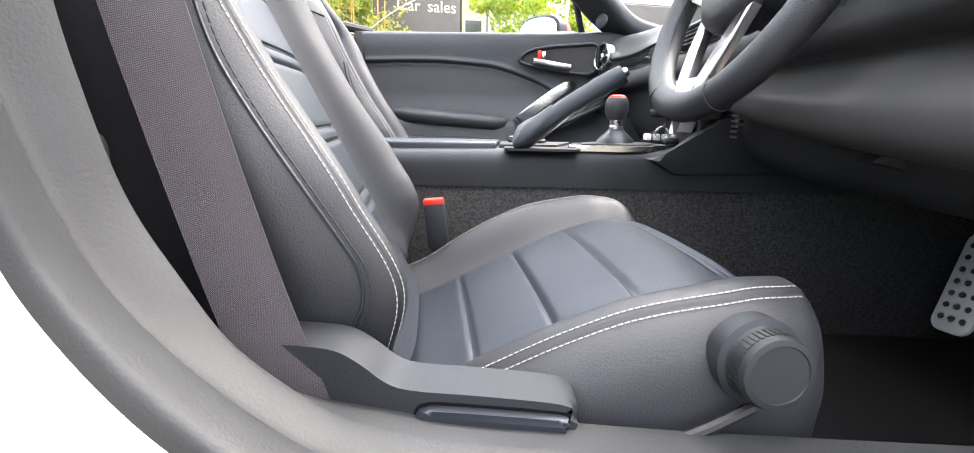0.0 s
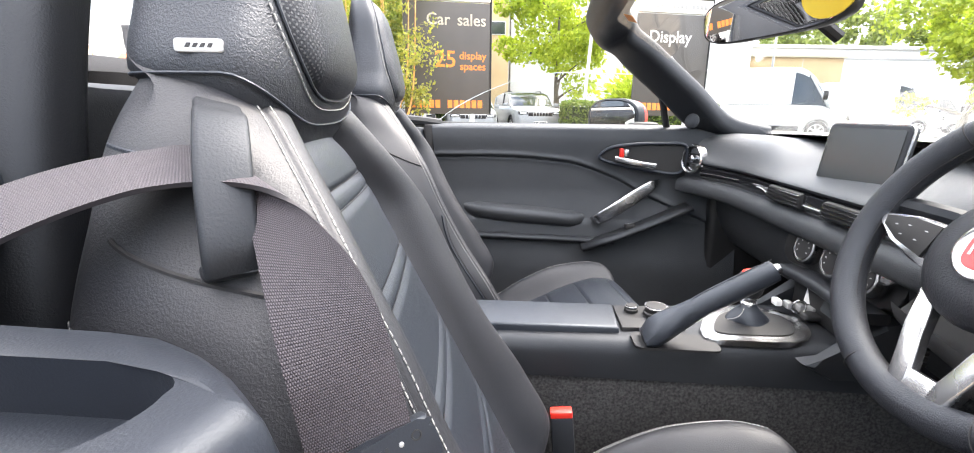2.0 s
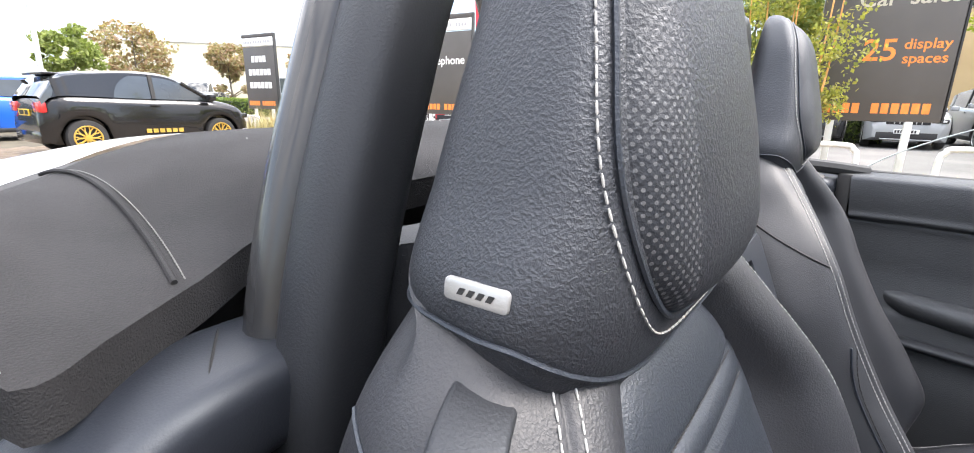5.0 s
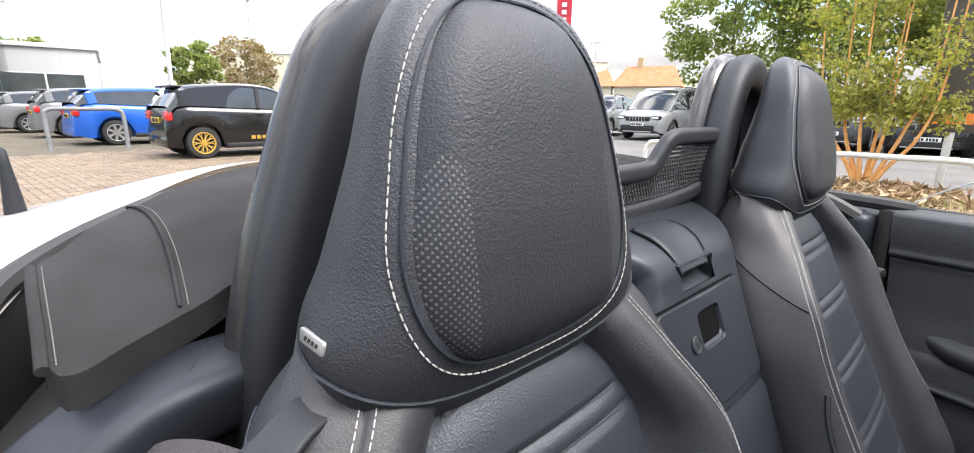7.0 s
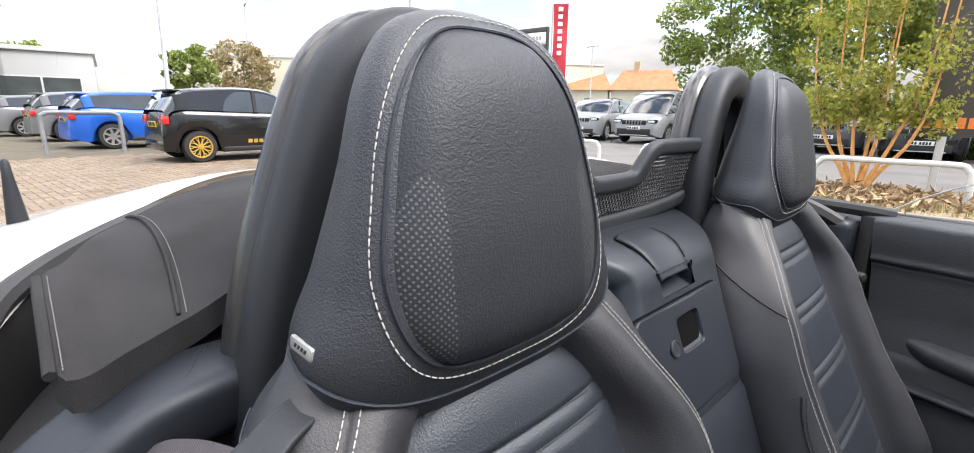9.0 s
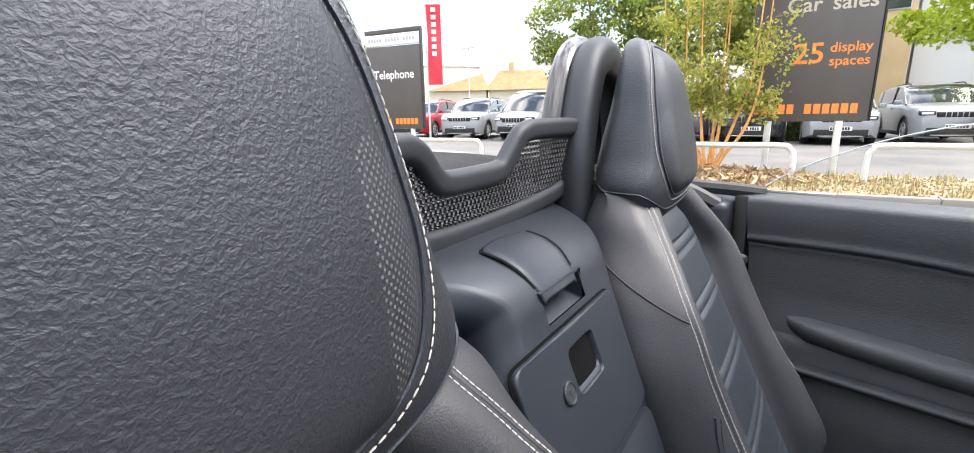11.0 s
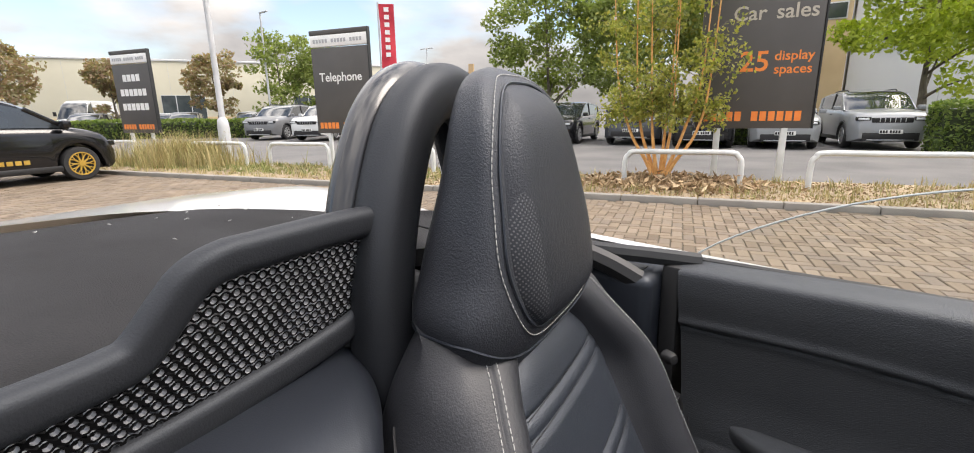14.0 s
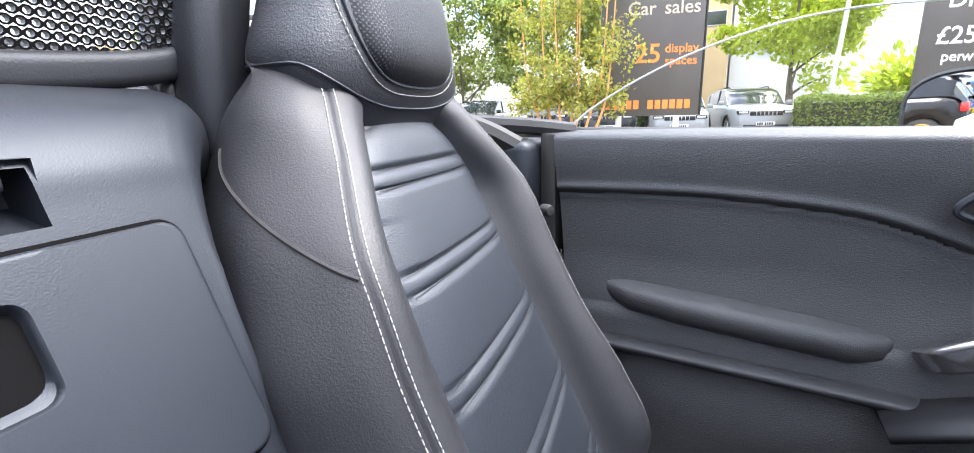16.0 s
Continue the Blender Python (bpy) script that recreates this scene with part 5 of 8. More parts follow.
pane.visible_shadow = False
part("pane_edge", tube([r[-1] for r in gl], 0.0016, 6), surface("glass_edge", (0.42, 0.46, 0.46), (0.5, 0.54, 0.54), 0.3, 20, 300, 0.0), far)
# latch block at the door's rear, with the belt bolt cover
part("rear_latch_trim", block(-0.545, -0.425, 0.60, 0.73, 0.62, 0.872, 0.018, 3), PLASTIC_GREY, car, "grey trim block behind the far door")
part("latch_trim_slot", block(-0.52, -0.45, 0.625, 0.665, 0.872, 0.8735, 0.0), PLASTIC_DEEP, car)
part("far_rear_seal", tube(flow([(-0.60, 0.60, 0.905), (-0.52, 0.62, 0.90), (-0.44, 0.66, 0.893), (-0.38, 0.70, 0.884)], 5), 0.014, 8), RUBBER, car)
part("hood_hinge", tube(flow([(-0.66, 0.53, 0.925), (-0.58, 0.565, 0.918), (-0.50, 0.60, 0.888), (-0.45, 0.62, 0.86)], 5), 0.018, 8), PLASTIC_DEEP, car, "black hood hinge cover")
part("belt_stub", turned([(0.010, 0), (0.010, 0.012), (0.007, 0.018), (0.001, 0.019)], facing((-0.385, 0.575, 0.768), (1, -0.6, 0.1)), 16), PLASTIC_DEEP, car)
part("far_inner_side", block(-0.50, -0.36, 0.57, 0.62, 0.2, 0.70, 0.02), PLASTIC_DEEP, car)

# ---- exterior mirror on the far door ----
mir = thing("door_mirror", "oval door mirror in a dark shell with a red cap", "door mirror")
mc = Vector((0.172, 0.86, 0.902))
mm = facing(mc, (-0.76, -0.65, -0.003))
oval = [(0.103 * math.copysign(abs(math.cos(a)) ** 0.75, math.cos(a)), 0.064 * math.copysign(abs(math.sin(a)) ** 0.75, math.sin(a))) for a in np.linspace(0, 2 * math.pi, 40, endpoint=False)]
part("mirror_shell", skin([[mm @ Vector((p[0] * k, p[1] * k, h)) for p in oval] for k, h in ((0.93, 0.001), (0.97, 0.004), (1.04, 0.0), (1.05, -0.02), (1.03, -0.034), (0.90, -0.036))]), PLASTIC, mir, "dark oval mirror surround")
part("mirror_cap", skin([[mm @ Vector((p[0] * k, p[1] * k, h)) for p in oval] for k, h in ((0.90, -0.034), (1.025, -0.036), (0.98, -0.055), (0.75, -0.088), (0.35, -0.106))]), RED, mir, "red painted mirror cap")
part("mirror_glass", skin([[mm @ Vector((p[0] * 0.93, p[1] * 0.92, 0.0045)) for p in oval], [mm @ Vector((p[0] * 0.92, p[1] * 0.91, 0.006)) for p in oval]]), MIRROR, mir, "mirror glass")
part("mirror_foot", block(0.21, 0.29, 0.70, 0.80, 0.865, 0.895, 0.012), PLASTIC_DEEP, mir)

# ---- windscreen ----
scr = thing("windscreen", "raked windscreen in black pillars", "windscreen")
for s in (1, -1):
    path = flow([(0.56, 0.66, 0.86), (0.42, 0.635, 0.895), (0.30, 0.595, 0.985), (0.18, 0.555, 1.075), (0.115, 0.535, 1.125), (0.082, 0.475, 1.152), (0.072, 0.36, 1.162), (0.068, 0.18, 1.170), (0.068, YC, 1.172)], 7)
    if s < 0:
        path = [Vector((p.x, both(p.y), p.z)) for p in path]
    part("pillar", sweep(path, pill(0.106, 0.056, 0.022, 5), up=(-0.6, 0, 1)), PLASTIC, scr, "black windscreen pillar and header")
    part("visor_label", slab([(0, 0), (0.05, 0), (0.05, 0.018), (0, 0.018)], 0.0006, facing((0.088, YC + s * 0.352, 1.126), (-0.3, 0, -1), (0.9, -0.4 * s, 0))), LABEL, scr, "small orange warning label")
part("quarter_post", tube([(0.30, 0.665, 0.88), (0.262, 0.622, 0.99)], 0.010, 8), PLASTIC_DEEP, scr)
part("pillar_stud", turned([(0.021, 0), (0.021, 0.004), (0.017, 0.007), (0.001, 0.0075)], facing((0.345, 0.582, 0.902), (-0.75, -0.62, 0.15)), 20), PLASTIC, scr, "round black stud")
ws = []
for y in np.linspace(-0.66, 0.54, 18):
    e = abs(y - YC) / 0.6
    ws.append([Vector((0.66 - 0.13 * e * e - t * (0.58 - 0.10 * e * e), y * (1 - 0.22 * t) + YC * 0.22 * t, 0.868 + 0.295 * t)) for t in np.linspace(0, 1, 8)])
pane = part("windscreen_glass", skin(ws, closed=False), GLASS, scr, "clear windscreen glass")
pane.visible_shadow = False
rv = thing("rear_view_mirror", "frameless dark rear-view mirror hung from the windscreen", "mirror")
rm = facing((0.22, -0.068, 1.062), (-1, -0.33, -0.14))
ro = [(0.130 * math.copysign(abs(math.cos(a)) ** 0.5, math.cos(a)), 0.034 * math.copysign(abs(math.sin(a)) ** 0.6, math.sin(a))) for a in np.linspace(0, 2 * math.pi, 40, endpoint=False)]
part("mirror_body", skin([[rm @ Vector((p[0] * k, p[1] * k, h)) for p in ro] for k, h in ((0.97, 0.006), (1.0, 0.0), (1.0, -0.012), (0.8, -0.032))]), PLASTIC_DEEP, rv)
part("mirror_face", skin([[rm @ Vector((p[0] * 0.95, p[1] * 0.92, 0.0065)) for p in ro], [rm @ Vector((p[0] * 0.94, p[1] * 0.91, 0.0075)) for p in ro]]), MIRROR, rv, "mirror glass")
part("mirror_stem", tube([(0.235, -0.052, 1.066), (0.28, -0.06, 1.062), (0.325, -0.058, 1.03)], 0.009, 8), PLASTIC_DEEP, rv)
part("hang_tag", slab([(0.035 * math.cos(a), 0.028 * math.sin(a)) for a in np.linspace(0, 2 * math.pi, 24, endpoint=False)], 0.002, facing((0.205, -0.240, 1.052), (-1, -0.3, -0.1))), surface("yellow_card", (0.75, 0.5, 0.02), (0.8, 0.56, 0.04), 0.5, 10, 300, 0.05), rv, "yellow card on the mirror")

# ---- dashboard ----
dash = thing("dashboard", "black dashboard with gloss trim, round air vents and rotary heater controls", "dashboard")


def dash_ring(y):
    e = max(0.0, (abs(y - YC) - 0.40) / 0.27)
    b = 0.07 * e * e
    c = min(1.0, max(0.0, (abs(y - 0.05) - 0.16) / 0.16))
    pts = [(0.70, 0.80), (0.68, 0.855), (0.60 - b, 0.866), (0.52 - b, 0.850 + 0.02 * c), (0.455 - b, 0.820 + 0.035 * c), (0.418 - b, 0.803 + 0.012 * c), (0.402 - b, 0.792), (0.410 - b, 0.785), (0.410 - b, 0.752), (0.400 - b, 0.746),
           (0.388 - b, 0.735), (0.386 - b, 0.715), (0.398 - b, 0.704), (0.425, 0.698), (0.435, 0.665), (0.46, 0.60), (0.52, 0.545), (0.72, 0.50)]
    return [Vector((p.x, y, p.y)) for p in flow([(a, c, 0) for a, c in pts], 4)]


part("dash_shell", skin([dash_ring(y) for y in np.linspace(both(0.60), 0.60, 60)], closed=False), DOOR_SKIN, dash, "padded black dash moulding")
strip = [[Vector((0.4085 - 0.07 * max(0.0, (abs(y - YC) - 0.40) / 0.27) ** 2 - q, y, z)) for q, z in ((0.0, 0.786), (0.007, 0.781), (0.008, 0.769), (0.006, 0.757), (0.0, 0.751))] for y in np.linspace(-0.14, 0.535, 40)]
part("gloss_strip", skin(strip, closed=False), GLOSS, dash, "piano black trim strip")
part("chrome_line", tube([Vector((0.4005 - 0.07 * max(0.0, (abs(y - YC) - 0.40) / 0.27) ** 2, y, 0.768 - 0.006 * (y < 0.25))) for y in np.linspace(-0.10, 0.28, 16)], 0.0022, 6), SILVER, dash)
for y in (0.16, -0.03):
    v = part("centre_vent", block(0.394, 0.410, y - 0.062, y + 0.062, 0.752, 0.783, 0.006), PLASTIC_DEEP, dash, "slatted air vent")
    for k in range(4):
        part("vent_slat", block(0.391, 0.404, y - 0.058, y + 0.058, 0.757 + 0.0065 * k, 0.7595 + 0.0065 * k, 0.0008), GLOSS, v)
# round end vent
vm = facing((0.352, 0.566, 0.80), (-0.93, -0.36, 0.05))
ring = part("end_vent", turned([(0.040, -0.015), (0.041, 0.004), (0.038, 0.008), (0.034, 0.006), (0.033, -0.004)], vm, 36), SILVER, dash, "chrome-ringed round air vent")
part("vent_bowl", turned([(0.034, -0.012), (0.033, 0.001), (0.031, -0.006), (0.001, -0.008)], vm, 30), PLASTIC_DEEP, ring)
for k in (-0.014, 0.0, 0.014):
    part("vent_vane", block(-0.029, 0.029, k - 0.0015, k + 0.0015, -0.006, 0.002, m=vm), GLOSS, ring)
part("vent_hub", turned([(0.010, -0.004), (0.010, 0.005), (0.007, 0.0075), (0.001, 0.008)], vm, 20), SILVER, ring)
# heater rotaries and start button
dm = lambda y, z: facing((0.428, y, z), (-1, -0.06, 0.22))
part("control_bezel", slab(pill(0.30, 0.072, 0.030, 6), 0.010, facing((0.432, 0.012, 0.681), (-1, -0.04, 0.2)), 0.004), PLASTIC_DEEP, dash, "gloss black heater panel")
for y in (0.075, -0.008, -0.085):
    ring = part("rotary_ring", turned([(0.0295, 0.008), (0.0295, 0.020), (0.0275, 0.027), (0.0245, 0.028), (0.0235, 0.026)], dm(y, 0.683), 36), SILVER, dash, "chrome rotary control ring")
    part("rotary_face", turned([(0.0235, 0.010), (0.0235, 0.0255), (0.021, 0.0275), (0.001, 0.0275)], dm(y, 0.683), 30), PLASTIC_DEEP, ring)
    bm = bmesh.new()
    for k in range(7):
        a = radians(210 - 40 * k)
        block(-0.0016, 0.0016, -0.0006, 0.0006, 0.0276, 0.0279, bm=bm, m=dm(y, 0.683) @ pose(0.015 * math.cos(a), 0.015 * math.sin(a), 0, 0, 0, math.degrees(a)))
    part("rotary_marks", bm, WHITE, ring)
ring = part("start_ring", turned([(0.021, 0.010), (0.021, 0.018), (0.019, 0.020), (0.0175, 0.018)], dm(-0.118, 0.705), 30), SILVER, dash, "chrome ring of the start button")
part("start_button", turned([(0.0175, 0.010), (0.0172, 0.0175), (0.001, 0.0185)], dm(-0.118, 0.705), 24), PLASTIC_DEEP, ring)
lettering("start_words", "START\nSTOP", 0.006, dm(-0.118, 0.7065) @ pose(0, 0.001, 0.0186), WHITE, ring, depth=0.0001)
# instrument cowl
cowl = [[Vector((0.52 - 0.14 * math.sin(t) ** 0.5 * (1 - k), SEAT_D + 0.045 - (0.165 + 0.02 * k) * math.cos(t), 0.80 + (0.125 - 0.02 * k) * math.sin(t))) for t in np.linspace(0.02, math.pi - 0.02, 26)] for k in np.linspace(0, 1.4, 9)]
part("instrument_cowl", skin(cowl, closed=False), DOOR_SKIN, dash, "black hood over the dials")
part("dial_face", slab(pill(0.28, 0.11, 0.05, 6), 0.004, facing((0.50, SEAT_D + 0.045, 0.835), (-1, 0, 0.2))), PLASTIC_DEEP, dash)
for y in (-0.09, 0.0, 0.09):
    part("dial_ring", tube([facing((0.488, SEAT_D + 0.045 + y, 0.838), (-1, 0, 0.2)) @ Vector((0.043 * math.cos(a), 0.043 * math.sin(a), 0)) for a in np.linspace(0, 2 * math.pi, 32, endpoint=False)], 0.003, 6, True, up=(1, 0, 0)), SILVER, dash)
# lower driver's side
kick = [[Vector((a, y, b)) for a, b in ((0.44, 0.71), (0.405, 0.668), (0.392, 0.630 + 0.05 * q ** 4), (0.410, 0.598 + 0.05 * q ** 4), (0.47, 0.586 + 0.04 * q ** 4), (0.56, 0.60), (0.90, 0.66))] for y, q in zip(np.linspace(both(0.60), -0.16, 20), np.linspace(0.4, 1, 20))]
part("knee_panel", skin([flow(r, 4) for r in kick], closed=False), DASH_LOW, dash, "black knee panel")
part("release_pull", slab([(0.0, 0.0), (0.035, 0.028), (0.055, 0.028), (0.078, -0.006), (0.05, -0.010)], 0.02, Matrix.Translation((0.432, -0.44, 0.590)) @ Matrix.Rotation(radians(90), 4, "X"), 0.004), PLASTIC_GREY, dash, "grey pull lever under the knee panel")
part("dash_end", block(0.50, 1.0, both(0.60) - 0.06, both(0.60) + 0.02, 0.20, 0.80, 0.02, 3), PLASTIC_DEEP, dash, "black side panel of the footwell")
part("far_footwell_panel", block(0.42, 1.0, 0.575, 0.63, 0.18, 0.74, 0.02, 3), PLASTIC_DEEP, dash, "black side panel of the far footwell")
part("column_shroud", sweep([(0.35, SEAT_D + 0.04, 0.79), (0.56, SEAT_D + 0.04, 0.72)], pill(0.11, 0.10, 0.03, 4)), PLASTIC, dash, "black steering column shroud")
for s in (-1, 1):
    part("column_stalk", tube(flow([(0.40, SEAT_D + 0.04 + s * 0.05, 0.80), (0.37, SEAT_D + 0.04 + s * 0.11, 0.815), (0.35, SEAT_D + 0.04 + s * 0.165, 0.82)], 5), 0.011, 8), PLASTIC, dash, "black column stalk")
bm = bmesh.new()
for k in range(5):
    block(0.425, 0.432, -0.19, -0.165, 0.60 + 0.008 * k, 0.604 + 0.008 * k, bm=bm)
part("knee_vent", bm, PLASTIC_DEEP, dash)

screen = thing("display_screen", "freestanding seven-inch dark display screen on the dash", "screen")
sm = facing((0.452, 0.052, 0.858), (-1, -0.10, 0.14))
part("screen_body", slab(pill(0.172, 0.104, 0.010, 4), 0.012, sm @ pose(0, 0, -0.012), 0.003), PLASTIC, screen, "black screen casing")
part("screen_face", slab(pill(0.158, 0.090, 0.005, 3), 0.0015, sm @ pose(0, 0, 0)), SCREEN, screen, "switched-off glass display")
part("screen_edge", tube([sm @ Vector((p[0], p[1], -0.004)) for p in pill(0.174, 0.106, 0.011, 4)], 0.0022, 6, True, up=(1, 0, 0)), SILVER, screen)
part("screen_foot", block(0.455, 0.53, 0.01, 0.10, 0.795, 0.84, 0.01), PLASTIC, screen)

# ---- steering wheel ----
wheel = thing("steering_wheel", "black leather three-spoke steering wheel with satin spokes and round hub", "steering wheel")
WM = facing((0.344, SEAT_D + 0.055, 0.789), (-1, -0.10, 0.42))
pts = [WM @ Vector((0.161 * math.cos(a), 0.161 * math.sin(a) * (0.985 if math.sin(a) < 0 else 1.0), 0.0)) for a in np.linspace(0, 2 * math.pi, 72, endpoint=False)]
part("rim", tube(pts, 0.0178, 16, True, up=WM.to_3x3() @ Vector((0, 0, 1))), HIDE, wheel, "black leather rim")
line = [WM @ Vector((0.1438 * math.cos(a), 0.1438 * math.sin(a), 0.005)) for a in np.linspace(0.35 * math.pi, 1.2 * math.pi, 60)]
part("rim_lacing", stitch(line, pitch=0.0052, length=0.0034, r=0.0009), THREAD_DARK, wheel)
for a in (50, 130, 245, 295):
    c = WM @ pose(0, 0, 0, 0, 0, a) @ Vector((0.161, 0, 0))
    t = WM @ pose(0, 0, 0, 0, 0, a)
    part("rim_joint", tube([t @ Vector((0.161 + 0.0181 * math.cos(q), 0.0, 0.0181 * math.sin(q))) for q in np.linspace(0, 2 * math.pi, 20, endpoint=False)], 0.0008, 5, True, up=t.to_3x3() @ Vector((0, 1, 0))), THREAD_DARK, wheel)
part("hub", turned([(0.058, -0.03), (0.067, -0.012), (0.069, 0.0), (0.066, 0.012), (0.056, 0.020), (0.038, 0.0245), (0.001, 0.026)], WM, 44), HIDE_COARSE, wheel, "round grained airbag hub")
bd = part("hub_badge", turned([(0.030, 0.023), (0.030, 0.0275), (0.0275, 0.0285), (0.0255, 0.0275), (0.001, 0.028)], WM @ pose(0, 0.004, 0), 36), SILVER, wheel, "round chrome and red enamel badge")
part("badge_enamel", slab([(0.0175 * math.copysign(abs(math.cos(a)) ** 0.6, math.cos(a)), 0.019 * math.copysign(abs(math.sin(a)) ** 0.6, math.sin(a))) for a in np.linspace(0, 2 * math.pi, 28, endpoint=False)], 0.0008, WM @ pose(0, 0.004, 0.0278)), RED_DEEP, bd)
bm = bmesh.new()
for x, h in ((-0.0115, 0.013), (-0.004, 0.013), (0.0035, 0.013), (0.011, 0.013)):
    block(x - 0.0013, x + 0.0013, 0.004 - h / 2, 0.004 + h / 2, 0.0284, 0.0292, bm=bm, m=WM)
part("badge_bars", bm, SILVER, bd)
for s in (-1, 1):
    out = [(0.058, 0.023), (0.10, 0.026), (0.147, 0.021), (0.148, 0.010), (0.118, -0.008), (0.085, -0.023), (0.055, -0.030)]
    sp = part("side_spoke", slab([(s * a, b) for a, b in (out if s > 0 else out[::-1])], 0.012, WM @ pose(0, 0, -0.004), 0.003), SILVER, wheel, "satin silver side spoke")
    pod = [(0.064, 0.019), (0.10, 0.022), (0.134, 0.018), (0.132, 0.007), (0.108, -0.007), (0.07, -0.018)]
    bp = part("button_pod", slab([(s * a, b) for a, b in (pod if s > 0 else pod[::-1])], 0.004, WM @ pose(0, 0, 0.0085), 0.001), PLASTIC_DEEP, sp, "black switch pod")
    bm = bmesh.new()
    for q in ((0.078, 0.010), (0.10, 0.012), (0.116, 0.010), (0.085, -0.002), (0.105, 0.0)):
        block(s * q[0] - 0.0018, s * q[0] + 0.0018, q[1] - 0.0005, q[1] + 0.0005, 0.0125, 0.0128, bm=bm, m=WM)
    part("pod_marks", bm, BADGE, bp)
for s in (-1, 1):
    low = [(s * 0.030, -0.058), (s * 0.054, -0.046), (s * 0.046, -0.085), (s * 0.030, -0.150), (s * 0.012, -0.152), (s * 0.013, -0.126), (s * 0.024, -0.090)]
    part("lower_spoke", slab(low if s < 0 else low[::-1], 0.012, WM @ pose(0, 0, -0.004), 0.003), SILVER, wheel, "satin silver lower spoke")
part("spoke_foot", slab([(-0.020, -0.124), (0.020, -0.124), (0.028, -0.152), (-0.028, -0.152)], 0.010, WM @ pose(0, 0, -0.003), 0.003), SILVER, wheel)

# ---- centre console ----
con = thing("centre_console", "black centre console with padded lid, rotary knob and silver gear surround", "console")
rings = []
for x, ya, yb, z in ((-0.34, -0.105, 0.045, 0.560), (-0.2, -0.104, 0.045, 0.566), (0.0, -0.102, 0.055, 0.568), (0.15, -0.102, 0.070, 0.570), (0.30, -0.102, 0.090, 0.570), (0.40, -0.105, 0.10, 0.572), (0.50, -0.11, 0.11, 0.570), (0.66, -0.115, 0.11, 0.555)):
    pts = [(ya, 0.505), (ya, 0.535), (ya + 0.004, z - 0.012), (ya + 0.018, z), (ya + 0.05, z + 0.002), ((ya + yb) / 2, z + 0.003), (yb - 0.018, z), (yb - 0.003, z - 0.012), (yb, 0.52), (yb, 0.45)]
    rings.append([Vector((x, p.x, p.y)) for p in flow([(a, b, 0) for a, b in pts], 4)])
part("console_shell", skin(rings, closed=False), PLASTIC, con, "black console moulding")
part("tunnel_carpet", block(-0.36, 1.0, -0.097, 0.036, 0.19, 0.520, 0.012), CARPET, con, "black carpeted tunnel side")
part("padded_lid", slab([(-0.33, -0.078), (0.054, -0.070), (0.060, 0.030), (-0.33, 0.022)], 0.016, pose(0, 0, 0.5655), 0.006, 3), HIDE_FINE, con, "padded leather console lid")
part("control_plate", slab([(0.060, -0.062), (0.165, -0.055), (0.20, 0.038), (0.060, 0.032)], 0.008, pose(0, 0, 0.570), 0.003), PLASTIC_DEEP, con)
k1 = part("command_knob", turned([(0.021, 0), (0.021, 0.006), (0.0185, 0.008), (0.0185, 0.017), (0.017, 0.019), (0.001, 0.0195)], pose(0.128, -0.006, 0.577), 32), PLASTIC_DEEP, con, "round command knob")
part("knob_ring", tube([(0.128 + 0.0188 * math.cos(a), -0.006 + 0.0188 * math.sin(a), 0.594) for a in np.linspace(0, 2 * math.pi, 28, endpoint=False)], 0.0018, 6, True), SILVER, k1)
k2 = part("volume_knob", turned([(0.012, 0), (0.012, 0.006), (0.010, 0.008), (0.0095, 0.013), (0.001, 0.0135)], pose(0.088, 0.006, 0.577), 24), PLASTIC_DEEP, con, "small volume knob")
part("knob_ring", tube([(0.088 + 0.010 * math.cos(a), 0.006 + 0.010 * math.sin(a), 0.588) for a in np.linspace(0, 2 * math.pi, 24, endpoint=False)], 0.0013, 6, True), SILVER, k2)
surround = flow([(0.185, -0.085, 0), (0.25, -0.095, 0), (0.33, -0.088, 0), (0.365, -0.050, 0), (0.372, 0.0, 0), (0.355, 0.035, 0), (0.30, 0.045, 0), (0.245, 0.030, 0), (0.205, -0.02, 0)], 5, True)
part("gear_surround", slab([(p.x, p.y) for p in surround], 0.010, pose(0, 0, 0.5695), 0.004, 3), SILVER, con, "satin silver gear lever surround")
part("gear_tray", slab([(0.28 + (p.x - 0.28) * 0.74, -0.03 + (p.y + 0.03) * 0.70) for p in surround], 0.003, pose(0, 0, 0.5785)), PLASTIC_DEEP, con)
boot = []
for k, (r, z) in enumerate(((0.034, 0.580), (0.031, 0.586), (0.026, 0.593), (0.019, 0.600), (0.0135, 0.607), (0.012, 0.612))):
    boot.append([Vector((0.280 + r * (1 + 0.10 * math.cos(4 * a + k)) * math.cos(a), -0.014 + r * 0.85 * (1 + 0.10 * math.sin(3 * a + k)) * math.sin(a), z)) for a in np.linspace(0, 2 * math.pi, 28, endpoint=False)])
gear = thing("gear_lever", "short gear lever with leather gaiter and red-capped knob", "gear lever")
part("gaiter", skin(boot), HIDE_FINE, gear, "creased leather gaiter with stitching")
part("gaiter_stitching", stitch([(0.280 - 0.036 + 0.024 * t, -0.022 - 0.012 * math.sin(3 * t), 0.583 + 0.022 * t) for t in np.linspace(0, 1, 16)], pitch=0.004, length=0.0028), THREAD, gear)
DROP = -0.029
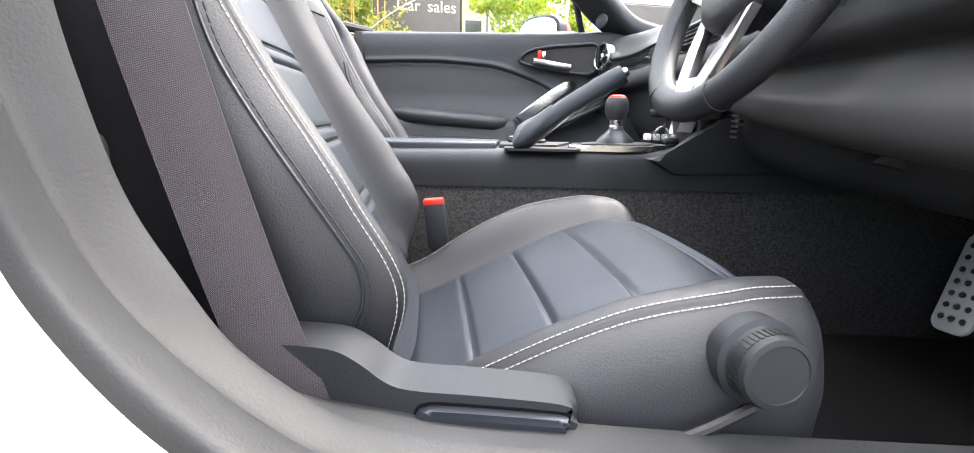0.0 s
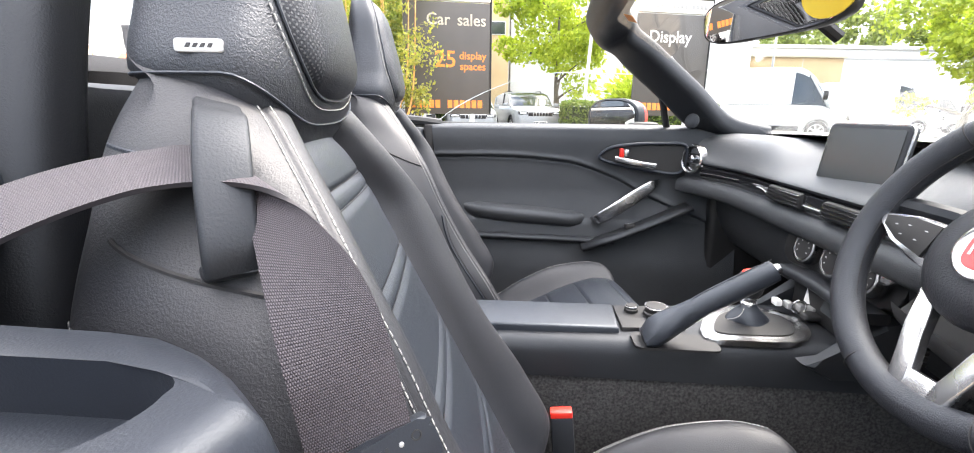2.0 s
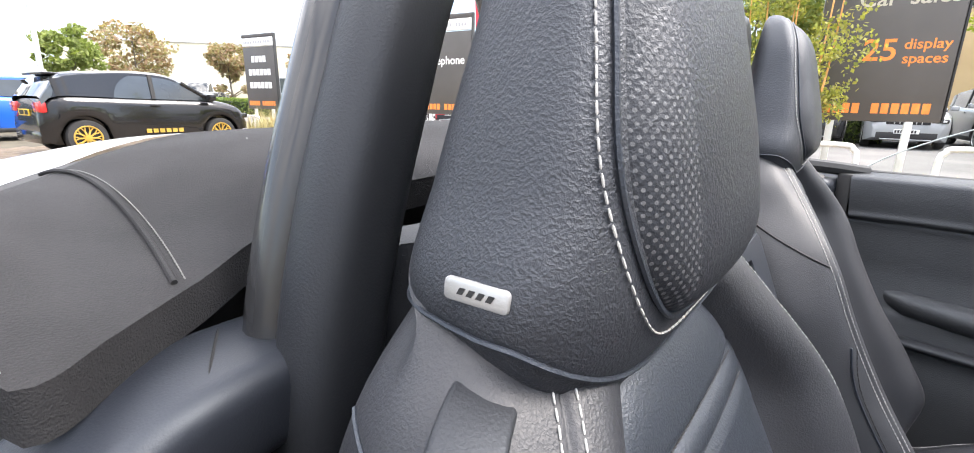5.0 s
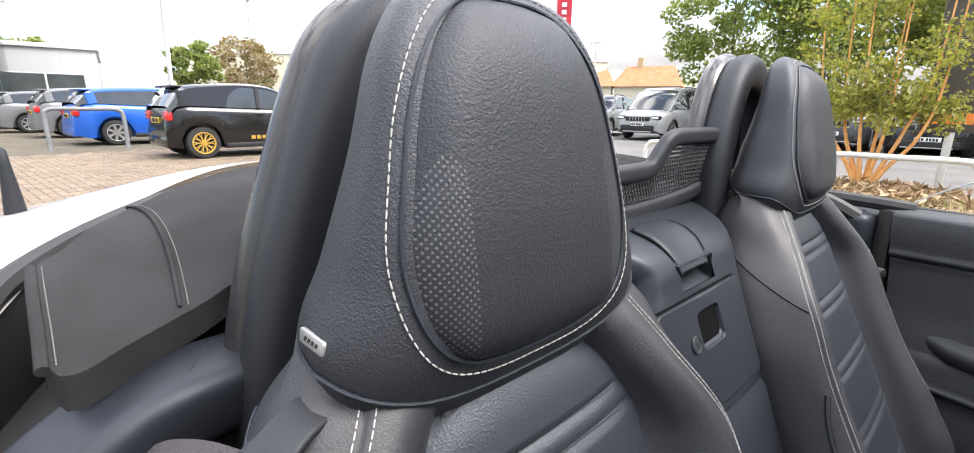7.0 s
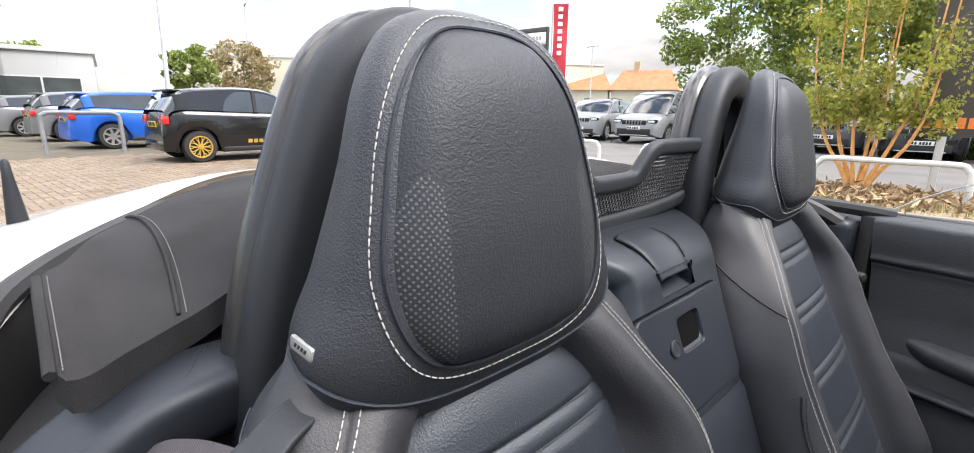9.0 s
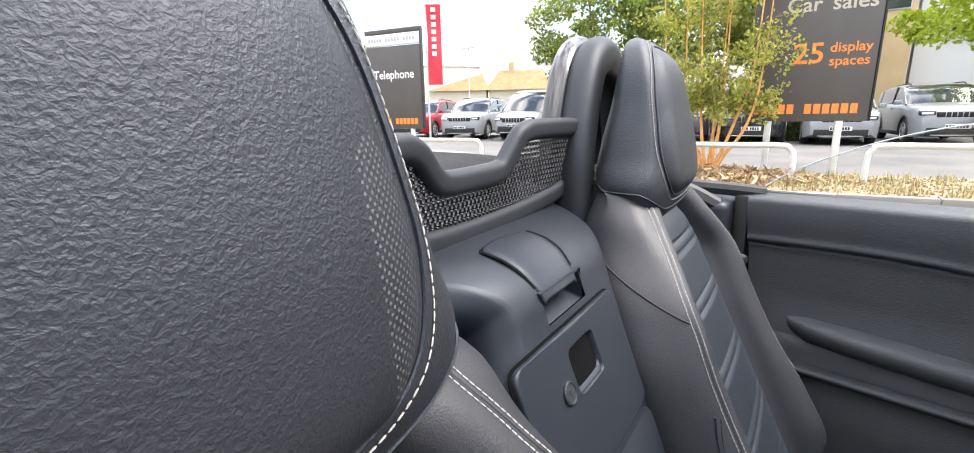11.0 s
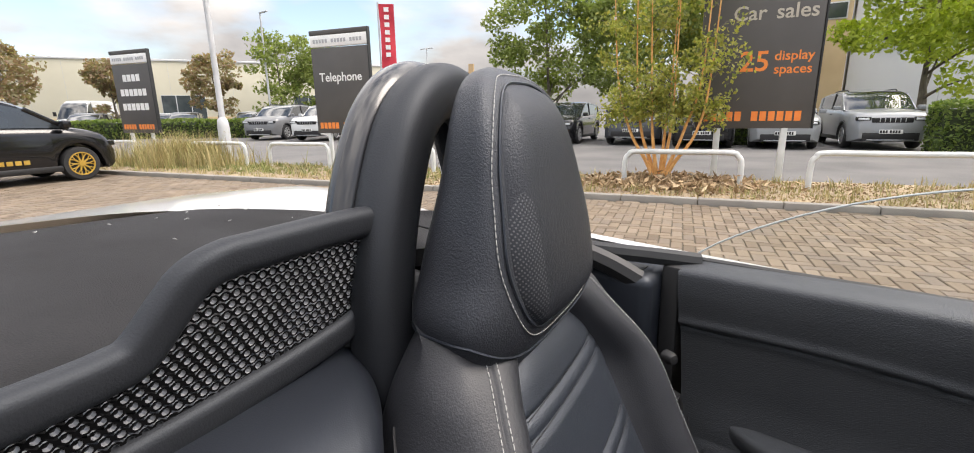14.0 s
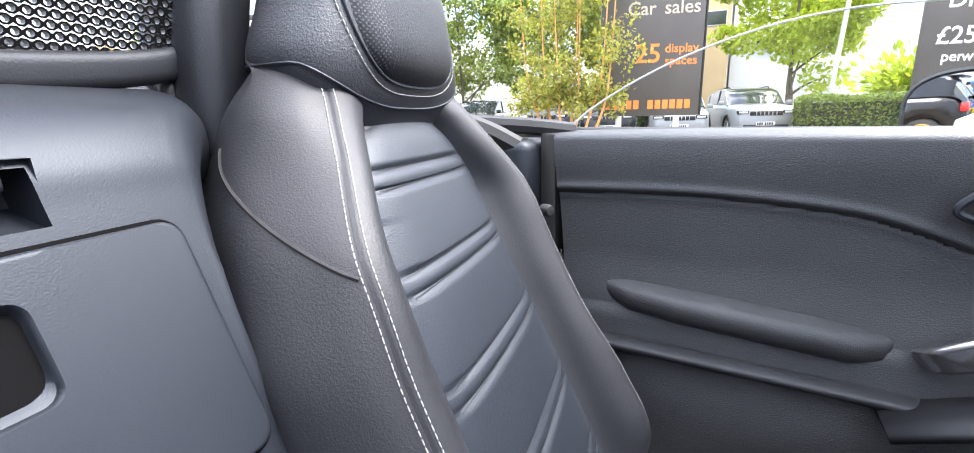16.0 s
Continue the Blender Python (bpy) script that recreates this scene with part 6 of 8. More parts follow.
part("lever_collar", turned([(0.0125, 0.632), (0.0128, 0.640), (0.010, 0.643), (0.0125, 0.647), (0.012, 0.655)], pose(0.279, -0.012, DROP), 24), SILVER, gear, "chrome collar")
part("knob_body", turned([(0.014, 0.652), (0.019, 0.660), (0.0215, 0.672), (0.0212, 0.684), (0.018, 0.692), (0.014, 0.694)], pose(0.279, -0.012, DROP), 28), HIDE, gear, "black leather gear knob")
part("knob_cap", turned([(0.0165, 0.6915), (0.0155, 0.6955), (0.010, 0.698), (0.001, 0.6985)], pose(0.279, -0.012, DROP), 24), RED, gear, "red gear pattern cap")
brake = thing("handbrake", "black leather handbrake lever with chrome button on the console", "handbrake")
hb = flow([(0.13, -0.103, 0.606), (0.165, -0.103, 0.636), (0.205, -0.103, 0.662), (0.245, -0.104, 0.687), (0.265, -0.104, 0.699)], 6)
part("grip", sweep(hb, pill(0.029, 0.032, 0.0135, 4), scale=lambda t: 0.98 + 0.12 * math.sin(t * 3)), HIDE_FINE, brake, "stitched leather grip")
part("grip_stitching", stitch([p + Vector((-0.006, 0, 0.0175)) for p in hb], pitch=0.005, length=0.0034, r=0.0007), THREAD_DARK, brake)
part("release_button", turned([(0.0085, 0), (0.0085, 0.008), (0.007, 0.011), (0.001, 0.0115)], facing((0.263, -0.104, 0.698), (0.84, 0, 0.52)), 20), SILVER, brake, "chrome release button")
boot = []
for t, w, h in ((0.0, 0.026, 0.008), (0.2, 0.027, 0.020), (0.4, 0.023, 0.021), (0.6, 0.0205, 0.0195), (0.8, 0.0175, 0.019), (1.0, 0.016, 0.0175)):
    c = Vector((0.085 + 0.07 * t, -0.103, 0.580 + 0.05 * t))
    boot.append([c + Vector((-0.35 * h * math.sin(a), w * (1 + 0.10 * math.sin(5 * a + 9 * t) + 0.05 * math.sin(11 * a - 14 * t)) * math.cos(a), h * (1 + 0.1 * math.cos(4 * a + 5 * t)) * math.sin(a))) for a in np.linspace(0, 2 * math.pi, 26, endpoint=False)])
part("gaiter", skin(boot), HIDE_FINE, brake, "loose creased leather gaiter")
part("brake_slot", slab(pill(0.13, 0.055, 0.012, 3), 0.004, pose(0.135, -0.098, 0.5705)), PLASTIC_DEEP, brake, "dark slot frame")
for s in (-1, 1):
    y = -0.104 if s < 0 else 0.105
    wing = [(0.315, 0.560), (0.345, 0.566), (0.42, 0.628), (0.47, 0.64), (0.56, 0.61), (0.56, 0.54), (0.36, 0.535)]
    part("console_wing", slab([(a, b) for a, b in (wing[::-1])], 0.024, Matrix.Translation((0, y, 0)) @ Matrix.Rotation(radians(90), 4, "X"), 0.006), PLASTIC, con, "black console wing")
part("console_hood", sweep([(0.40, y, 0.640 + 0.004 * math.cos(y * 20)) for y in np.linspace(-0.125, 0.105, 10)], pill(0.05, 0.018, 0.007, 3)), PLASTIC, con)
part("cubby", block(0.40, 0.50, -0.10, 0.08, 0.575, 0.632, 0.004), PLASTIC_DEEP, con)
part("cubby_display", slab(pill(0.075, 0.020, 0.004, 3), 0.002, facing((0.397, -0.055, 0.613), (-1, 0, 0.3))), SCREEN, con)
for k in range(4):
    part("drive_button", block(0.352 + 0.014 * k, 0.364 + 0.014 * k, 0.040 - 0.012 * k, 0.060 - 0.012 * k, 0.584, 0.597, 0.003), BADGE if k else WHITE, con, "small grey switch")
keys = thing("key_fob", "black car key with a white paper tag", "key")
part("fob", block(0.375, 0.43, -0.015, 0.012, 0.580, 0.592, 0.005, 3), PLASTIC_DEEP, keys)
part("key_ring", tube([(0.372 + 0.012 * math.cos(a), 0.004, 0.600 + 0.012 * math.sin(a)) for a in np.linspace(0, 2 * math.pi, 20, endpoint=False)], 0.0012, 6, True, up=(0, 1, 0)), SILVER, keys)
part("paper_tag", slab(pill(0.024, 0.030, 0.004, 3), 0.001, facing((0.405, 0.026, 0.612), (-0.75, -0.6, 0.3))), WHITE, keys, "white paper tag")

# ---- seat belt of the driver's side ----
belt = thing("seat_belt", "dark grey woven seat belt hanging from its shoulder guide", "seat belt")
upper = flow([(-0.415, -0.668, 0.805), (-0.398, -0.655, 0.835), (-0.372, -0.640, 0.858), (-0.345, -0.626, 0.875), (-0.308, -0.606, 0.891), (-0.268, -0.588, 0.899), (-0.238, -0.588, 0.893), (-0.210, -0.605, 0.868), (-0.188, -0.622, 0.825), (-0.174, -0.630, 0.775), (-0.149, -0.640, 0.69), (-0.121, -0.650, 0.60), (-0.090, -0.661, 0.51), (-0.060, -0.668, 0.43), (-0.042, -0.668, 0.36)], 8)


def belt_across(t):
    keys = ((0.0, (0.80, -0.38, 0.42)), (0.10, (0.83, -0.42, 0.30)), (0.17, (0.60, -0.68, -0.30)), (0.22, (0.42, -0.76, -0.50)), (0.32, (0.46, -0.84, -0.30)), (0.38, (0.62, -0.72, -0.30)), (0.48, (0.82, -0.20, -0.20)), (0.59, (0.86, 0.40, 0.25)), (1.0, (0.92, 0.10, 0.30)))
    for (t0, a), (t1, c) in zip(keys, keys[1:]):
        if t <= t1:
            return Vector(a).normalized().lerp(Vector(c).normalized(), (t - t0) / (t1 - t0))
    return Vector(keys[-1][1])


part("webbing", ribbon(upper, 0.047, belt_across), BELT, belt, "ribbed dark woven webbing")
tm = facing((-0.1695, -0.635, 0.7675), (0.575, -0.73, 0.327), (-0.489, -0.0035, 0.852)) @ pose(0, 0, 0, 0, 0, -12) @ Matrix.Scale(0.88, 4)
hoop = [(-0.038, 0.004), (-0.036, 0.012), (-0.030, 0.0155), (0.030, 0.0155), (0.036, 0.012), (0.038, 0.004), (0.037, -0.010), (0.031, -0.016), (0.024, -0.015), (0.0255, -0.008), (0.022, -0.0005), (-0.022, -0.0005), (-0.0255, -0.008), (-0.024, -0.015), (-0.031, -0.016), (-0.037, -0.010)]
tongue = part("tongue", slab([(p.x, p.y) for p in flow([(a, b, 0) for a, b in hoop], 3, True)][::-1], 0.0085, tm @ pose(0, 0, -0.002), 0.0022, 3), PLASTIC_GREY, belt, "grey plastic belt tongue")
for x in (-0.019, 0.018):
    part("rivet", turned([(0.0014, 0.0062), (0.0014, 0.0070), (0.0004, 0.0073)], tm @ pose(x, 0.008, 0), 12), BADGE, tongue, "small bright rivet")
for x in (-0.028, 0.027):
    part("tongue_dimple", turned([(0.0030, 0.0062), (0.0030, 0.0068), (0.0022, 0.0069), (0.0020, 0.0064), (0.0003, 0.0064)], tm @ pose(x, 0.008, 0), 14), PLASTIC_DEEP, tongue)
bm = bmesh.new()
for k in range(7):
    block(-0.0125 + 0.0036 * k, -0.0103 + 0.0036 * k, 0.0055, 0.0105, 0.0064, 0.0068, bm=bm, m=tm)
part("tongue_marks", bm, PLASTIC, tongue)
part("belt_stop", turned([(0.0074, 0), (0.0074, 0.002), (0.006, 0.0035), (0.003, 0.0035), (0.0028, 0.0025), (0.001, 0.0025)], facing((-0.1665, -0.6375, 0.7575), (0.3, -0.93, 0.15)), 24), PLASTIC, belt, "round black belt stop button")
buck = thing("belt_buckle", "black seat belt buckle with a red release button", "belt buckle")
bmx = pose(-0.040, -0.178, 0.455, 0, -6, 0)
part("buckle_body", block(-0.017, 0.017, -0.010, 0.010, -0.045, 0.032, 0.004, 2, m=bmx), PLASTIC, buck)
part("buckle_button", block(-0.0165, 0.0165, -0.009, 0.009, 0.028, 0.040, 0.003, 2, m=bmx), RED, buck, "red release button")
part("buckle_stalk", block(-0.012, 0.012, -0.004, 0.004, -0.16, -0.04, 0.002, 1, m=bmx), PLASTIC_DEEP, buck)

# ---- pedal, floor details ----
ped = thing("accelerator_pedal", "drilled silver accelerator pedal", "pedal")
pm = facing((0.80, -0.215, 0.385), (-1, -0.05, 0.35), (0.1, 0.12, 1))
part("pedal_plate", slab(pill(0.062, 0.165, 0.018, 4), 0.006, pm, 0.002), BRUSHED, ped, "brushed metal plate")
bm = bmesh.new()
for r in range(7):
    for c in range(3):
        turned([(0.0045, 0.0062), (0.0045, 0.0068), (0.0005, 0.0068)], pm @ pose(-0.017 + 0.017 * c, -0.06 + 0.02 * r, 0), 12, bm=bm)
part("pedal_studs", bm, RUBBER, ped, "black rubber studs")
part("pedal_arm", block(0.80, 0.98, -0.225, -0.205, 0.36, 0.40, 0.006), PLASTIC_DEEP, ped)
floor_clip = thing("mat_hook", "small black mat fixing hook on the carpet", "hook")
part("hook_base", turned([(0.014, 0), (0.014, 0.004), (0.006, 0.008), (0.006, 0.018), (0.011, 0.020), (0.001, 0.024)], pose(0.442, -0.354, 0.19), 18), PLASTIC_DEEP, floor_clip)

# ---- outdoors: the road runs at TH to the car ----
TH = radians(16.4)


def road_at(s, n, z=0.0):
    """A place s metres along the kerb and n metres beyond it."""
    return Vector((s * math.cos(TH) - n * math.sin(TH), 6.65 + s * math.sin(TH) + n * math.cos(TH), z))


ROAD = Matrix.Translation((0, 6.65, 0)) @ Matrix.Rotation(TH, 4, "Z")
ASPHALT = surface("asphalt", (0.085, 0.083, 0.082), (0.135, 0.130, 0.126), 0.88, 0.7, 60, 0.5, 0.004)
SOIL = surface("dry_soil", (0.20, 0.15, 0.10), (0.34, 0.27, 0.17), 0.95, 1.6, 45, 0.8, 0.02)
CONCRETE = surface("kerb_stone", (0.17, 0.155, 0.14), (0.24, 0.225, 0.20), 0.9, 2, 80, 0.4, 0.003)
JOINT = surface("sand_joint", (0.060, 0.052, 0.036), (0.10, 0.085, 0.058), 0.95, 2, 90, 0.5, 0.003)
PAVE_COLS = [(0.118, 0.088, 0.060), (0.158, 0.122, 0.086), (0.190, 0.148, 0.104), (0.150, 0.121, 0.094), (0.215, 0.172, 0.126)]
PAVER = varied("paving_block", PAVE_COLS, 0.85, 70, 0.5, 0.003)
PAVER_ALL = varied("paving_blocks", PAVE_COLS, 0.85, 70, 0.5, 0.003, per="island")
BLADE = varied("dry_grass", [(0.30, 0.24, 0.10), (0.42, 0.34, 0.16), (0.24, 0.25, 0.08), (0.50, 0.42, 0.22)], 0.8, 40, 0.1, 0.001, per="island")
GREEN = varied("green_grass", [(0.12, 0.17, 0.04), (0.2, 0.24, 0.07), (0.3, 0.29, 0.11)], 0.8, 40, 0.1, 0.001, per="island")
MULCH = varied("leaf_litter", [(0.30, 0.20, 0.11), (0.42, 0.31, 0.18), (0.24, 0.15, 0.08), (0.5, 0.4, 0.26)], 0.9, 60, 0.2, 0.002, per="island")
POLE = surface("pole_paint", (0.40, 0.41, 0.42), (0.48, 0.49, 0.50), 0.45, 3, 100, 0.1)
RAIL = surface("rail_paint", (0.52, 0.54, 0.53), (0.62, 0.63, 0.62), 0.45, 6, 120, 0.15)
BOARD = surface("sign_board", (0.062, 0.058, 0.055), (0.078, 0.073, 0.069), 0.55, 1.5, 150, 0.05)
ORANGE = surface("orange_letters", (0.75, 0.20, 0.03), (0.8, 0.25, 0.05), 0.5, 10, 200, 0.0)
CREAM = surface("cream_cladding", (0.50, 0.47, 0.36), (0.57, 0.54, 0.42), 0.7, 0.2, 6, 0.1, 0.01)
CLAD = surface("white_cladding", (0.56, 0.57, 0.57), (0.64, 0.65, 0.65), 0.55, 0.2, 4, 0.08, 0.01)
CLAD_GREY = surface("grey_cladding", (0.34, 0.35, 0.355), (0.40, 0.41, 0.415), 0.55, 0.2, 4, 0.08, 0.01)
TAN = surface("tan_render", (0.42, 0.31, 0.17), (0.50, 0.38, 0.22), 0.8, 0.5, 8, 0.1, 0.01)
TILE = surface("clay_tiles", (0.36, 0.13, 0.06), (0.46, 0.19, 0.09), 0.85, 1.2, 9, 0.4, 0.05)
DARKGLASS = surface("dark_window", (0.03, 0.04, 0.045), (0.06, 0.075, 0.08), 0.06, 0.8, 10, 0.0, coat=0.5, rvar=0.02)

ground = part("ground", slab([(-1500, -1500), (1500, -1500), (1500, 1500), (-1500, 1500)], 0.05, pose(0, 0, -0.062)), ASPHALT)
tagged(ground, "grey worn asphalt reaching to the distance", "ground", kind="structure")
bed = part("paving_bed", slab([(-45, -40), (30, -40), (30, -0.13), (-45, -0.13)], 0.05, ROAD @ pose(0, 0, -0.060)), JOINT)
tagged(bed, "sandy joints under brown block paving", "pavement", kind="structure")
verge = part("verge", slab([(-60, 0.0), (40, 0.0), (40, 2.05), (-60, 2.05)], 0.10, ROAD @ pose(0, 0, -0.045), 0.02), SOIL)
tagged(verge, "dry sandy verge with thin grass beside the road", "verge", kind="structure")
kerb = tagged(new("kerb"), "weathered grey kerb along the paving", "kerb", kind="structure")
kerb_mesh = None
for k in range(-48, 40):
    if kerb_mesh is None:
        ob = part("kerb_stone", block(0.004, 0.911, -0.125, -0.002, -0.06, 0.075, 0.014, 2), CONCRETE, kerb)
        kerb_mesh = ob.data
    else:
        ob = new("kerb_stone", kerb_mesh)
        ob.parent = kerb
    ob.matrix_world = ROAD @ pose(k * 0.915, 0, 0)
far_kerb = part("far_kerb", block(-60, 40, 2.05, 2.17, -0.04, 0.035, 0.01), CONCRETE)
far_kerb.matrix_world = ROAD
tagged(far_kerb, "low grey edging between verge and road", "kerb", kind="structure")

# ---- sign boards ----
def build_sign(s, n, words, label, k=1.0):
    """A double board on two white posts, parallel to the road. words: (text, size, x, z, ink)."""
    sg = thing("sign_board", label, "sign", "roadside sign boards", m=ROAD @ pose(s, n, 0.05) @ Matrix.Scale(k, 4))
    for x in (-0.45, 0.45):
        part("post", block(x - 0.045, x + 0.045, -0.036, 0.036, -0.1, 1.0, 0.008), RAIL, sg, "white square post")
    part("board", block(-0.78, 0.78, -0.045, 0.045, 0.80, 2.72, 0.02), BOARD, sg, "dark grey panel")
    part("header", block(-0.78, 0.78, -0.049, 0.049, 2.74, 2.99, 0.01), WHITE, sg, "white header strip")
    part("cap", block(-0.79, 0.79, -0.055, 0.055, 2.995, 3.10, 0.015), BOARD, sg)
    part("edge_trim", block(0.782, 0.808, -0.051, 0.051, 0.80, 3.10, 0.006), RUBBER, sg)
    for k in range(16):
        if k != 5 and k != 11:
            part("print_bar", block(-0.69 + 0.085 * k, -0.63 + 0.085 * k, -0.053, -0.0495, 2.82, 2.90), BADGE, sg)
    for k in range(12):
        if k != 5:
            part("number_bar", block(-0.68 + 0.112 * k, -0.595 + 0.112 * k, -0.050, -0.0445, 0.91, 1.05), ORANGE, sg)
    for text, size, x, z, ink in words:
        if text == "#":
            for i in range(int(size)):
                part("word_bar", block(x + 0.19 * i, x + 0.15 + 0.19 * i, -0.050, -0.0445, z, z + 0.19), ink, sg)
        else:
            for i, line in enumerate(text.split("\n")):
                for j, piece in enumerate(line.split(" ")):
                    at = x if " " not in line else x + size * (-1.05 if j == 0 and len(line) > 8 else -0.85 if j == 0 else 1.10 if len(line) > 8 else 0.8)
                    lettering("word", piece, size, Matrix.Translation((at, -0.047, z - i * size)) @ Matrix.Rotation(radians(90), 4, "X"), ink, sg, depth=0.002)
    return sg


FADED = surface("faded_letters", (0.40, 0.37, 0.31), (0.48, 0.44, 0.37), 0.6, 4, 100, 0.0)
build_sign(-1.11, 1.95, [("Car sales", 0.28, 0.13, 2.34, FADED), ("25", 0.40, -0.04, 1.63, ORANGE), ("display\nspaces", 0.185, 0.46, 1.77, ORANGE)], "dark grey sign board offering car sales behind a birch")
build_sign(3.35, 1.95, [("Display", 0.31, -0.08, 2.20, WHITE), ("£250", 0.33, -0.28, 1.72, WHITE), ("per week", 0.20, -0.20, 1.48, WHITE)], "dark grey sign board offering display space by the week")
build_sign(-8.6, 1.95, [("Telephone", 0.275, 0.0, 1.98, WHITE)], "dark grey telephone sign board on white posts", 0.89)
build_sign(-15.0, 1.95, [("#", 4, -0.37, 2.25, WHITE), ("#", 6, -0.56, 1.85, WHITE), ("#", 6, -0.56, 1.45, WHITE)], "dark grey company sign board on white posts", 0.88)

# ---- hoop rails ----
def build_rail(s, n, wide, mat=RAIL, label="white tubular hoop rail in the verge", grp="hoop rails"):
    r = thing("hoop_rail", label, "barrier rail", grp, m=ROAD @ pose(s, n, 0.03))
    pts = [(-wide / 2, 0, -0.1), (-wide / 2, 0, 0.36), (-wide / 2 + 0.05, 0, 0.47), (-wide / 2 + 0.16, 0, 0.52), (0, 0, 0.52), (wide / 2 - 0.16, 0, 0.52), (wide / 2 - 0.05, 0, 0.47), (wide / 2, 0, 0.36), (wide / 2, 0, -0.1)]
    part("bent_tube", tube(flow(pts, 6), 0.038, 12, up=(0, 1, 0)), mat, r)
    return r


for s, n, w in ((-2.05, 1.0, 1.55), (0.55, 1.15, 1.95), (-7.3, 1.6, 1.85), (-9.6, 1.6, 1.6), (-11.9, 1.55, 1.7), (-15.6, 1.6, 1.7), (-18.5, 1.6, 1.7), (3.6, 1.15, 1.9), (-4.6, 1.4, 1.7)):
    build_rail(s, n, w)
gr = thing("hoop_rail", "grey steel hoop rail on the block paving", "barrier rail", "hoop rails", m=pose(-14.47, -2.10, 0, 0, 0, 95))
part("bent_tube", tube(flow([(-0.7, 0, -0.05), (-0.7, 0, 0.75), (-0.64, 0, 0.88), (-0.5, 0, 0.92), (0, 0, 0.92), (0.5, 0, 0.92), (0.64, 0, 0.88), (0.7, 0, 0.75), (0.7, 0, -0.05)], 6), 0.045, 12, up=(0, 1, 0)), surface("grey_steel", (0.16, 0.17, 0.18), (0.21, 0.22, 0.23), 0.5, 5, 100, 0.1), gr)

# ---- lamp posts and flag ----
def build_lamp(x, y, h, r, lean=0.0, arm=1, label="tall pale grey street lamp"):
    lp = thing("street_lamp", label, "street lamp", "street lamps", m=pose(x, y, 0, lean * 0.4, lean, 0))
    part("base", turned([(r * 1.9, -0.1), (r * 1.9, 0.9), (r * 1.7, 1.05), (r * 1.0, 1.12)], None, 16), POLE, lp)
    part("pole", turned([(r, 1.0), (r * 0.85, h * 0.6), (r * 0.6, h)], None, 14), POLE, lp)
    for s in ((1, -1) if arm == 2 else (1,)):
        part("lantern", block(0.0 if s > 0 else -0.95, 0.95 if s > 0 else 0.0, -0.08, 0.08, h - 0.02, h + 0.07, 0.03), POLE, lp, "flat lantern head")
    return lp


build_lamp(-11.8, 4.95, 8.5, 0.066, -4.5)
build_lamp(-34.0, 18.0, 8.0, 0.08, arm=1)
build_lamp(-40.0, 40.0, 8.2, 0.08, arm=2)
build_lamp(1.9, 18.3, 9.0, 0.07, 3.0)
build_lamp(-26.0, -0.2, 8.5, 0.10, -3.0)
build_lamp(-45.0, 6.0, 9.0, 0.08)
build_lamp(14.5, 31.0, 7.5, 0.08, arm=2)
flag = thing("flag", "tall red feather flag with white lettering bars", "flag", m=pose(-15.37, 12.67, 0, 0, 0, 48))
part("flag_pole", turned([(0.04, 0), (0.03, 5.25)], None, 10), POLE, flag)
part("banner", skin([[Vector((0.04 + 0.02 * math.sin(z * 2), 0.02 * math.sin(z * 3), z)), Vector((0.50, 0.03 * math.sin(z * 3 + 1), z)), Vector((0.60, 0.05 * math.sin(z * 2), z))] for z in np.linspace(2.2, 5.2, 24)], closed=False), surface("red_cloth", (0.50, 0.03, 0.05), (0.60, 0.05, 0.07), 0.8, 2, 200, 0.1), flag, "red cloth banner")
for k in range(7):
    part("banner_bar", block(0.22, 0.40, -0.055, -0.05, 3.3 + 0.27 * k, 3.46 + 0.27 * k), WHITE, flag)

# ---- vehicles ----
TYRE = surface("tyre", (0.012, 0.012, 0.013), (0.02, 0.02, 0.021), 0.75, 8, 80, 0.2, 0.002)
CARGLASS = surface("car_glass", (0.018, 0.022, 0.024), (0.035, 0.042, 0.045), 0.05, 1.5, 10, 0.0, coat=0.7, rvar=0.02)
LAMP_W = surface("headlamp", (0.55, 0.57, 0.58), (0.7, 0.72, 0.73), 0.12, 8, 60, 0.0, coat=0.8)
LAMP_R = surface("tail_lamp", (0.42, 0.01, 0.012), (0.52, 0.02, 0.02), 0.15, 8, 60, 0.0, coat=0.8)
PLATE_W, PLATE_Y = surface("white_plate", (0.65, 0.65, 0.63), (0.7, 0.7, 0.68), 0.4, 8, 60, 0.0), surface("yellow_plate", (0.62, 0.42, 0.03), (0.68, 0.47, 0.05), 0.4, 8, 60, 0.0)
ALLOY = surface("alloy", (0.45, 0.46, 0.47), (0.55, 0.56, 0.57), 0.3, 8, 60, 0.0, metal=0.8)
GOLD = surface("gold_alloy", (0.62, 0.40, 0.08), (0.72, 0.48, 0.12), 0.32, 8, 60, 0.0, metal=0.7)


def car_paint(name, c):
    return surface(name, tuple(k * 0.92 for k in c), c, 0.32, 1.2, 60, 0.0, coat=0.35, rvar=0.05, metal=0.2)


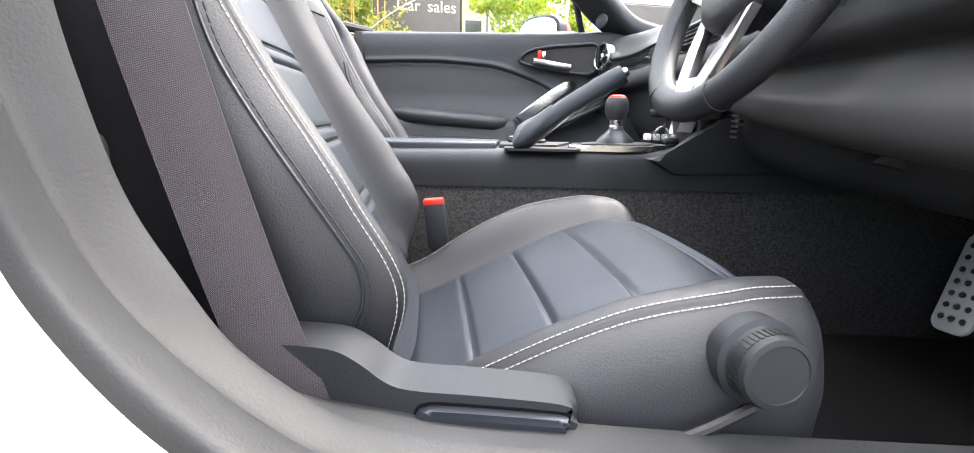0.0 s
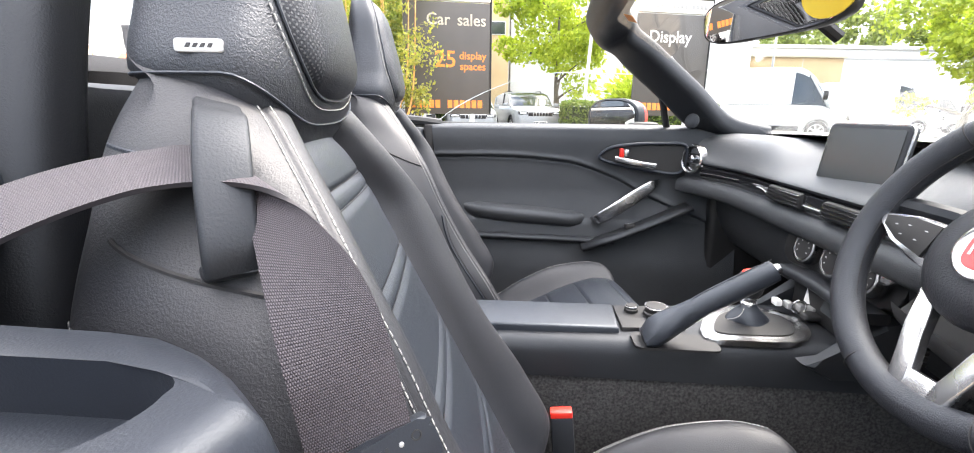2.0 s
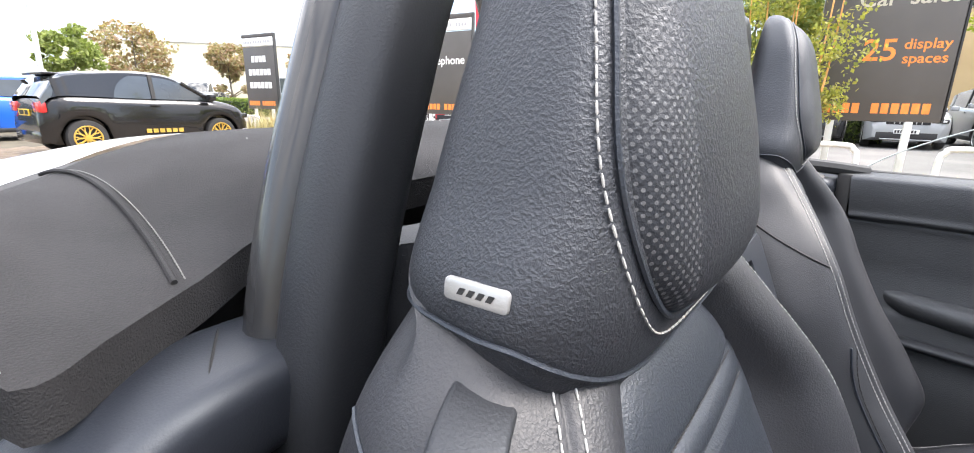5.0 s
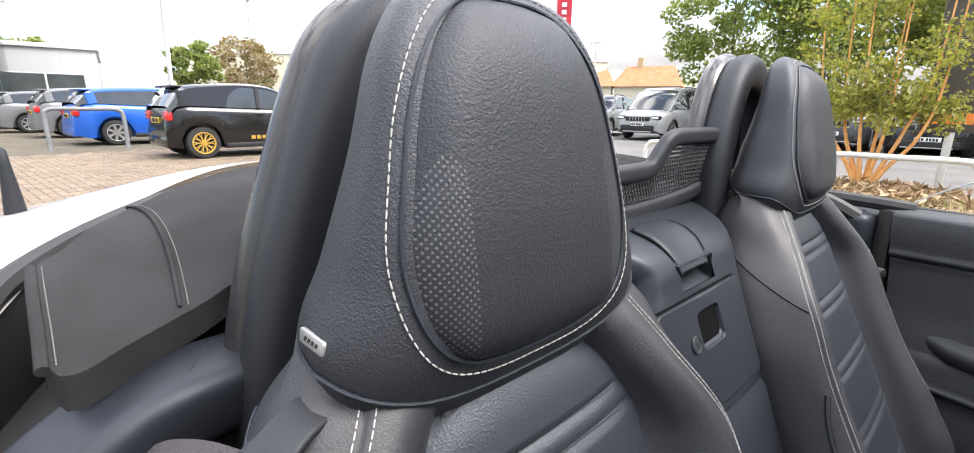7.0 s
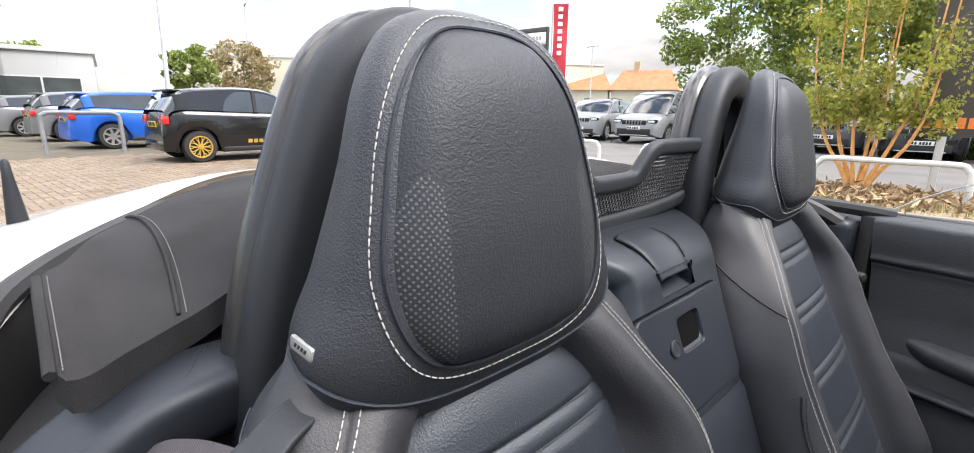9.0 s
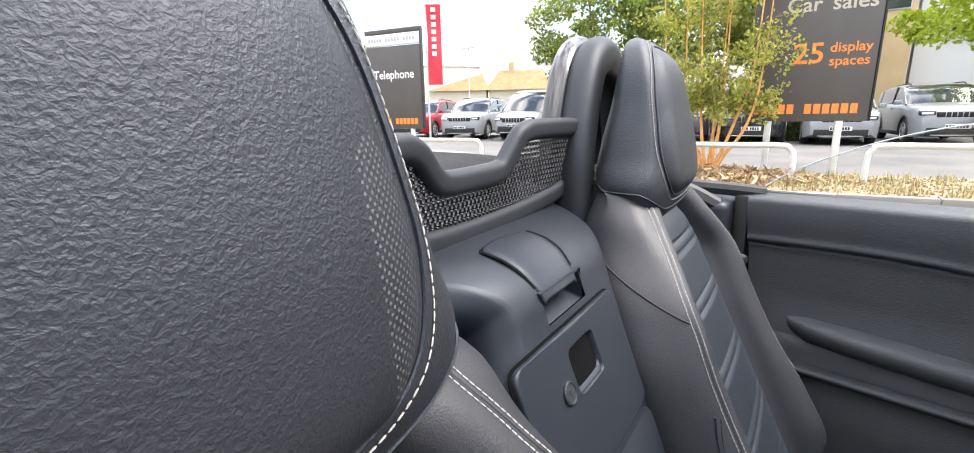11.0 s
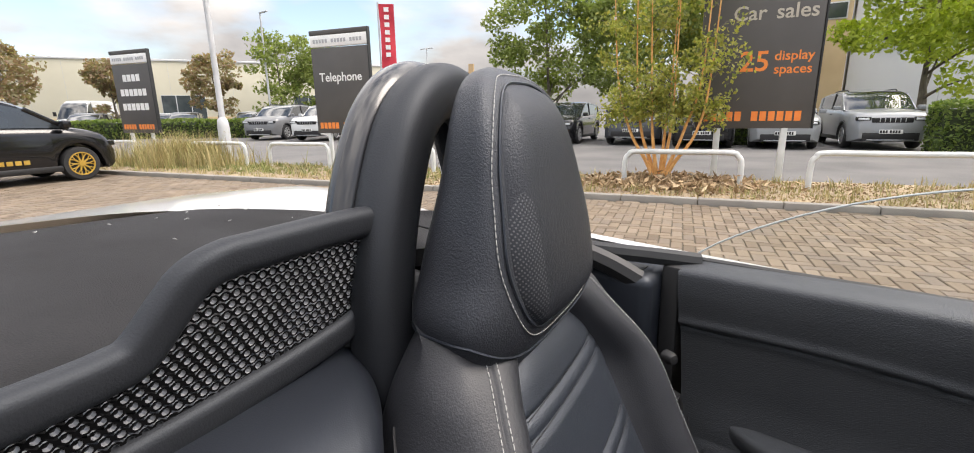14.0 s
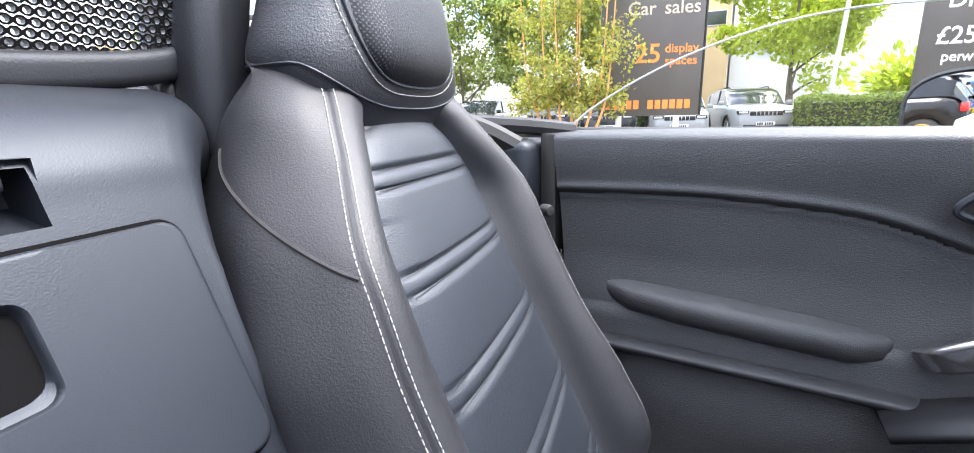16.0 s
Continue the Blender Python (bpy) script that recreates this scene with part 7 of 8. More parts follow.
SILVER_P, GREY_P, DARK_P, BLACK_P = car_paint("silver_paint", (0.25, 0.262, 0.27)), car_paint("grey_paint", (0.16, 0.165, 0.17)), car_paint("slate_paint", (0.06, 0.065, 0.075)), surface("black_paint", (0.006, 0.006, 0.007), (0.010, 0.010, 0.011), 0.16, 1.2, 60, 0.0, coat=0.5, rvar=0.04, spec=0.3)
BLUE_P, REDC_P, WHITE_P = car_paint("blue_paint", (0.01, 0.10, 0.48)), car_paint("red_paint", (0.32, 0.015, 0.02)), surface("van_white", (0.50, 0.51, 0.51), (0.56, 0.57, 0.57), 0.35, 1, 60, 0.0, coat=0.6)

SHAPES = {
    # stations from the nose (x = 0) to the tail, as shares of the length: bonnet/belt height, roof height (0: none), half width
    "suv": dict(top=((0, 0.44), (0.02, 0.56), (0.06, 0.62), (0.24, 0.66), (0.30, 0.68), (0.62, 0.70), (0.92, 0.72), (0.98, 0.66), (1.0, 0.45)), roof=((0.25, 0.67), (0.41, 0.965), (0.55, 1.0), (0.80, 0.975), (0.90, 0.94), (0.975, 0.71)), wheels=(0.195, 0.80), wr=0.21),
    "hatch": dict(top=((0, 0.40), (0.02, 0.53), (0.06, 0.60), (0.22, 0.665), (0.28, 0.68), (0.62, 0.70), (0.92, 0.73), (0.98, 0.66), (1.0, 0.42)), roof=((0.23, 0.67), (0.42, 0.96), (0.54, 1.0), (0.78, 0.975), (0.90, 0.93), (0.98, 0.72)), wheels=(0.19, 0.81), wr=0.215),
    "city": dict(top=((0, 0.36), (0.015, 0.47), (0.06, 0.57), (0.15, 0.64), (0.24, 0.67), (0.60, 0.69), (0.90, 0.71), (0.975, 0.66), (0.995, 0.50), (1.0, 0.40)), roof=((0.20, 0.64), (0.37, 0.91), (0.47, 0.985), (0.58, 1.0), (0.76, 0.975), (0.90, 0.925), (0.985, 0.68)), wheels=(0.185, 0.835), wr=0.208),
    "van": dict(top=((0, 0.28), (0.015, 0.36), (0.05, 0.42), (0.13, 0.47), (0.16, 0.5), (0.6, 0.52), (0.97, 0.52), (0.99, 0.5), (1.0, 0.3)), roof=((0.11, 0.47), (0.24, 0.90), (0.33, 0.99), (0.6, 1.0), (0.9, 0.995), (0.985, 0.97)), wheels=(0.17, 0.79), wr=0.135),
    "mpv": dict(top=((0, 0.36), (0.015, 0.46), (0.05, 0.52), (0.15, 0.57), (0.2, 0.6), (0.6, 0.62), (0.95, 0.63), (0.99, 0.58), (1.0, 0.36)), roof=((0.13, 0.57), (0.29, 0.93), (0.40, 1.0), (0.7, 1.0), (0.93, 0.965), (0.985, 0.62)), wheels=(0.19, 0.79), wr=0.175),
}


def build_car(kind, at, heading, size, paint, label, rim=ALLOY, cls="car", dark_grille=True, side_mark=False):
    """A parked car: body shell, glasshouse with pillars, lamps, plates, wheels. at: middle of the ground plan; heading: degrees of its nose from +x."""
    L, W, H = size
    sh = SHAPES[kind]
    top = thing("parked_van" if cls == "van" else "parked_car", label, cls, "parked vehicles", m=pose(at[0], at[1], 0, 0, 0, heading + 180) @ Matrix.Translation((-L / 2, 0, 0)))
    hw = W / 2
    tx, tz = [a for a, _ in sh["top"]], [b for _, b in sh["top"]]
    xs = np.r_[0, 0.006, 0.02, np.linspace(0.04, 0.96, 40), 0.98, 0.994, 1.0]
    rings = []
    wr = sh["wr"] * H
    for q in xs:
        z = ease(q, tx, tz) * H
        taper = 1 - 0.22 * max(0, (0.09 - q) / 0.09) ** 2 - (0.20 * max(0, (q - 0.88) / 0.12) ** 2 if kind != "van" else 0.0)
        w = hw * taper
        low = 0.13 * H + 0.06 * H * max(0, (0.05 - q) / 0.05) + (0.06 * H * max(0, (q - 0.94) / 0.06) if kind != "van" else 0.0)
        arch = 0.0
        for c in sh["wheels"]:
            d = abs(q - c) * L
            if d < wr * 1.22:
                arch = max(arch, math.sqrt((wr * 1.22) ** 2 - d * d) + wr - low)
        side = min(z - 0.10 * H, low + max(0.0, arch))
        pts = [(0, low), (w * 0.72, low), (w * 0.76, side), (w * 0.97, side), (w * 0.985, max(side + 0.01, low + 0.1 * H)), (w * 1.0, 0.36 * H if 0.36 * H > side else side + 0.03 * H), (w * 0.985, z - 0.10 * H), (w * 0.95, z - 0.04 * H), (w * 0.86, z - 0.005 * H), (w * 0.5, z + 0.010 * H), (0, z + 0.014 * H)]
        for k in range(1, len(pts)):
            pts[k] = (pts[k][0], max(pts[k][1], low)) if k < 3 else (pts[k][0], max(pts[k][1], pts[k - 1][1]))
        rings.append([Vector((q * L, a, b)) for a, b in pts] + [Vector((q * L, -a, b)) for a, b in pts[-2:0:-1]])
    part("body", skin(rings), paint, top, crease=50)
    rx, rz = [a for a, _ in sh["roof"]], [b for _, b in sh["roof"]]
    # glasshouse: dark glass volume, painted roof and pillars just proud of it
    rings, roof_l = [], []
    for q in np.linspace(rx[0], rx[-1], 26):
        zt, zb = ease(q, rx, rz) * H, ease(q, tx, tz) * H - 0.02 * H
        wt = hw * (0.94 - 0.30 * max(0, zt - zb) / H)
        rings.append([Vector((q * L, a, b)) for a, b in ((-hw * 0.93, zb), (-wt, zt - 0.03 * H), (-wt * 0.85, zt), (0, zt + 0.008 * H), (wt * 0.85, zt), (wt, zt - 0.03 * H), (hw * 0.93, zb))])
    part("glasshouse", skin(rings, closed=False), CARGLASS, top, "dark tinted windows")
    up = [r for r in rings if r[0].x / L >= rx[1] - 0.012 and r[0].x / L <= rx[-2] + 0.01]
    part("roof", skin([[p + Vector((0, 0, 0.008)) for p in ([r[1] + (r[0] - r[1]) * 0.10] + r[1:6] + [r[5] + (r[6] - r[5]) * 0.10])] for r in up], closed=False), paint, top)
    cuts = [rx[0] + 0.01, 0.52 if kind == "city" else 0.56, rx[-2] + 0.0] if kind != "van" else [rx[0] + 0.01, 0.335]
    for s in (-1, 1):
        for j, c in enumerate(cuts):
            lo, hi = c * L, (c if j == 1 else (rx[1] if j == 0 else rx[-2] + 0.01)) * L
            zb, zt = ease(c, tx, tz) * H - 0.02 * H, ease(hi / L, rx, rz) * H
            wt = hw * (0.94 - 0.30 * max(0, zt - (ease(hi / L, tx, tz) * H - 0.02 * H)) / H)
            part("pillar", sweep([(lo, s * (hw * 0.935), zb), (hi, s * (wt + 0.008), zt - 0.03 * H)], pill(0.075 if j < 2 else 0.20, 0.035, 0.012, 2), up=(0, s, 0)), paint if j != 1 or kind == "van" else PLASTIC_DEEP, top)
        if kind == "city":
            # broad rear pillar behind an arched quarter window
            cols = []
            for v in np.linspace(0, 1, 9):
                lead = 0.700 - 0.03 * v - 0.075 * v ** 4
                row = []
                for q in np.linspace(lead, 0.945 - 0.03 * v, 10):
                    zt, zb = ease(q, rx, rz) * H, ease(q, tx, tz) * H - 0.02 * H
                    wt = hw * (0.94 - 0.30 * max(0, zt - zb) / H)
                    row.append(Vector((q * L, s * (hw * 0.93 + (wt - hw * 0.93) * v + 0.012), zb + (zt - 0.03 * H - zb) * v)))
                cols.append(row)
            part("quarter_panel", skin(cols, closed=False), paint, top, "broad painted rear pillar")
        if kind == "van":
            q0, q1 = 0.335, 0.975
            part("side_panel", skin([[Vector((q * L, s * (hw * 0.945 + 0.012), ease(q, tx, tz) * H - 0.03 * H)), Vector((q * L, s * (hw * 0.80 + 0.030), ease(q, rx, rz) * H - 0.03 * H))] for q in np.linspace(q0, q1, 8)], closed=False), paint, top)
        mx = (rx[0] + 0.035) * L
        part("wing_mirror", block(mx - 0.05, mx + 0.09, s * (hw + 0.10) - 0.09, s * (hw + 0.10) + 0.09, 0.655 * H if kind != "van" else 0.55 * H, 0.655 * H + 0.13 if kind != "van" else 0.55 * H + 0.30, 0.03), paint if kind != "van" else PLASTIC_DEEP, top)
        zl = ease(0.03, tx, tz) * H
        lamp = part("headlamp", block(0.004 * L, 0.09 * L, s * hw * 0.70 - 0.17, s * hw * 0.70 + 0.17, zl - 0.105 * H, zl - 0.035 * H, 0.025), GLOSS, top, "dark headlamp unit")
        part("lens", block(-0.002 * L, 0.05 * L, s * hw * 0.70 - 0.12, s * hw * 0.70 + 0.13, zl - 0.092 * H, zl - 0.056 * H, 0.015), LAMP_W, lamp, "clear lens")
        if kind in ("suv", "mpv"):
            for c in sh["wheels"]:
                part("arch_cladding", tube([(c * L + wr * 1.20 * math.cos(a), s * hw * 0.985, wr + wr * 1.20 * math.sin(a)) for a in np.linspace(-0.25, math.pi + 0.25, 18)], 0.035, 6, up=(0, 1, 0)), PLASTIC_DEEP, top, "black arch cladding")
        part("fog_lamp", block(0.002 * L, 0.03 * L, s * hw * 0.66 - 0.10, s * hw * 0.66 + 0.10, 0.23 * H, 0.27 * H, 0.01), LAMP_W, top)
        part("tail_lamp", block(0.965 * L, 0.998 * L, s * hw * 0.74 - 0.15, s * hw * 0.74 + 0.15, 0.50 * H, 0.62 * H, 0.03), LAMP_R, top, "red tail lamp")
        part("door_handle", block(0.50 * L, 0.545 * L, s * (hw * 0.99), s * (hw * 0.99) + s * 0.03 if s > 0 else s * hw * 0.99, 0.575 * H, 0.595 * H, 0.005) if s > 0 else block(0.50 * L, 0.545 * L, -hw * 0.99 - 0.03, -hw * 0.99, 0.575 * H, 0.595 * H, 0.005), paint, top)
        part("sill_trim", block(0.27 * L, 0.72 * L, s * hw * 0.97 - 0.03, s * hw * 0.97 + 0.03, 0.13 * H, 0.20 * H, 0.02), PLASTIC_DEEP, top)
        if side_mark:
            bm = bmesh.new()
            for k in range(6):
                block(0.40 * L + 0.115 * k, 0.40 * L + 0.115 * k + 0.085, s * (hw * 1.0 + 0.004) - 0.004, s * (hw * 1.0 + 0.004) + 0.004, 0.245 * H, 0.295 * H, bm=bm)
            part("side_bars", bm, GOLD, top, "gold bars along the flank")
        for c in sh["wheels"]:
            m = facing((c * L, s * (hw - 0.11), wr), (0, s, 0))
            w = part("wheel", turned([(wr * 0.62, -0.10), (wr * 0.94, -0.10), (wr, -0.07), (wr, 0.07), (wr * 0.94, 0.10), (wr * 0.68, 0.105), (wr * 0.66, 0.07), (0.02, 0.05)], m, 28), TYRE, top, "black tyre")
            bm = bmesh.new()
            for k in range(10 if rim is GOLD else 7):
                turn = m @ pose(0, 0, 0, 0, 0, k * 360 / (10 if rim is GOLD else 7))
                if rim is GOLD:
                    # forked spokes
                    block(0.02, wr * 0.42, -0.013, 0.013, 0.070, 0.094, bm=bm, m=turn)
                    for e in (-1, 1):
                        sweep([turn @ Vector((wr * 0.38, 0, 0.084)), turn @ Vector((wr * 0.67, e * wr * 0.12, 0.088))], pill(0.016, 0.02, 0.004, 2), up=(0, s, 0), bm=bm)
                else:
                    block(0.02, wr * 0.68, -0.028, 0.028, 0.072, 0.098, bm=bm, m=turn)
            tube([m @ Vector((wr * 0.67 * math.cos(a), wr * 0.67 * math.sin(a), 0.095)) for a in np.linspace(0, 2 * math.pi, 28, endpoint=False)], 0.016, 6, True, bm=bm, up=(0, 1, 0))
            turned([(0.05, 0.06), (0.05, 0.105), (0.01, 0.108)], m, 14, bm=bm)
            part("rim", bm, rim, w, "spoked alloy rim")
    zg = ease(0.02, tx, tz) * H
    g = part("grille", block(-0.012, 0.05 * L, -hw * 0.50, hw * 0.50, zg - 0.115 * H, zg - 0.03 * H, 0.02), PLASTIC_DEEP if dark_grille else paint, top, "black grille")
    for k in range(8):
        y = -hw * 0.43 + hw * 0.86 * k / 7
        part("grille_slat", block(-0.02, 0.0, y - 0.010, y + 0.010, zg - 0.105 * H, zg - 0.04 * H, 0.004), ALLOY if k % 7 else PLASTIC_DEEP, g)
    part("lower_grille", block(-0.008, 0.04 * L, -hw * 0.70, hw * 0.70, 0.155 * H, 0.285 * H, 0.02), PLASTIC_DEEP, top, "black lower grille")
    part("bumper_bar", block(-0.02, 0.03 * L, -hw * 0.58, hw * 0.58, 0.155 * H, 0.172 * H, 0.008), ALLOY, top)
    for x, mat, s in ((-0.022, PLATE_W, -1), (L + 0.006, PLATE_Y, 1)):
        zp = 0.30 * H if s < 0 else 0.50 * H
        pl = part("number_plate", block(min(x, x - s * 0.02), max(x, x - s * 0.02), -0.26, 0.26, zp - 0.055, zp + 0.055, 0.004), mat, top, "plate with dark bars")
        for k in range(7):
            y = -0.20 + 0.062 * k + (0.03 if k > 3 else 0)
            part("plate_bar", block(x + s * 0.002 - 0.002, x + s * 0.002 + 0.002, y, y + 0.045, zp - 0.038, zp + 0.038), PLASTIC_DEEP, pl)
    part("rear_bumper", block(0.955 * L, L + 0.012, -hw * 0.80, hw * 0.80, 0.15 * H, 0.30 * H, 0.04), PLASTIC_DEEP if kind not in ("hatch", "city") else paint, top)
    if kind in ("suv", "mpv"):
        for s in (-1, 1):
            part("roof_rail", tube(flow([(0.45 * L, s * hw * 0.66, 0.985 * H), (0.50 * L, s * hw * 0.66, 1.02 * H), (0.75 * L, s * hw * 0.66, 1.005 * H), (0.80 * L, s * hw * 0.66, 0.965 * H)], 5), 0.018, 8), PLASTIC_DEEP, top)
    if kind in ("hatch", "city"):
        part("roof_spoiler", block(0.845 * L, 0.945 * L, -hw * 0.62, hw * 0.62, 0.925 * H, 0.952 * H, 0.016), paint, top)
    return top


def nose(x, y, deg, L):
    """The middle of a car whose nose stands at x, y and points deg from +x."""
    a = radians(deg)
    return (x - math.cos(a) * L / 2, y - math.sin(a) * L / 2)


FACE = -78
for kind, x, y, h, size, paint, label in (
        ("suv", 0.30, 17.05, -74, (4.40, 1.82, 1.64), SILVER_P, "silver off-road car with black slatted grille beside a hedge"),
        ("hatch", -2.05, 16.1, FACE, (4.37, 1.79, 1.52), SILVER_P, "silver family car parked behind the sign"),
        ("suv", -4.15, 15.5, FACE, (4.14, 1.76, 1.54), BLACK_P, "black compact car parked behind the birch"),
        ("suv", -6.55, 15.9, FACE, (4.68, 1.90, 1.66), DARK_P, "dark blue-black car parked nose out"),
        ("mpv", -12.0, 13.9, FACE, (5.12, 1.92, 1.93), SILVER_P, "silver people carrier parked nose out"),
        ("suv", -14.4, 13.4, -66, (4.77, 1.89, 1.68), SILVER_P, "silver estate car parked nose out"),
        ("suv", -17.2, 12.9, -66, (4.77, 1.89, 1.68), REDC_P, "red car parked behind the telephone sign"),
        ("suv", -20.2, 12.2, -62, (4.77, 1.89, 1.68), WHITE_P, "white car with black grille parked nose out"),
        ("suv", -23.4, 11.6, -60, (4.77, 1.89, 1.70), GREY_P, "dark grey car parked nose out by the hedge"),
        ("hatch", -9.3, 15.2, FACE, (4.3, 1.8, 1.5), BLACK_P, "black car parked behind the trees")):
    build_car(kind, nose(x, y, h, size[0]), h, size, paint, label)
build_car("city", (-12.3, 1.0), 104, (3.62, 1.63, 1.49), BLACK_P, "small black hatchback with gold wheels on the paving", rim=GOLD, side_mark=True)
build_car("hatch", (-17.0, -0.6), 106, (4.35, 1.80, 1.46), BLUE_P, "bright blue hatchback parked on the paving")
build_car("hatch", (-20.6, -2.0), 106, (4.1, 1.75, 1.5), GREY_P, "grey hatchback parked beyond the blue one")
build_car("hatch", (-24.2, -3.5), 108, (4.4, 1.8, 1.42), GREY_P, "grey car parked by the showroom")
build_car("hatch", (-27.6, -4.9), 108, (4.4, 1.8, 1.42), SILVER_P, "silver car parked by the showroom")
build_car("van", (8.64, 18.44), -30, (5.3, 2.0, 2.5), WHITE_P, "white long panel van parked side on", cls="van", dark_grille=False)
build_car("van", (16.4, 24.6), -30, (5.3, 2.0, 2.4), WHITE_P, "white panel van parked beyond another", cls="van", dark_grille=False)
build_car("van", (19.6, 26.2), -30, (4.6, 1.85, 1.9), WHITE_P, "small white van parked in the row", cls="van", dark_grille=False)
build_car("van", (-47.0, 10.5), -40, (5.4, 2.0, 2.45), WHITE_P, "white panel van far behind the hedge", cls="van", dark_grille=False)
for x, y, p in ((-40.5, 9.0, GREY_P), (-37.0, 13.5, DARK_P), (-35.0, 17.0, SILVER_P), (-43.0, 14.0, SILVER_P), (-33.5, 20.5, WHITE_P)):
    build_car("hatch", (x, y), -30, (4.3, 1.8, 1.48), p, "parked car half hidden by the far hedge")


# ---- trees, hedges, grass ----
def leaves(name, pts, size, mat, parent, seed, stretch=1.5, droop=0.0, label=""):
    rg = np.random.default_rng(seed)
    n = len(pts)
    a = rg.normal(size=(n, 3))
    a[:, 2] -= droop
    a /= np.linalg.norm(a, axis=1)[:, None]
    b = np.cross(a, rg.normal(size=(n, 3)))
    b /= np.linalg.norm(b, axis=1)[:, None]
    c = np.cross(a, b)
    s = (size * rg.uniform(0.6, 1.3, n))[:, None]
    P = np.asarray(pts)
    v = np.stack([P - a * s * stretch * 0.5, P + b * s * 0.42 - c * s * 0.10, P + a * s * stretch * 0.5, P - b * s * 0.42 - c * s * 0.10], 1).reshape(-1, 3)
    f = [(4 * i, 4 * i + 1, 4 * i + 2, 4 * i + 3) for i in range(n)]
    me = bpy.data.meshes.new(name)
    me.from_pydata(v.tolist(), [], f)
    me.materials.append(mat)
    ob = new(name, me)
    ob.parent = parent
    if label:
        ob["label"] = label
    return ob


def leaf_mat(name, cols):
    m = varied(name, cols, 0.55, 30, 0.1, 0.002, per="island")
    b = m.node_tree.nodes["Principled BSDF"]
    n = m.node_tree
    t, x = n.nodes.new("ShaderNodeBsdfTranslucent"), n.nodes.new("ShaderNodeMixShader")
    lit = n.nodes.new("ShaderNodeVectorMath")
    lit.operation = "MULTIPLY"
    lit.inputs[1].default_value = (1.5, 1.6, 0.8)
    n.links.new(b.inputs["Base Color"].links[0].from_socket, lit.inputs[0])
    n.links.new(lit.outputs[0], t.inputs[0])
    x.inputs[0].default_value = 0.42
    n.links.new(b.outputs[0], x.inputs[1])
    n.links.new(t.outputs[0], x.inputs[2])
    n.links.new(x.outputs[0], n.nodes["Material Output"].inputs[0])
    return m


LEAF_BRIGHT = leaf_mat("maple_leaf", [(0.26, 0.33, 0.035), (0.34, 0.42, 0.055), (0.42, 0.48, 0.08), (0.18, 0.25, 0.03)])
LEAF_DEEP = leaf_mat("deep_leaf", [(0.13, 0.17, 0.05), (0.19, 0.24, 0.07), (0.25, 0.29, 0.10)])
LEAF_BIRCH = leaf_mat("birch_leaf", [(0.20, 0.23, 0.05), (0.30, 0.32, 0.08), (0.38, 0.35, 0.10), (0.15, 0.19, 0.045)])
LEAF_RED = leaf_mat("copper_leaf", [(0.24, 0.16, 0.12), (0.32, 0.22, 0.16), (0.22, 0.20, 0.11), (0.30, 0.27, 0.17)])
LEAF_HEDGE = leaf_mat("hedge_leaf", [(0.07, 0.12, 0.025), (0.13, 0.19, 0.045), (0.18, 0.23, 0.06)])
BARK = surface("bark", (0.10, 0.085, 0.065), (0.17, 0.145, 0.11), 0.9, 5, 30, 0.8, 0.02)
BARK_BIRCH = surface("peeling_bark", (0.60, 0.27, 0.07), (0.74, 0.42, 0.16), 0.7, 14, 60, 0.5, 0.006)


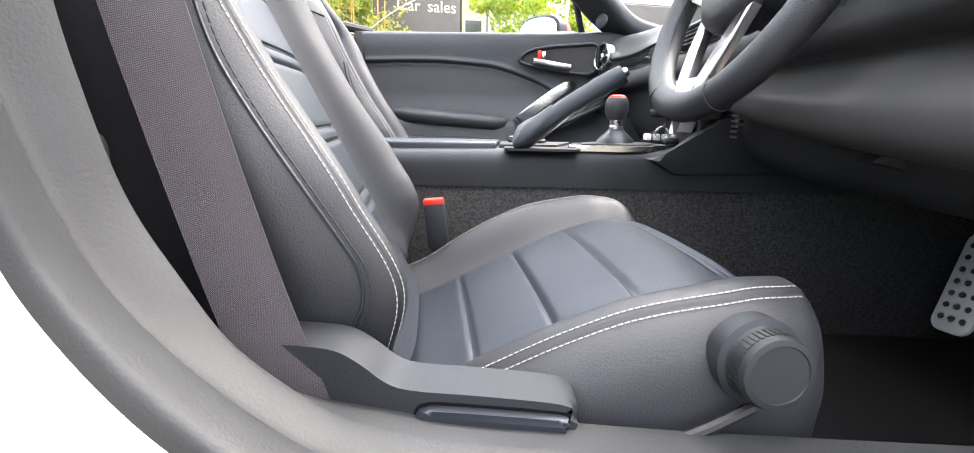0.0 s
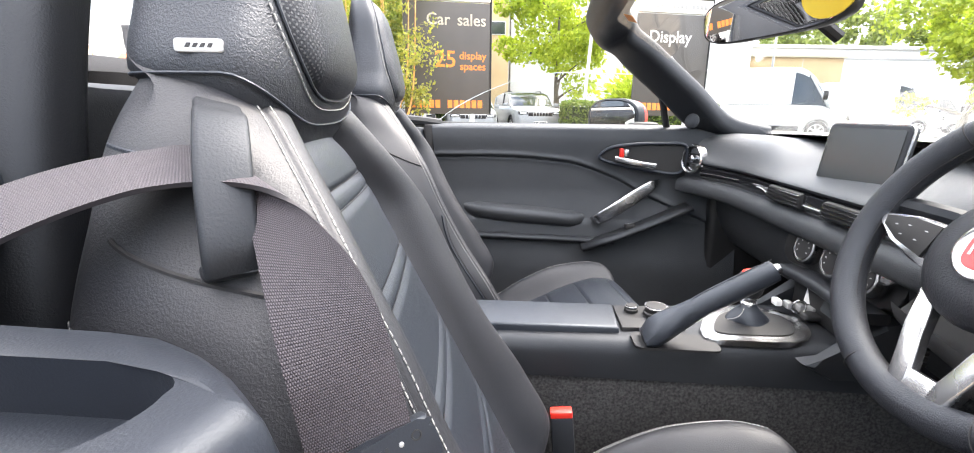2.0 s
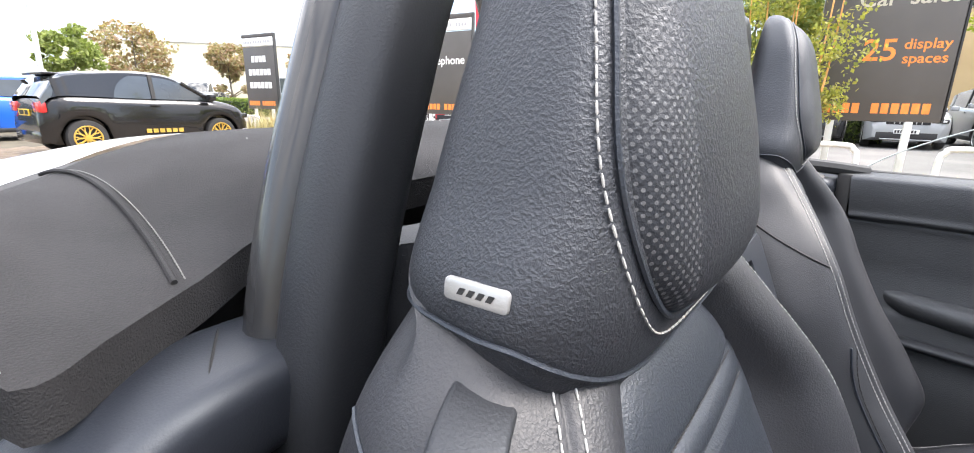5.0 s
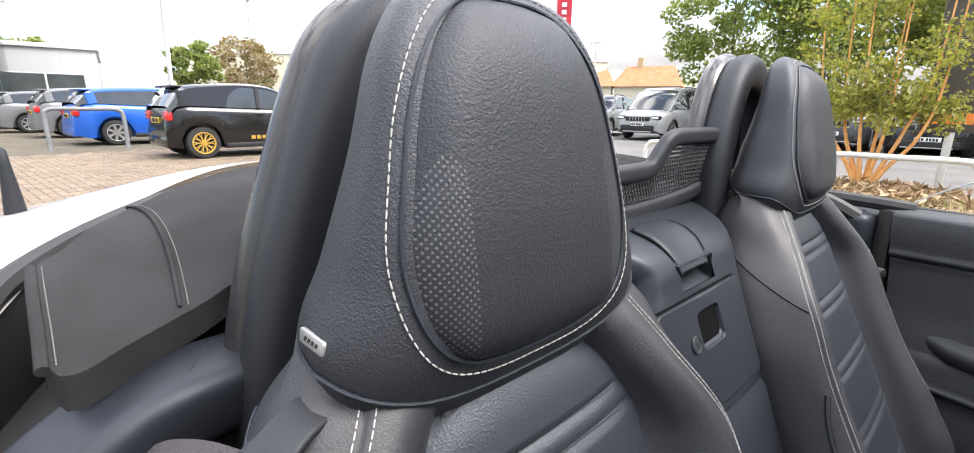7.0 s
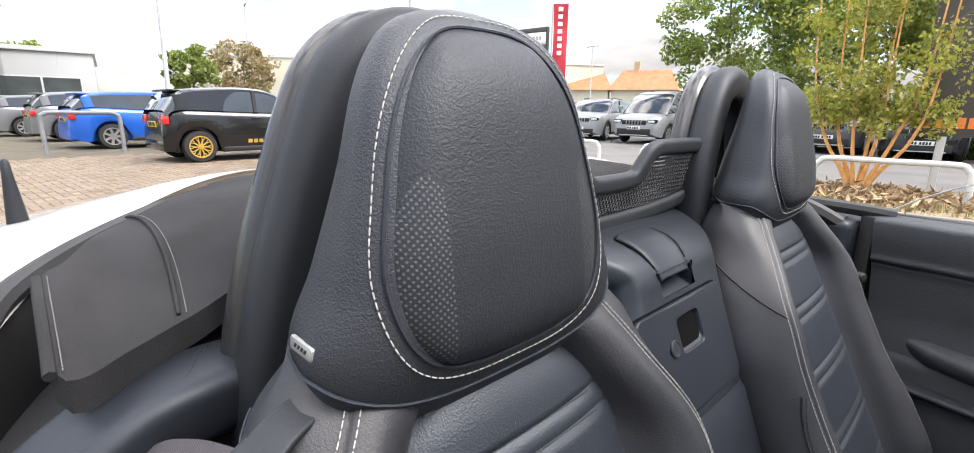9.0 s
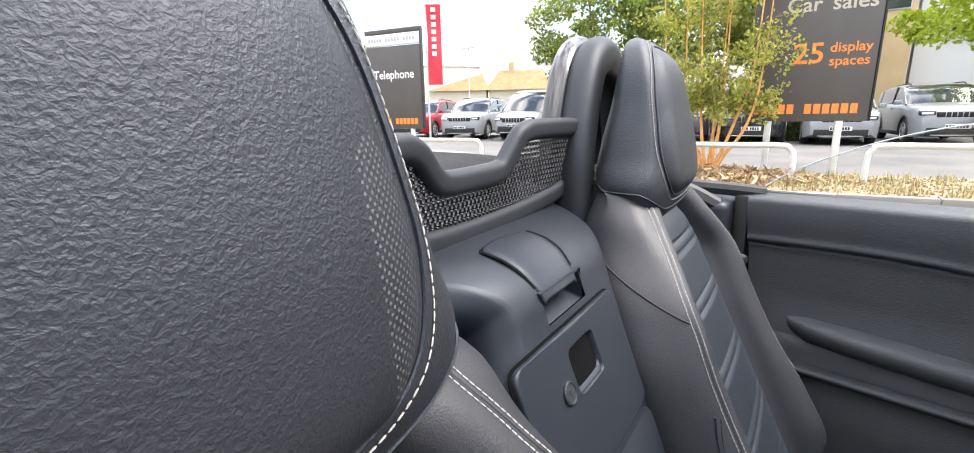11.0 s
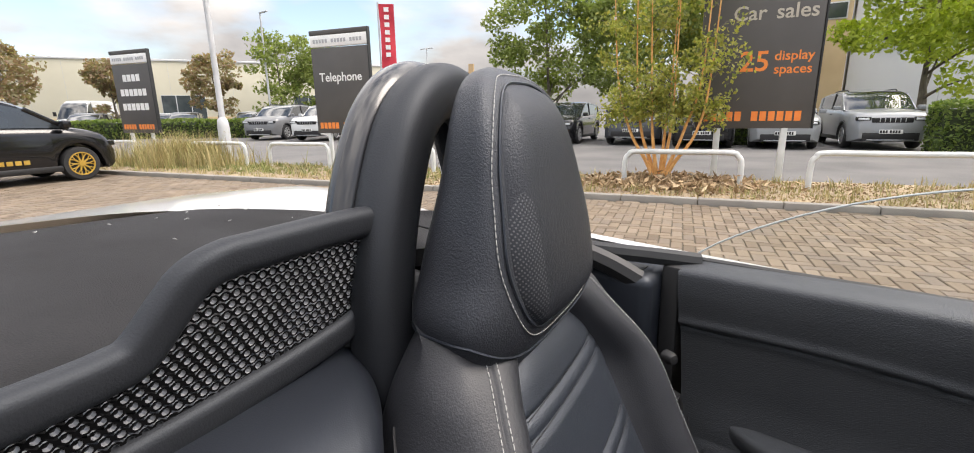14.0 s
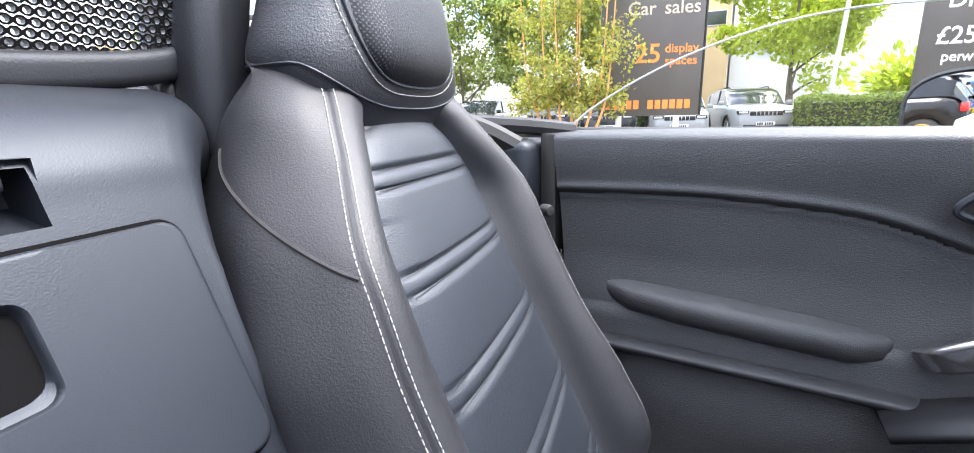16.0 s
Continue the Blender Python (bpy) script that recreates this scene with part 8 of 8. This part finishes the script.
def build_tree(x, y, trunk_h, crown_z, crown_r, mat, n, leaf, seed, label, stems=1, bark=BARK, r0=0.16, group=""):
    rg = random.Random(seed)
    tr = thing("tree", label, "tree", group, m=pose(x, y, 0))
    bmt = bmesh.new()
    tips = []
    for k in range(stems):
        lean = Vector((rg.uniform(-0.1, 0.1), rg.uniform(-0.1, 0.1), 1)) if stems == 1 else Vector((math.cos(k * 2.4) * 0.5, math.sin(k * 2.4) * 0.5, 1))
        base = Vector((0, 0, -0.1))
        p1 = Vector((lean.x * trunk_h * 0.5, lean.y * trunk_h * 0.5, trunk_h * 0.55))
        p2 = Vector((lean.x * trunk_h * 0.7 + rg.uniform(-0.1, 0.1), lean.y * trunk_h * 0.7 + rg.uniform(-0.1, 0.1), trunk_h))
        p3 = p2 + Vector((rg.uniform(-0.3, 0.3), rg.uniform(-0.3, 0.3), (crown_z + crown_r * 0.75 - trunk_h)))
        path = flow([base, p1, p2, p3], 6)
        sweep(path, disc(r0, 9), up=(0.3, 1, 0.05), bm=bmt, scale=lambda t: 1.0 - 0.86 * t ** 0.8)
        for j in range(9 if stems == 1 else 4):
            t = rg.uniform(0.35, 0.95)
            a = path[int(t * (len(path) - 1))]
            ang = rg.uniform(0, 6.28)
            d = Vector((math.cos(ang), math.sin(ang), rg.uniform(0.25, 0.9)))
            ln = crown_r * rg.uniform(0.45, 0.9)
            limb = flow([a, a + d * ln * 0.5, a + d * ln + Vector((0, 0, -0.1 * ln))], 4)
            sweep(limb, disc(r0 * 0.36 * (1.1 - t * 0.6), 6), up=(0.2, 0.3, 1), bm=bmt, scale=lambda q: 1 - 0.8 * q)
            tips.append(limb[-1])
    part("trunk", bmt, bark, tr, "tapered trunk with limbs")
    # crown of many clumps, uneven, with gaps
    rgn = np.random.default_rng(seed)
    clumps = []
    for k in range(46):
        d = rgn.normal(size=3)
        d /= np.linalg.norm(d)
        rr = crown_r * rgn.uniform(0.35, 1.0) ** 0.6
        c = np.array([0, 0, crown_z]) + d * rr * np.array([1.0, 1.0, 0.92])
        clumps.append((c, crown_r * rgn.uniform(0.16, 0.34)))
    clumps += [(np.array(t), crown_r * 0.25) for t in tips]
    pts = []
    for k in range(n):
        c, s = clumps[rgn.integers(len(clumps))]
        d = rgn.normal(size=3)
        d /= np.linalg.norm(d)
        pts.append(c + d * s * rgn.uniform(0.2, 1.0) ** 0.5 * np.array([1.1, 1.1, 0.8]))
    leaves("crown", pts, leaf, mat, tr, seed, label="many small leaves in uneven clumps")
    return tr


build_tree(1.2, 22.6, 2.6, 5.2, 3.0, LEAF_BRIGHT, 15000, 0.145, 3, "broad bright green maple in full leaf", r0=0.20)
build_tree(-11.2, 18.6, 1.8, 4.6, 2.7, LEAF_DEEP, 11000, 0.13, 4, "dense green tree behind the parked cars")
build_tree(-7.6, 19.5, 1.9, 4.4, 2.5, LEAF_DEEP, 11000, 0.13, 5, "dense green tree behind the parked cars")
build_tree(-4.6, 20.5, 1.9, 4.8, 2.3, LEAF_BIRCH, 9000, 0.12, 15, "yellow-green tree behind the sign")
for x, y, r, z, m, sd in ((-42.0, 5.0, 2.2, 3.9, LEAF_RED, 6), (-41.5, 11.0, 1.5, 3.9, LEAF_RED, 7), (-39.0, 16.5, 1.9, 4.0, LEAF_RED, 8), (-35.0, 19.5, 2.6, 4.9, LEAF_DEEP, 9), (-33.0, 22.0, 2.3, 4.6, LEAF_DEEP, 10), (-38.0, 1.45, 1.5, 3.6, LEAF_DEEP, 11), (-47.0, -8.0, 1.6, 4.0, LEAF_DEEP, 16)):
    build_tree(x, y, 2.0, z, r, m, 3600, 0.19, sd, "far roadside tree with a thin crown" if m is LEAF_RED else "far green roadside tree")
build_tree(10.4, 12.0, 1.5, 3.5, 1.7, LEAF_BRIGHT, 7000, 0.12, 12, "bright green tree overhanging the vans")
for x, y, sd in ((26, 52, 13), (33, 54, 14), (40, 52, 17), (48, 52, 18)):
    build_tree(x, y, 3.5, 8.4, 3.3, LEAF_DEEP, 3200, 0.36, sd, "far tree behind the white building")

# the birch, several peeling stems from one foot
bir = thing("birch", "young multi-stemmed birch with peeling orange bark", "tree", m=pose(-2.62, 7.25, 0.05))
rg = random.Random(21)
pts = []
for k, (dx, dy) in enumerate(((-0.62, 0.1), (-0.22, -0.1), (0.02, 0.15), (0.22, 0.0), (0.55, 0.05), (0.85, 0.1), (-0.9, 0.0))):
    ht = rg.uniform(3.6, 4.6)
    path = flow([(dx * 0.03, dy * 0.03, -0.08), (dx * 0.22, dy * 0.3, 0.20 + 0.1 * rg.random()), (dx * 0.56, dy * 0.7, 0.80), (dx * 0.80 + rg.uniform(-0.08, 0.08), dy, 1.7), (dx * 0.9 + rg.uniform(-0.1, 0.1), dy, ht)], 7)
    part("stem", sweep(path, disc(0.052, 8), up=(0.3, 1, 0.1), scale=lambda t: 1.0 - 0.93 * t ** 0.6), BARK_BIRCH, bir, "slender peeling stem")
    bm = bmesh.new()
    for j in range(26):
        t = rg.uniform(0.56, 1.0)
        a = path[int(t * (len(path) - 1))]
        ang = rg.uniform(0, 6.28)
        ln = rg.uniform(0.25, 0.75) * (1.15 - 0.5 * t)
        e = a + Vector((math.cos(ang) * ln, math.sin(ang) * ln, rg.uniform(-0.05, 0.35)))
        mid = a.lerp(e, 0.5) + Vector((0, 0, 0.08))
        sweep(flow([a, mid, e + Vector((0, 0, -0.12))], 3), disc(0.006, 4), up=(0.2, 0.3, 1), bm=bm, scale=lambda q: 1 - 0.7 * q)
        for i in range(58):
            q = rg.uniform(0.25, 1.05)
            p = a.lerp(e, q) + Vector((rg.gauss(0, 0.055), rg.gauss(0, 0.055), rg.gauss(-0.03, 0.07)))
            pts.append(tuple(p))
    part("twig_tangle", bm, BARK, bir)["kind"] = "stuff"
leaves("foliage", pts, 0.05, LEAF_BIRCH, bir, 22, 1.25, 0.4, "small yellow-green leaves with gaps")

# hedges: a solid core, coloured dark for the shade inside, hidden under leaves
def build_hedge(a, b, wide, high, n, label, seed, leaf=0.075):
    a, b = Vector((*a, 0)), Vector((*b, 0))
    hd = thing("hedge", label, "hedge", m=Matrix.Translation(a))
    d = b - a
    nrm = Vector((-d.y, d.x, 0)).normalized()
    rings = [[d * t + nrm * (wide * 0.40 * c * (1 + 0.06 * math.sin(9 * t + 3 * c))) + Vector((0, 0, (s * 0.5 + 0.5) * high * 0.90)) for c, s in ((1, -1.1), (1, 0.6), (0.7, 0.95), (-0.7, 0.95), (-1, 0.6), (-1, -1.1))] for t in np.linspace(0, 1, 30)]
    part("hedge_core", skin(rings), surface("hedge_shade", (0.02, 0.03, 0.01), (0.035, 0.05, 0.018), 0.95, 6, 40, 0.5, 0.02), hd)
    rgn = np.random.default_rng(seed)
    pts = []
    for k in range(n):
        t, c, z = rgn.random(), rgn.uniform(-1, 1), rgn.random()
        if rgn.random() < 0.5:
            c = math.copysign(1, c)
        else:
            z = 1.0
        if rgn.random() < 0.14:
            # the two ends
            t, c, z = (0.0 if rgn.random() < 0.5 else 1.0) + rgn.normal(0, 0.006), rgn.uniform(-1, 1), rgn.random()
        p = d * t + nrm * (wide * 0.5 * c * rgn.uniform(0.84, 1.03)) + Vector((0, 0, high * z * rgn.uniform(0.9, 1.04) + 0.04 * math.sin(20 * t)))
        pts.append(tuple(p))
    leaves("hedge_leaves", pts, leaf, LEAF_HEDGE, hd, seed, 1.4, label="small clipped leaves")


build_hedge((1.15, 16.7), (6.6, 18.3), 1.1, 1.22, 11000, "clipped green hedge beside the parked cars", 31)
build_hedge((-5.3, 17.6), (-2.9, 18.3), 0.9, 1.25, 3500, "clipped green hedge behind the parked cars", 32)
build_hedge((-38.0, 5.0), (-27.5, 13.6), 1.2, 1.0, 7000, "low far hedge along the car park", 33, 0.12)
shrub = thing("shrub", "bright leafy shrub above the hedge", "shrub", m=pose(4.1, 19.4, 0))
rgn = np.random.default_rng(34)
part("shrub_stems", tube([(0, 0, -0.1), (0.1, 0, 1.6)], 0.05, 8), BARK, shrub)
leaves("shrub_leaves", [np.array([0, 0, 1.5]) + rgn.normal(size=3) * np.array([0.55, 0.55, 0.42]) for _ in range(1600)], 0.20, LEAF_BRIGHT, shrub, 34)


def tufts(name, n, place, high, mat, label, seed, cat="grass"):
    rg = np.random.default_rng(seed)
    v, f = [], []
    for k in range(n):
        s, m_, sc = place(rg)
        p = road_at(s, m_, 0.045)
        for j in range(6):
            a, h = rg.uniform(0, 6.28), high * sc * rg.uniform(0.5, 1.2)
            w = 0.004 + 0.004 * rg.random()
            d = np.array([math.cos(a), math.sin(a), 0])
            o = np.array(p) + rg.normal(size=3) * np.array([0.03, 0.03, 0])
            q = np.array([-d[1], d[0], 0]) * w
            i = len(v)
            bend = d * h * rg.uniform(0.15, 0.6)
            v += [o - q, o + q, o + bend * 0.4 + q * 0.7 + np.array([0, 0, h * 0.6]), o + bend * 0.4 - q * 0.7 + np.array([0, 0, h * 0.6]), o + bend + np.array([0, 0, h])]
            f += [(i, i + 1, i + 2, i + 3), (i + 3, i + 2, i + 4)]
    me = bpy.data.meshes.new(name)
    me.from_pydata([tuple(x) for x in v], [], f)
    me.materials.append(mat)
    return tagged(new(name, me), label, cat, kind="stuff")


tufts("dry_grass", 4200, lambda r: (r.uniform(-22, 6), r.uniform(0.05, 2.0), r.uniform(0.2, 1.0) ** 2), 0.15, BLADE, "thin dry straw-coloured grass on the verge", 41)
tufts("green_grass", 2600, lambda r: (r.uniform(-22, -3.5), r.uniform(0.5, 2.0), r.uniform(0.2, 1.0) ** 1.5), 0.13, GREEN, "patchy green grass on the verge", 42)
tufts("tall_grass", 1100, lambda r: (r.normal(-12.8, 0.75), r.normal(1.35, 0.35), r.uniform(0.3, 1.0)), 0.80, BLADE, "clump of tall dry grass by the sign", 43)
tufts("tall_grass", 420, lambda r: (r.normal(2.9, 0.6), r.normal(1.0, 0.35), r.uniform(0.5, 1.0)), 0.5, BLADE, "clump of tall dry grass by the rail", 44)
rgn = np.random.default_rng(45)
lit = [tuple(road_at(rgn.uniform(-8, 5), rgn.uniform(-0.05, 1.95), 0.058)) for _ in range(9000)]
leaves("leaf_litter", lit, 0.03, MULCH, None, 45, 1.5)
tagged(bpy.data.objects["leaf_litter"], "dry brown leaf litter on the verge", "litter", kind="stuff")
lit = [tuple(road_at(rgn.normal(-0.45, 0.5) - 1.75, rgn.normal(1.1, 0.3), 0.07 + abs(rgn.normal(0, 0.05)))) for _ in range(3000)]
leaves("dry_twigs", lit, 0.05, MULCH, None, 46, 3.0)
tagged(bpy.data.objects["dry_twigs"], "dry twigs and dead grass heaped round the birch", "litter", kind="stuff")

# ---- buildings ----
def build_shed(name, x, y, deg, L, D, H, mat, label, bands=(), windows=(), roof=None):
    b = thing(name, label, "building", m=pose(x, y, 0, 0, 0, deg))
    part("wall", block(0, L, 0, D, -0.2, H, 0.03), mat, b)
    part("parapet", block(-0.15, L + 0.15, -0.15, D + 0.15, H, H + 0.25, 0.04), roof or CLAD, b, "flat roof edge")
    for z0, z1, m in bands:
        part("cladding_band", block(0.05, L - 0.05, -0.06, 0.0, z0, z1, 0.01), m, b)
    for x0, x1, z0, z1 in windows:
        w = part("window", block(x0, x1, -0.05, 0.02, z0, z1, 0.01), POLE, b, "glazed opening")
        n = max(1, int((x1 - x0) / 1.6))
        for k in range(n):
            e = (x1 - x0) / n
            part("pane", block(x0 + k * e + 0.05, x0 + (k + 1) * e - 0.05, -0.062, -0.052, z0 + 0.06, z1 - 0.06), DARKGLASS, w)
    for k in range(int(L / 1.2)):
        part("panel_joint", block(1.2 * k, 1.2 * k + 0.03, -0.012, 0.0, 0, H - 0.05), POLE, b) if k % 3 == 0 else None
    return b


build_shed("warehouse", -84, 3, 62, 62, 20, 8.2, CREAM, "long cream clad warehouse across the car park", windows=((40, 46, 0, 4), (24, 29, 0, 4)), bands=((0.2, 1.2, TAN), ))
build_shed("showroom", -38.3, -12.5, 94, 8.9, 12, 4.1, CLAD_GREY, "pale grey single-storey showroom with tall shop windows", windows=((1.0, 8.2, 0.4, 2.7),))
build_shed("glass_hall", -33.5, -17.5, 94, 10.2, 8, 6.8, DARKGLASS, "tall dark glass showroom hall with grey fascia", bands=((5.2, 6.5, CLAD_GREY),))
build_shed("dealership", -1.4, 31.0, 7, 15.5, 25, 9.5, CLAD, "large white clad dealership building", bands=((8.3, 8.9, POLE), ))
build_shed("annex", 14.0, 37.0, 7, 44, 20, 5.5, CLAD, "lower white clad wing of the dealership", windows=((20, 26, 0.2, 3.0),), bands=((4.8, 5.1, POLE), ))
build_shed("workshop", 14.2, 33.6, 7, 6.4, 1.8, 4.5, TAN, "tan rendered workshop front with a pale roof edge", roof=CREAM)
ent = build_shed("entrance_tower", -3.0, 30.2, 7, 1.5, 2, 9.5, TAN, "tan entrance tower of the dealership", windows=((0.2, 1.3, 5.4, 6.2),))
lm = thing("wall_lamp", "black wall lamp on the white facade", "lamp", m=pose(-0.2, 30.95, 4.3, 0, 0, 7))
part("lamp_head", block(0, 0.75, -0.35, 0.2, 0, 0.28, 0.08), PLASTIC_DEEP, lm)
for x, y, d in ((-58.0, 56.0, 40), (-50.0, 62.0, 30), (-66.0, 50.0, 45)):
    hs = thing("house", "far house with orange clay tile roof", "house", m=pose(x, y, 0, 0, 0, d))
    part("wall", block(-4.5, 4.5, -3.5, 3.5, 0, 4.6), CREAM, hs)
    part("roof", skin([[Vector((-5, -4, 4.5)), Vector((-3.5, 0, 7.6)), Vector((-5, 4, 4.5))], [Vector((5, -4, 4.5)), Vector((3.5, 0, 7.6)), Vector((5, 4, 4.5))]], closed=True), TILE, hs, "clay tile roof")
    part("chimney", block(-1.9, -1.1, -0.4, 0.4, 6.8, 8.8), TAN, hs)
    for k in (-2.5, 0.8):
        part("window", block(k, k + 1.3, -3.56, -3.46, 1.2, 2.6, 0.02), DARKGLASS, hs)
far_w = thing("far_woods", "far belt of trees along the horizon", "trees", kind="stuff")
rgn = np.random.default_rng(51)
pts = []
for k in range(9000):
    a = rgn.uniform(0, 2 * math.pi)
    if abs(math.sin(a * 3.1)) < 0.2:
        continue
    r = rgn.uniform(150, 175)
    pts.append((r * math.cos(a), r * math.sin(a), abs(rgn.normal(0, 2.2)) * (0.6 + 0.5 * math.sin(a * 17))))
leaves("woods", pts, 2.2, LEAF_DEEP, far_w, 52)

# ---- block paving, laid in herringbone; the nearest blocks are pieces of their own ----
def paver_bm():
    return block(0.0035, 0.1965, 0.0035, 0.0965, -0.05, 0.0, 0.006, 1)


pave = tagged(new("block_paving"), "worn brown concrete block paving laid in herringbone", "pavement", kind="structure")
first = part("paving_block", paver_bm(), PAVER, pave, crease=30)
near_mesh = first.data
near_mesh.polygons.foreach_set("use_smooth", [False] * len(near_mesh.polygons))
rest_v, rest_f = [], []
pv = [tuple(v.co) for v in near_mesh.vertices]
pf = [tuple(p.vertices) for p in near_mesh.polygons]
rgp = random.Random(61)
count, used_first = 0, False
for r in range(1, 115):
    for c in range(-78, 30):
        i = c // 2 * 4 + r % 4 + (3 if c % 2 else 0)
        s, n, turn = (i * 0.1, -0.13 - r * 0.1, 0) if c % 2 == 0 else ((i + 1) * 0.1, -0.23 - r * 0.1, 90)
        p = road_at(s, n)
        if p.x < -17 or p.x > 3.6 or p.y < -5 or (abs(p.y - YC) < 0.8 and -1.8 < p.x < 1.9):
            continue
        m = ROAD @ pose(s, n, rgp.uniform(-0.0025, 0.0025), 0, 0, turn)
        if -0.3 < p.x < 1.1 and 4.9 < p.y and count < 300:
            ob = first if not used_first else new("paving_block", near_mesh)
            used_first = True
            ob.parent = pave
            ob.matrix_world = m
            count += 1
        else:
            b = len(rest_v)
            rest_v += [tuple(m @ Vector(q)) for q in pv]
            rest_f += [tuple(j + b for j in f) for f in pf]
me = bpy.data.meshes.new("paving_field")
me.from_pydata(rest_v, [], rest_f)
me.materials.append(PAVER_ALL)
field = new("paving_field", me)
field.parent = pave
field["kind"] = "stuff"
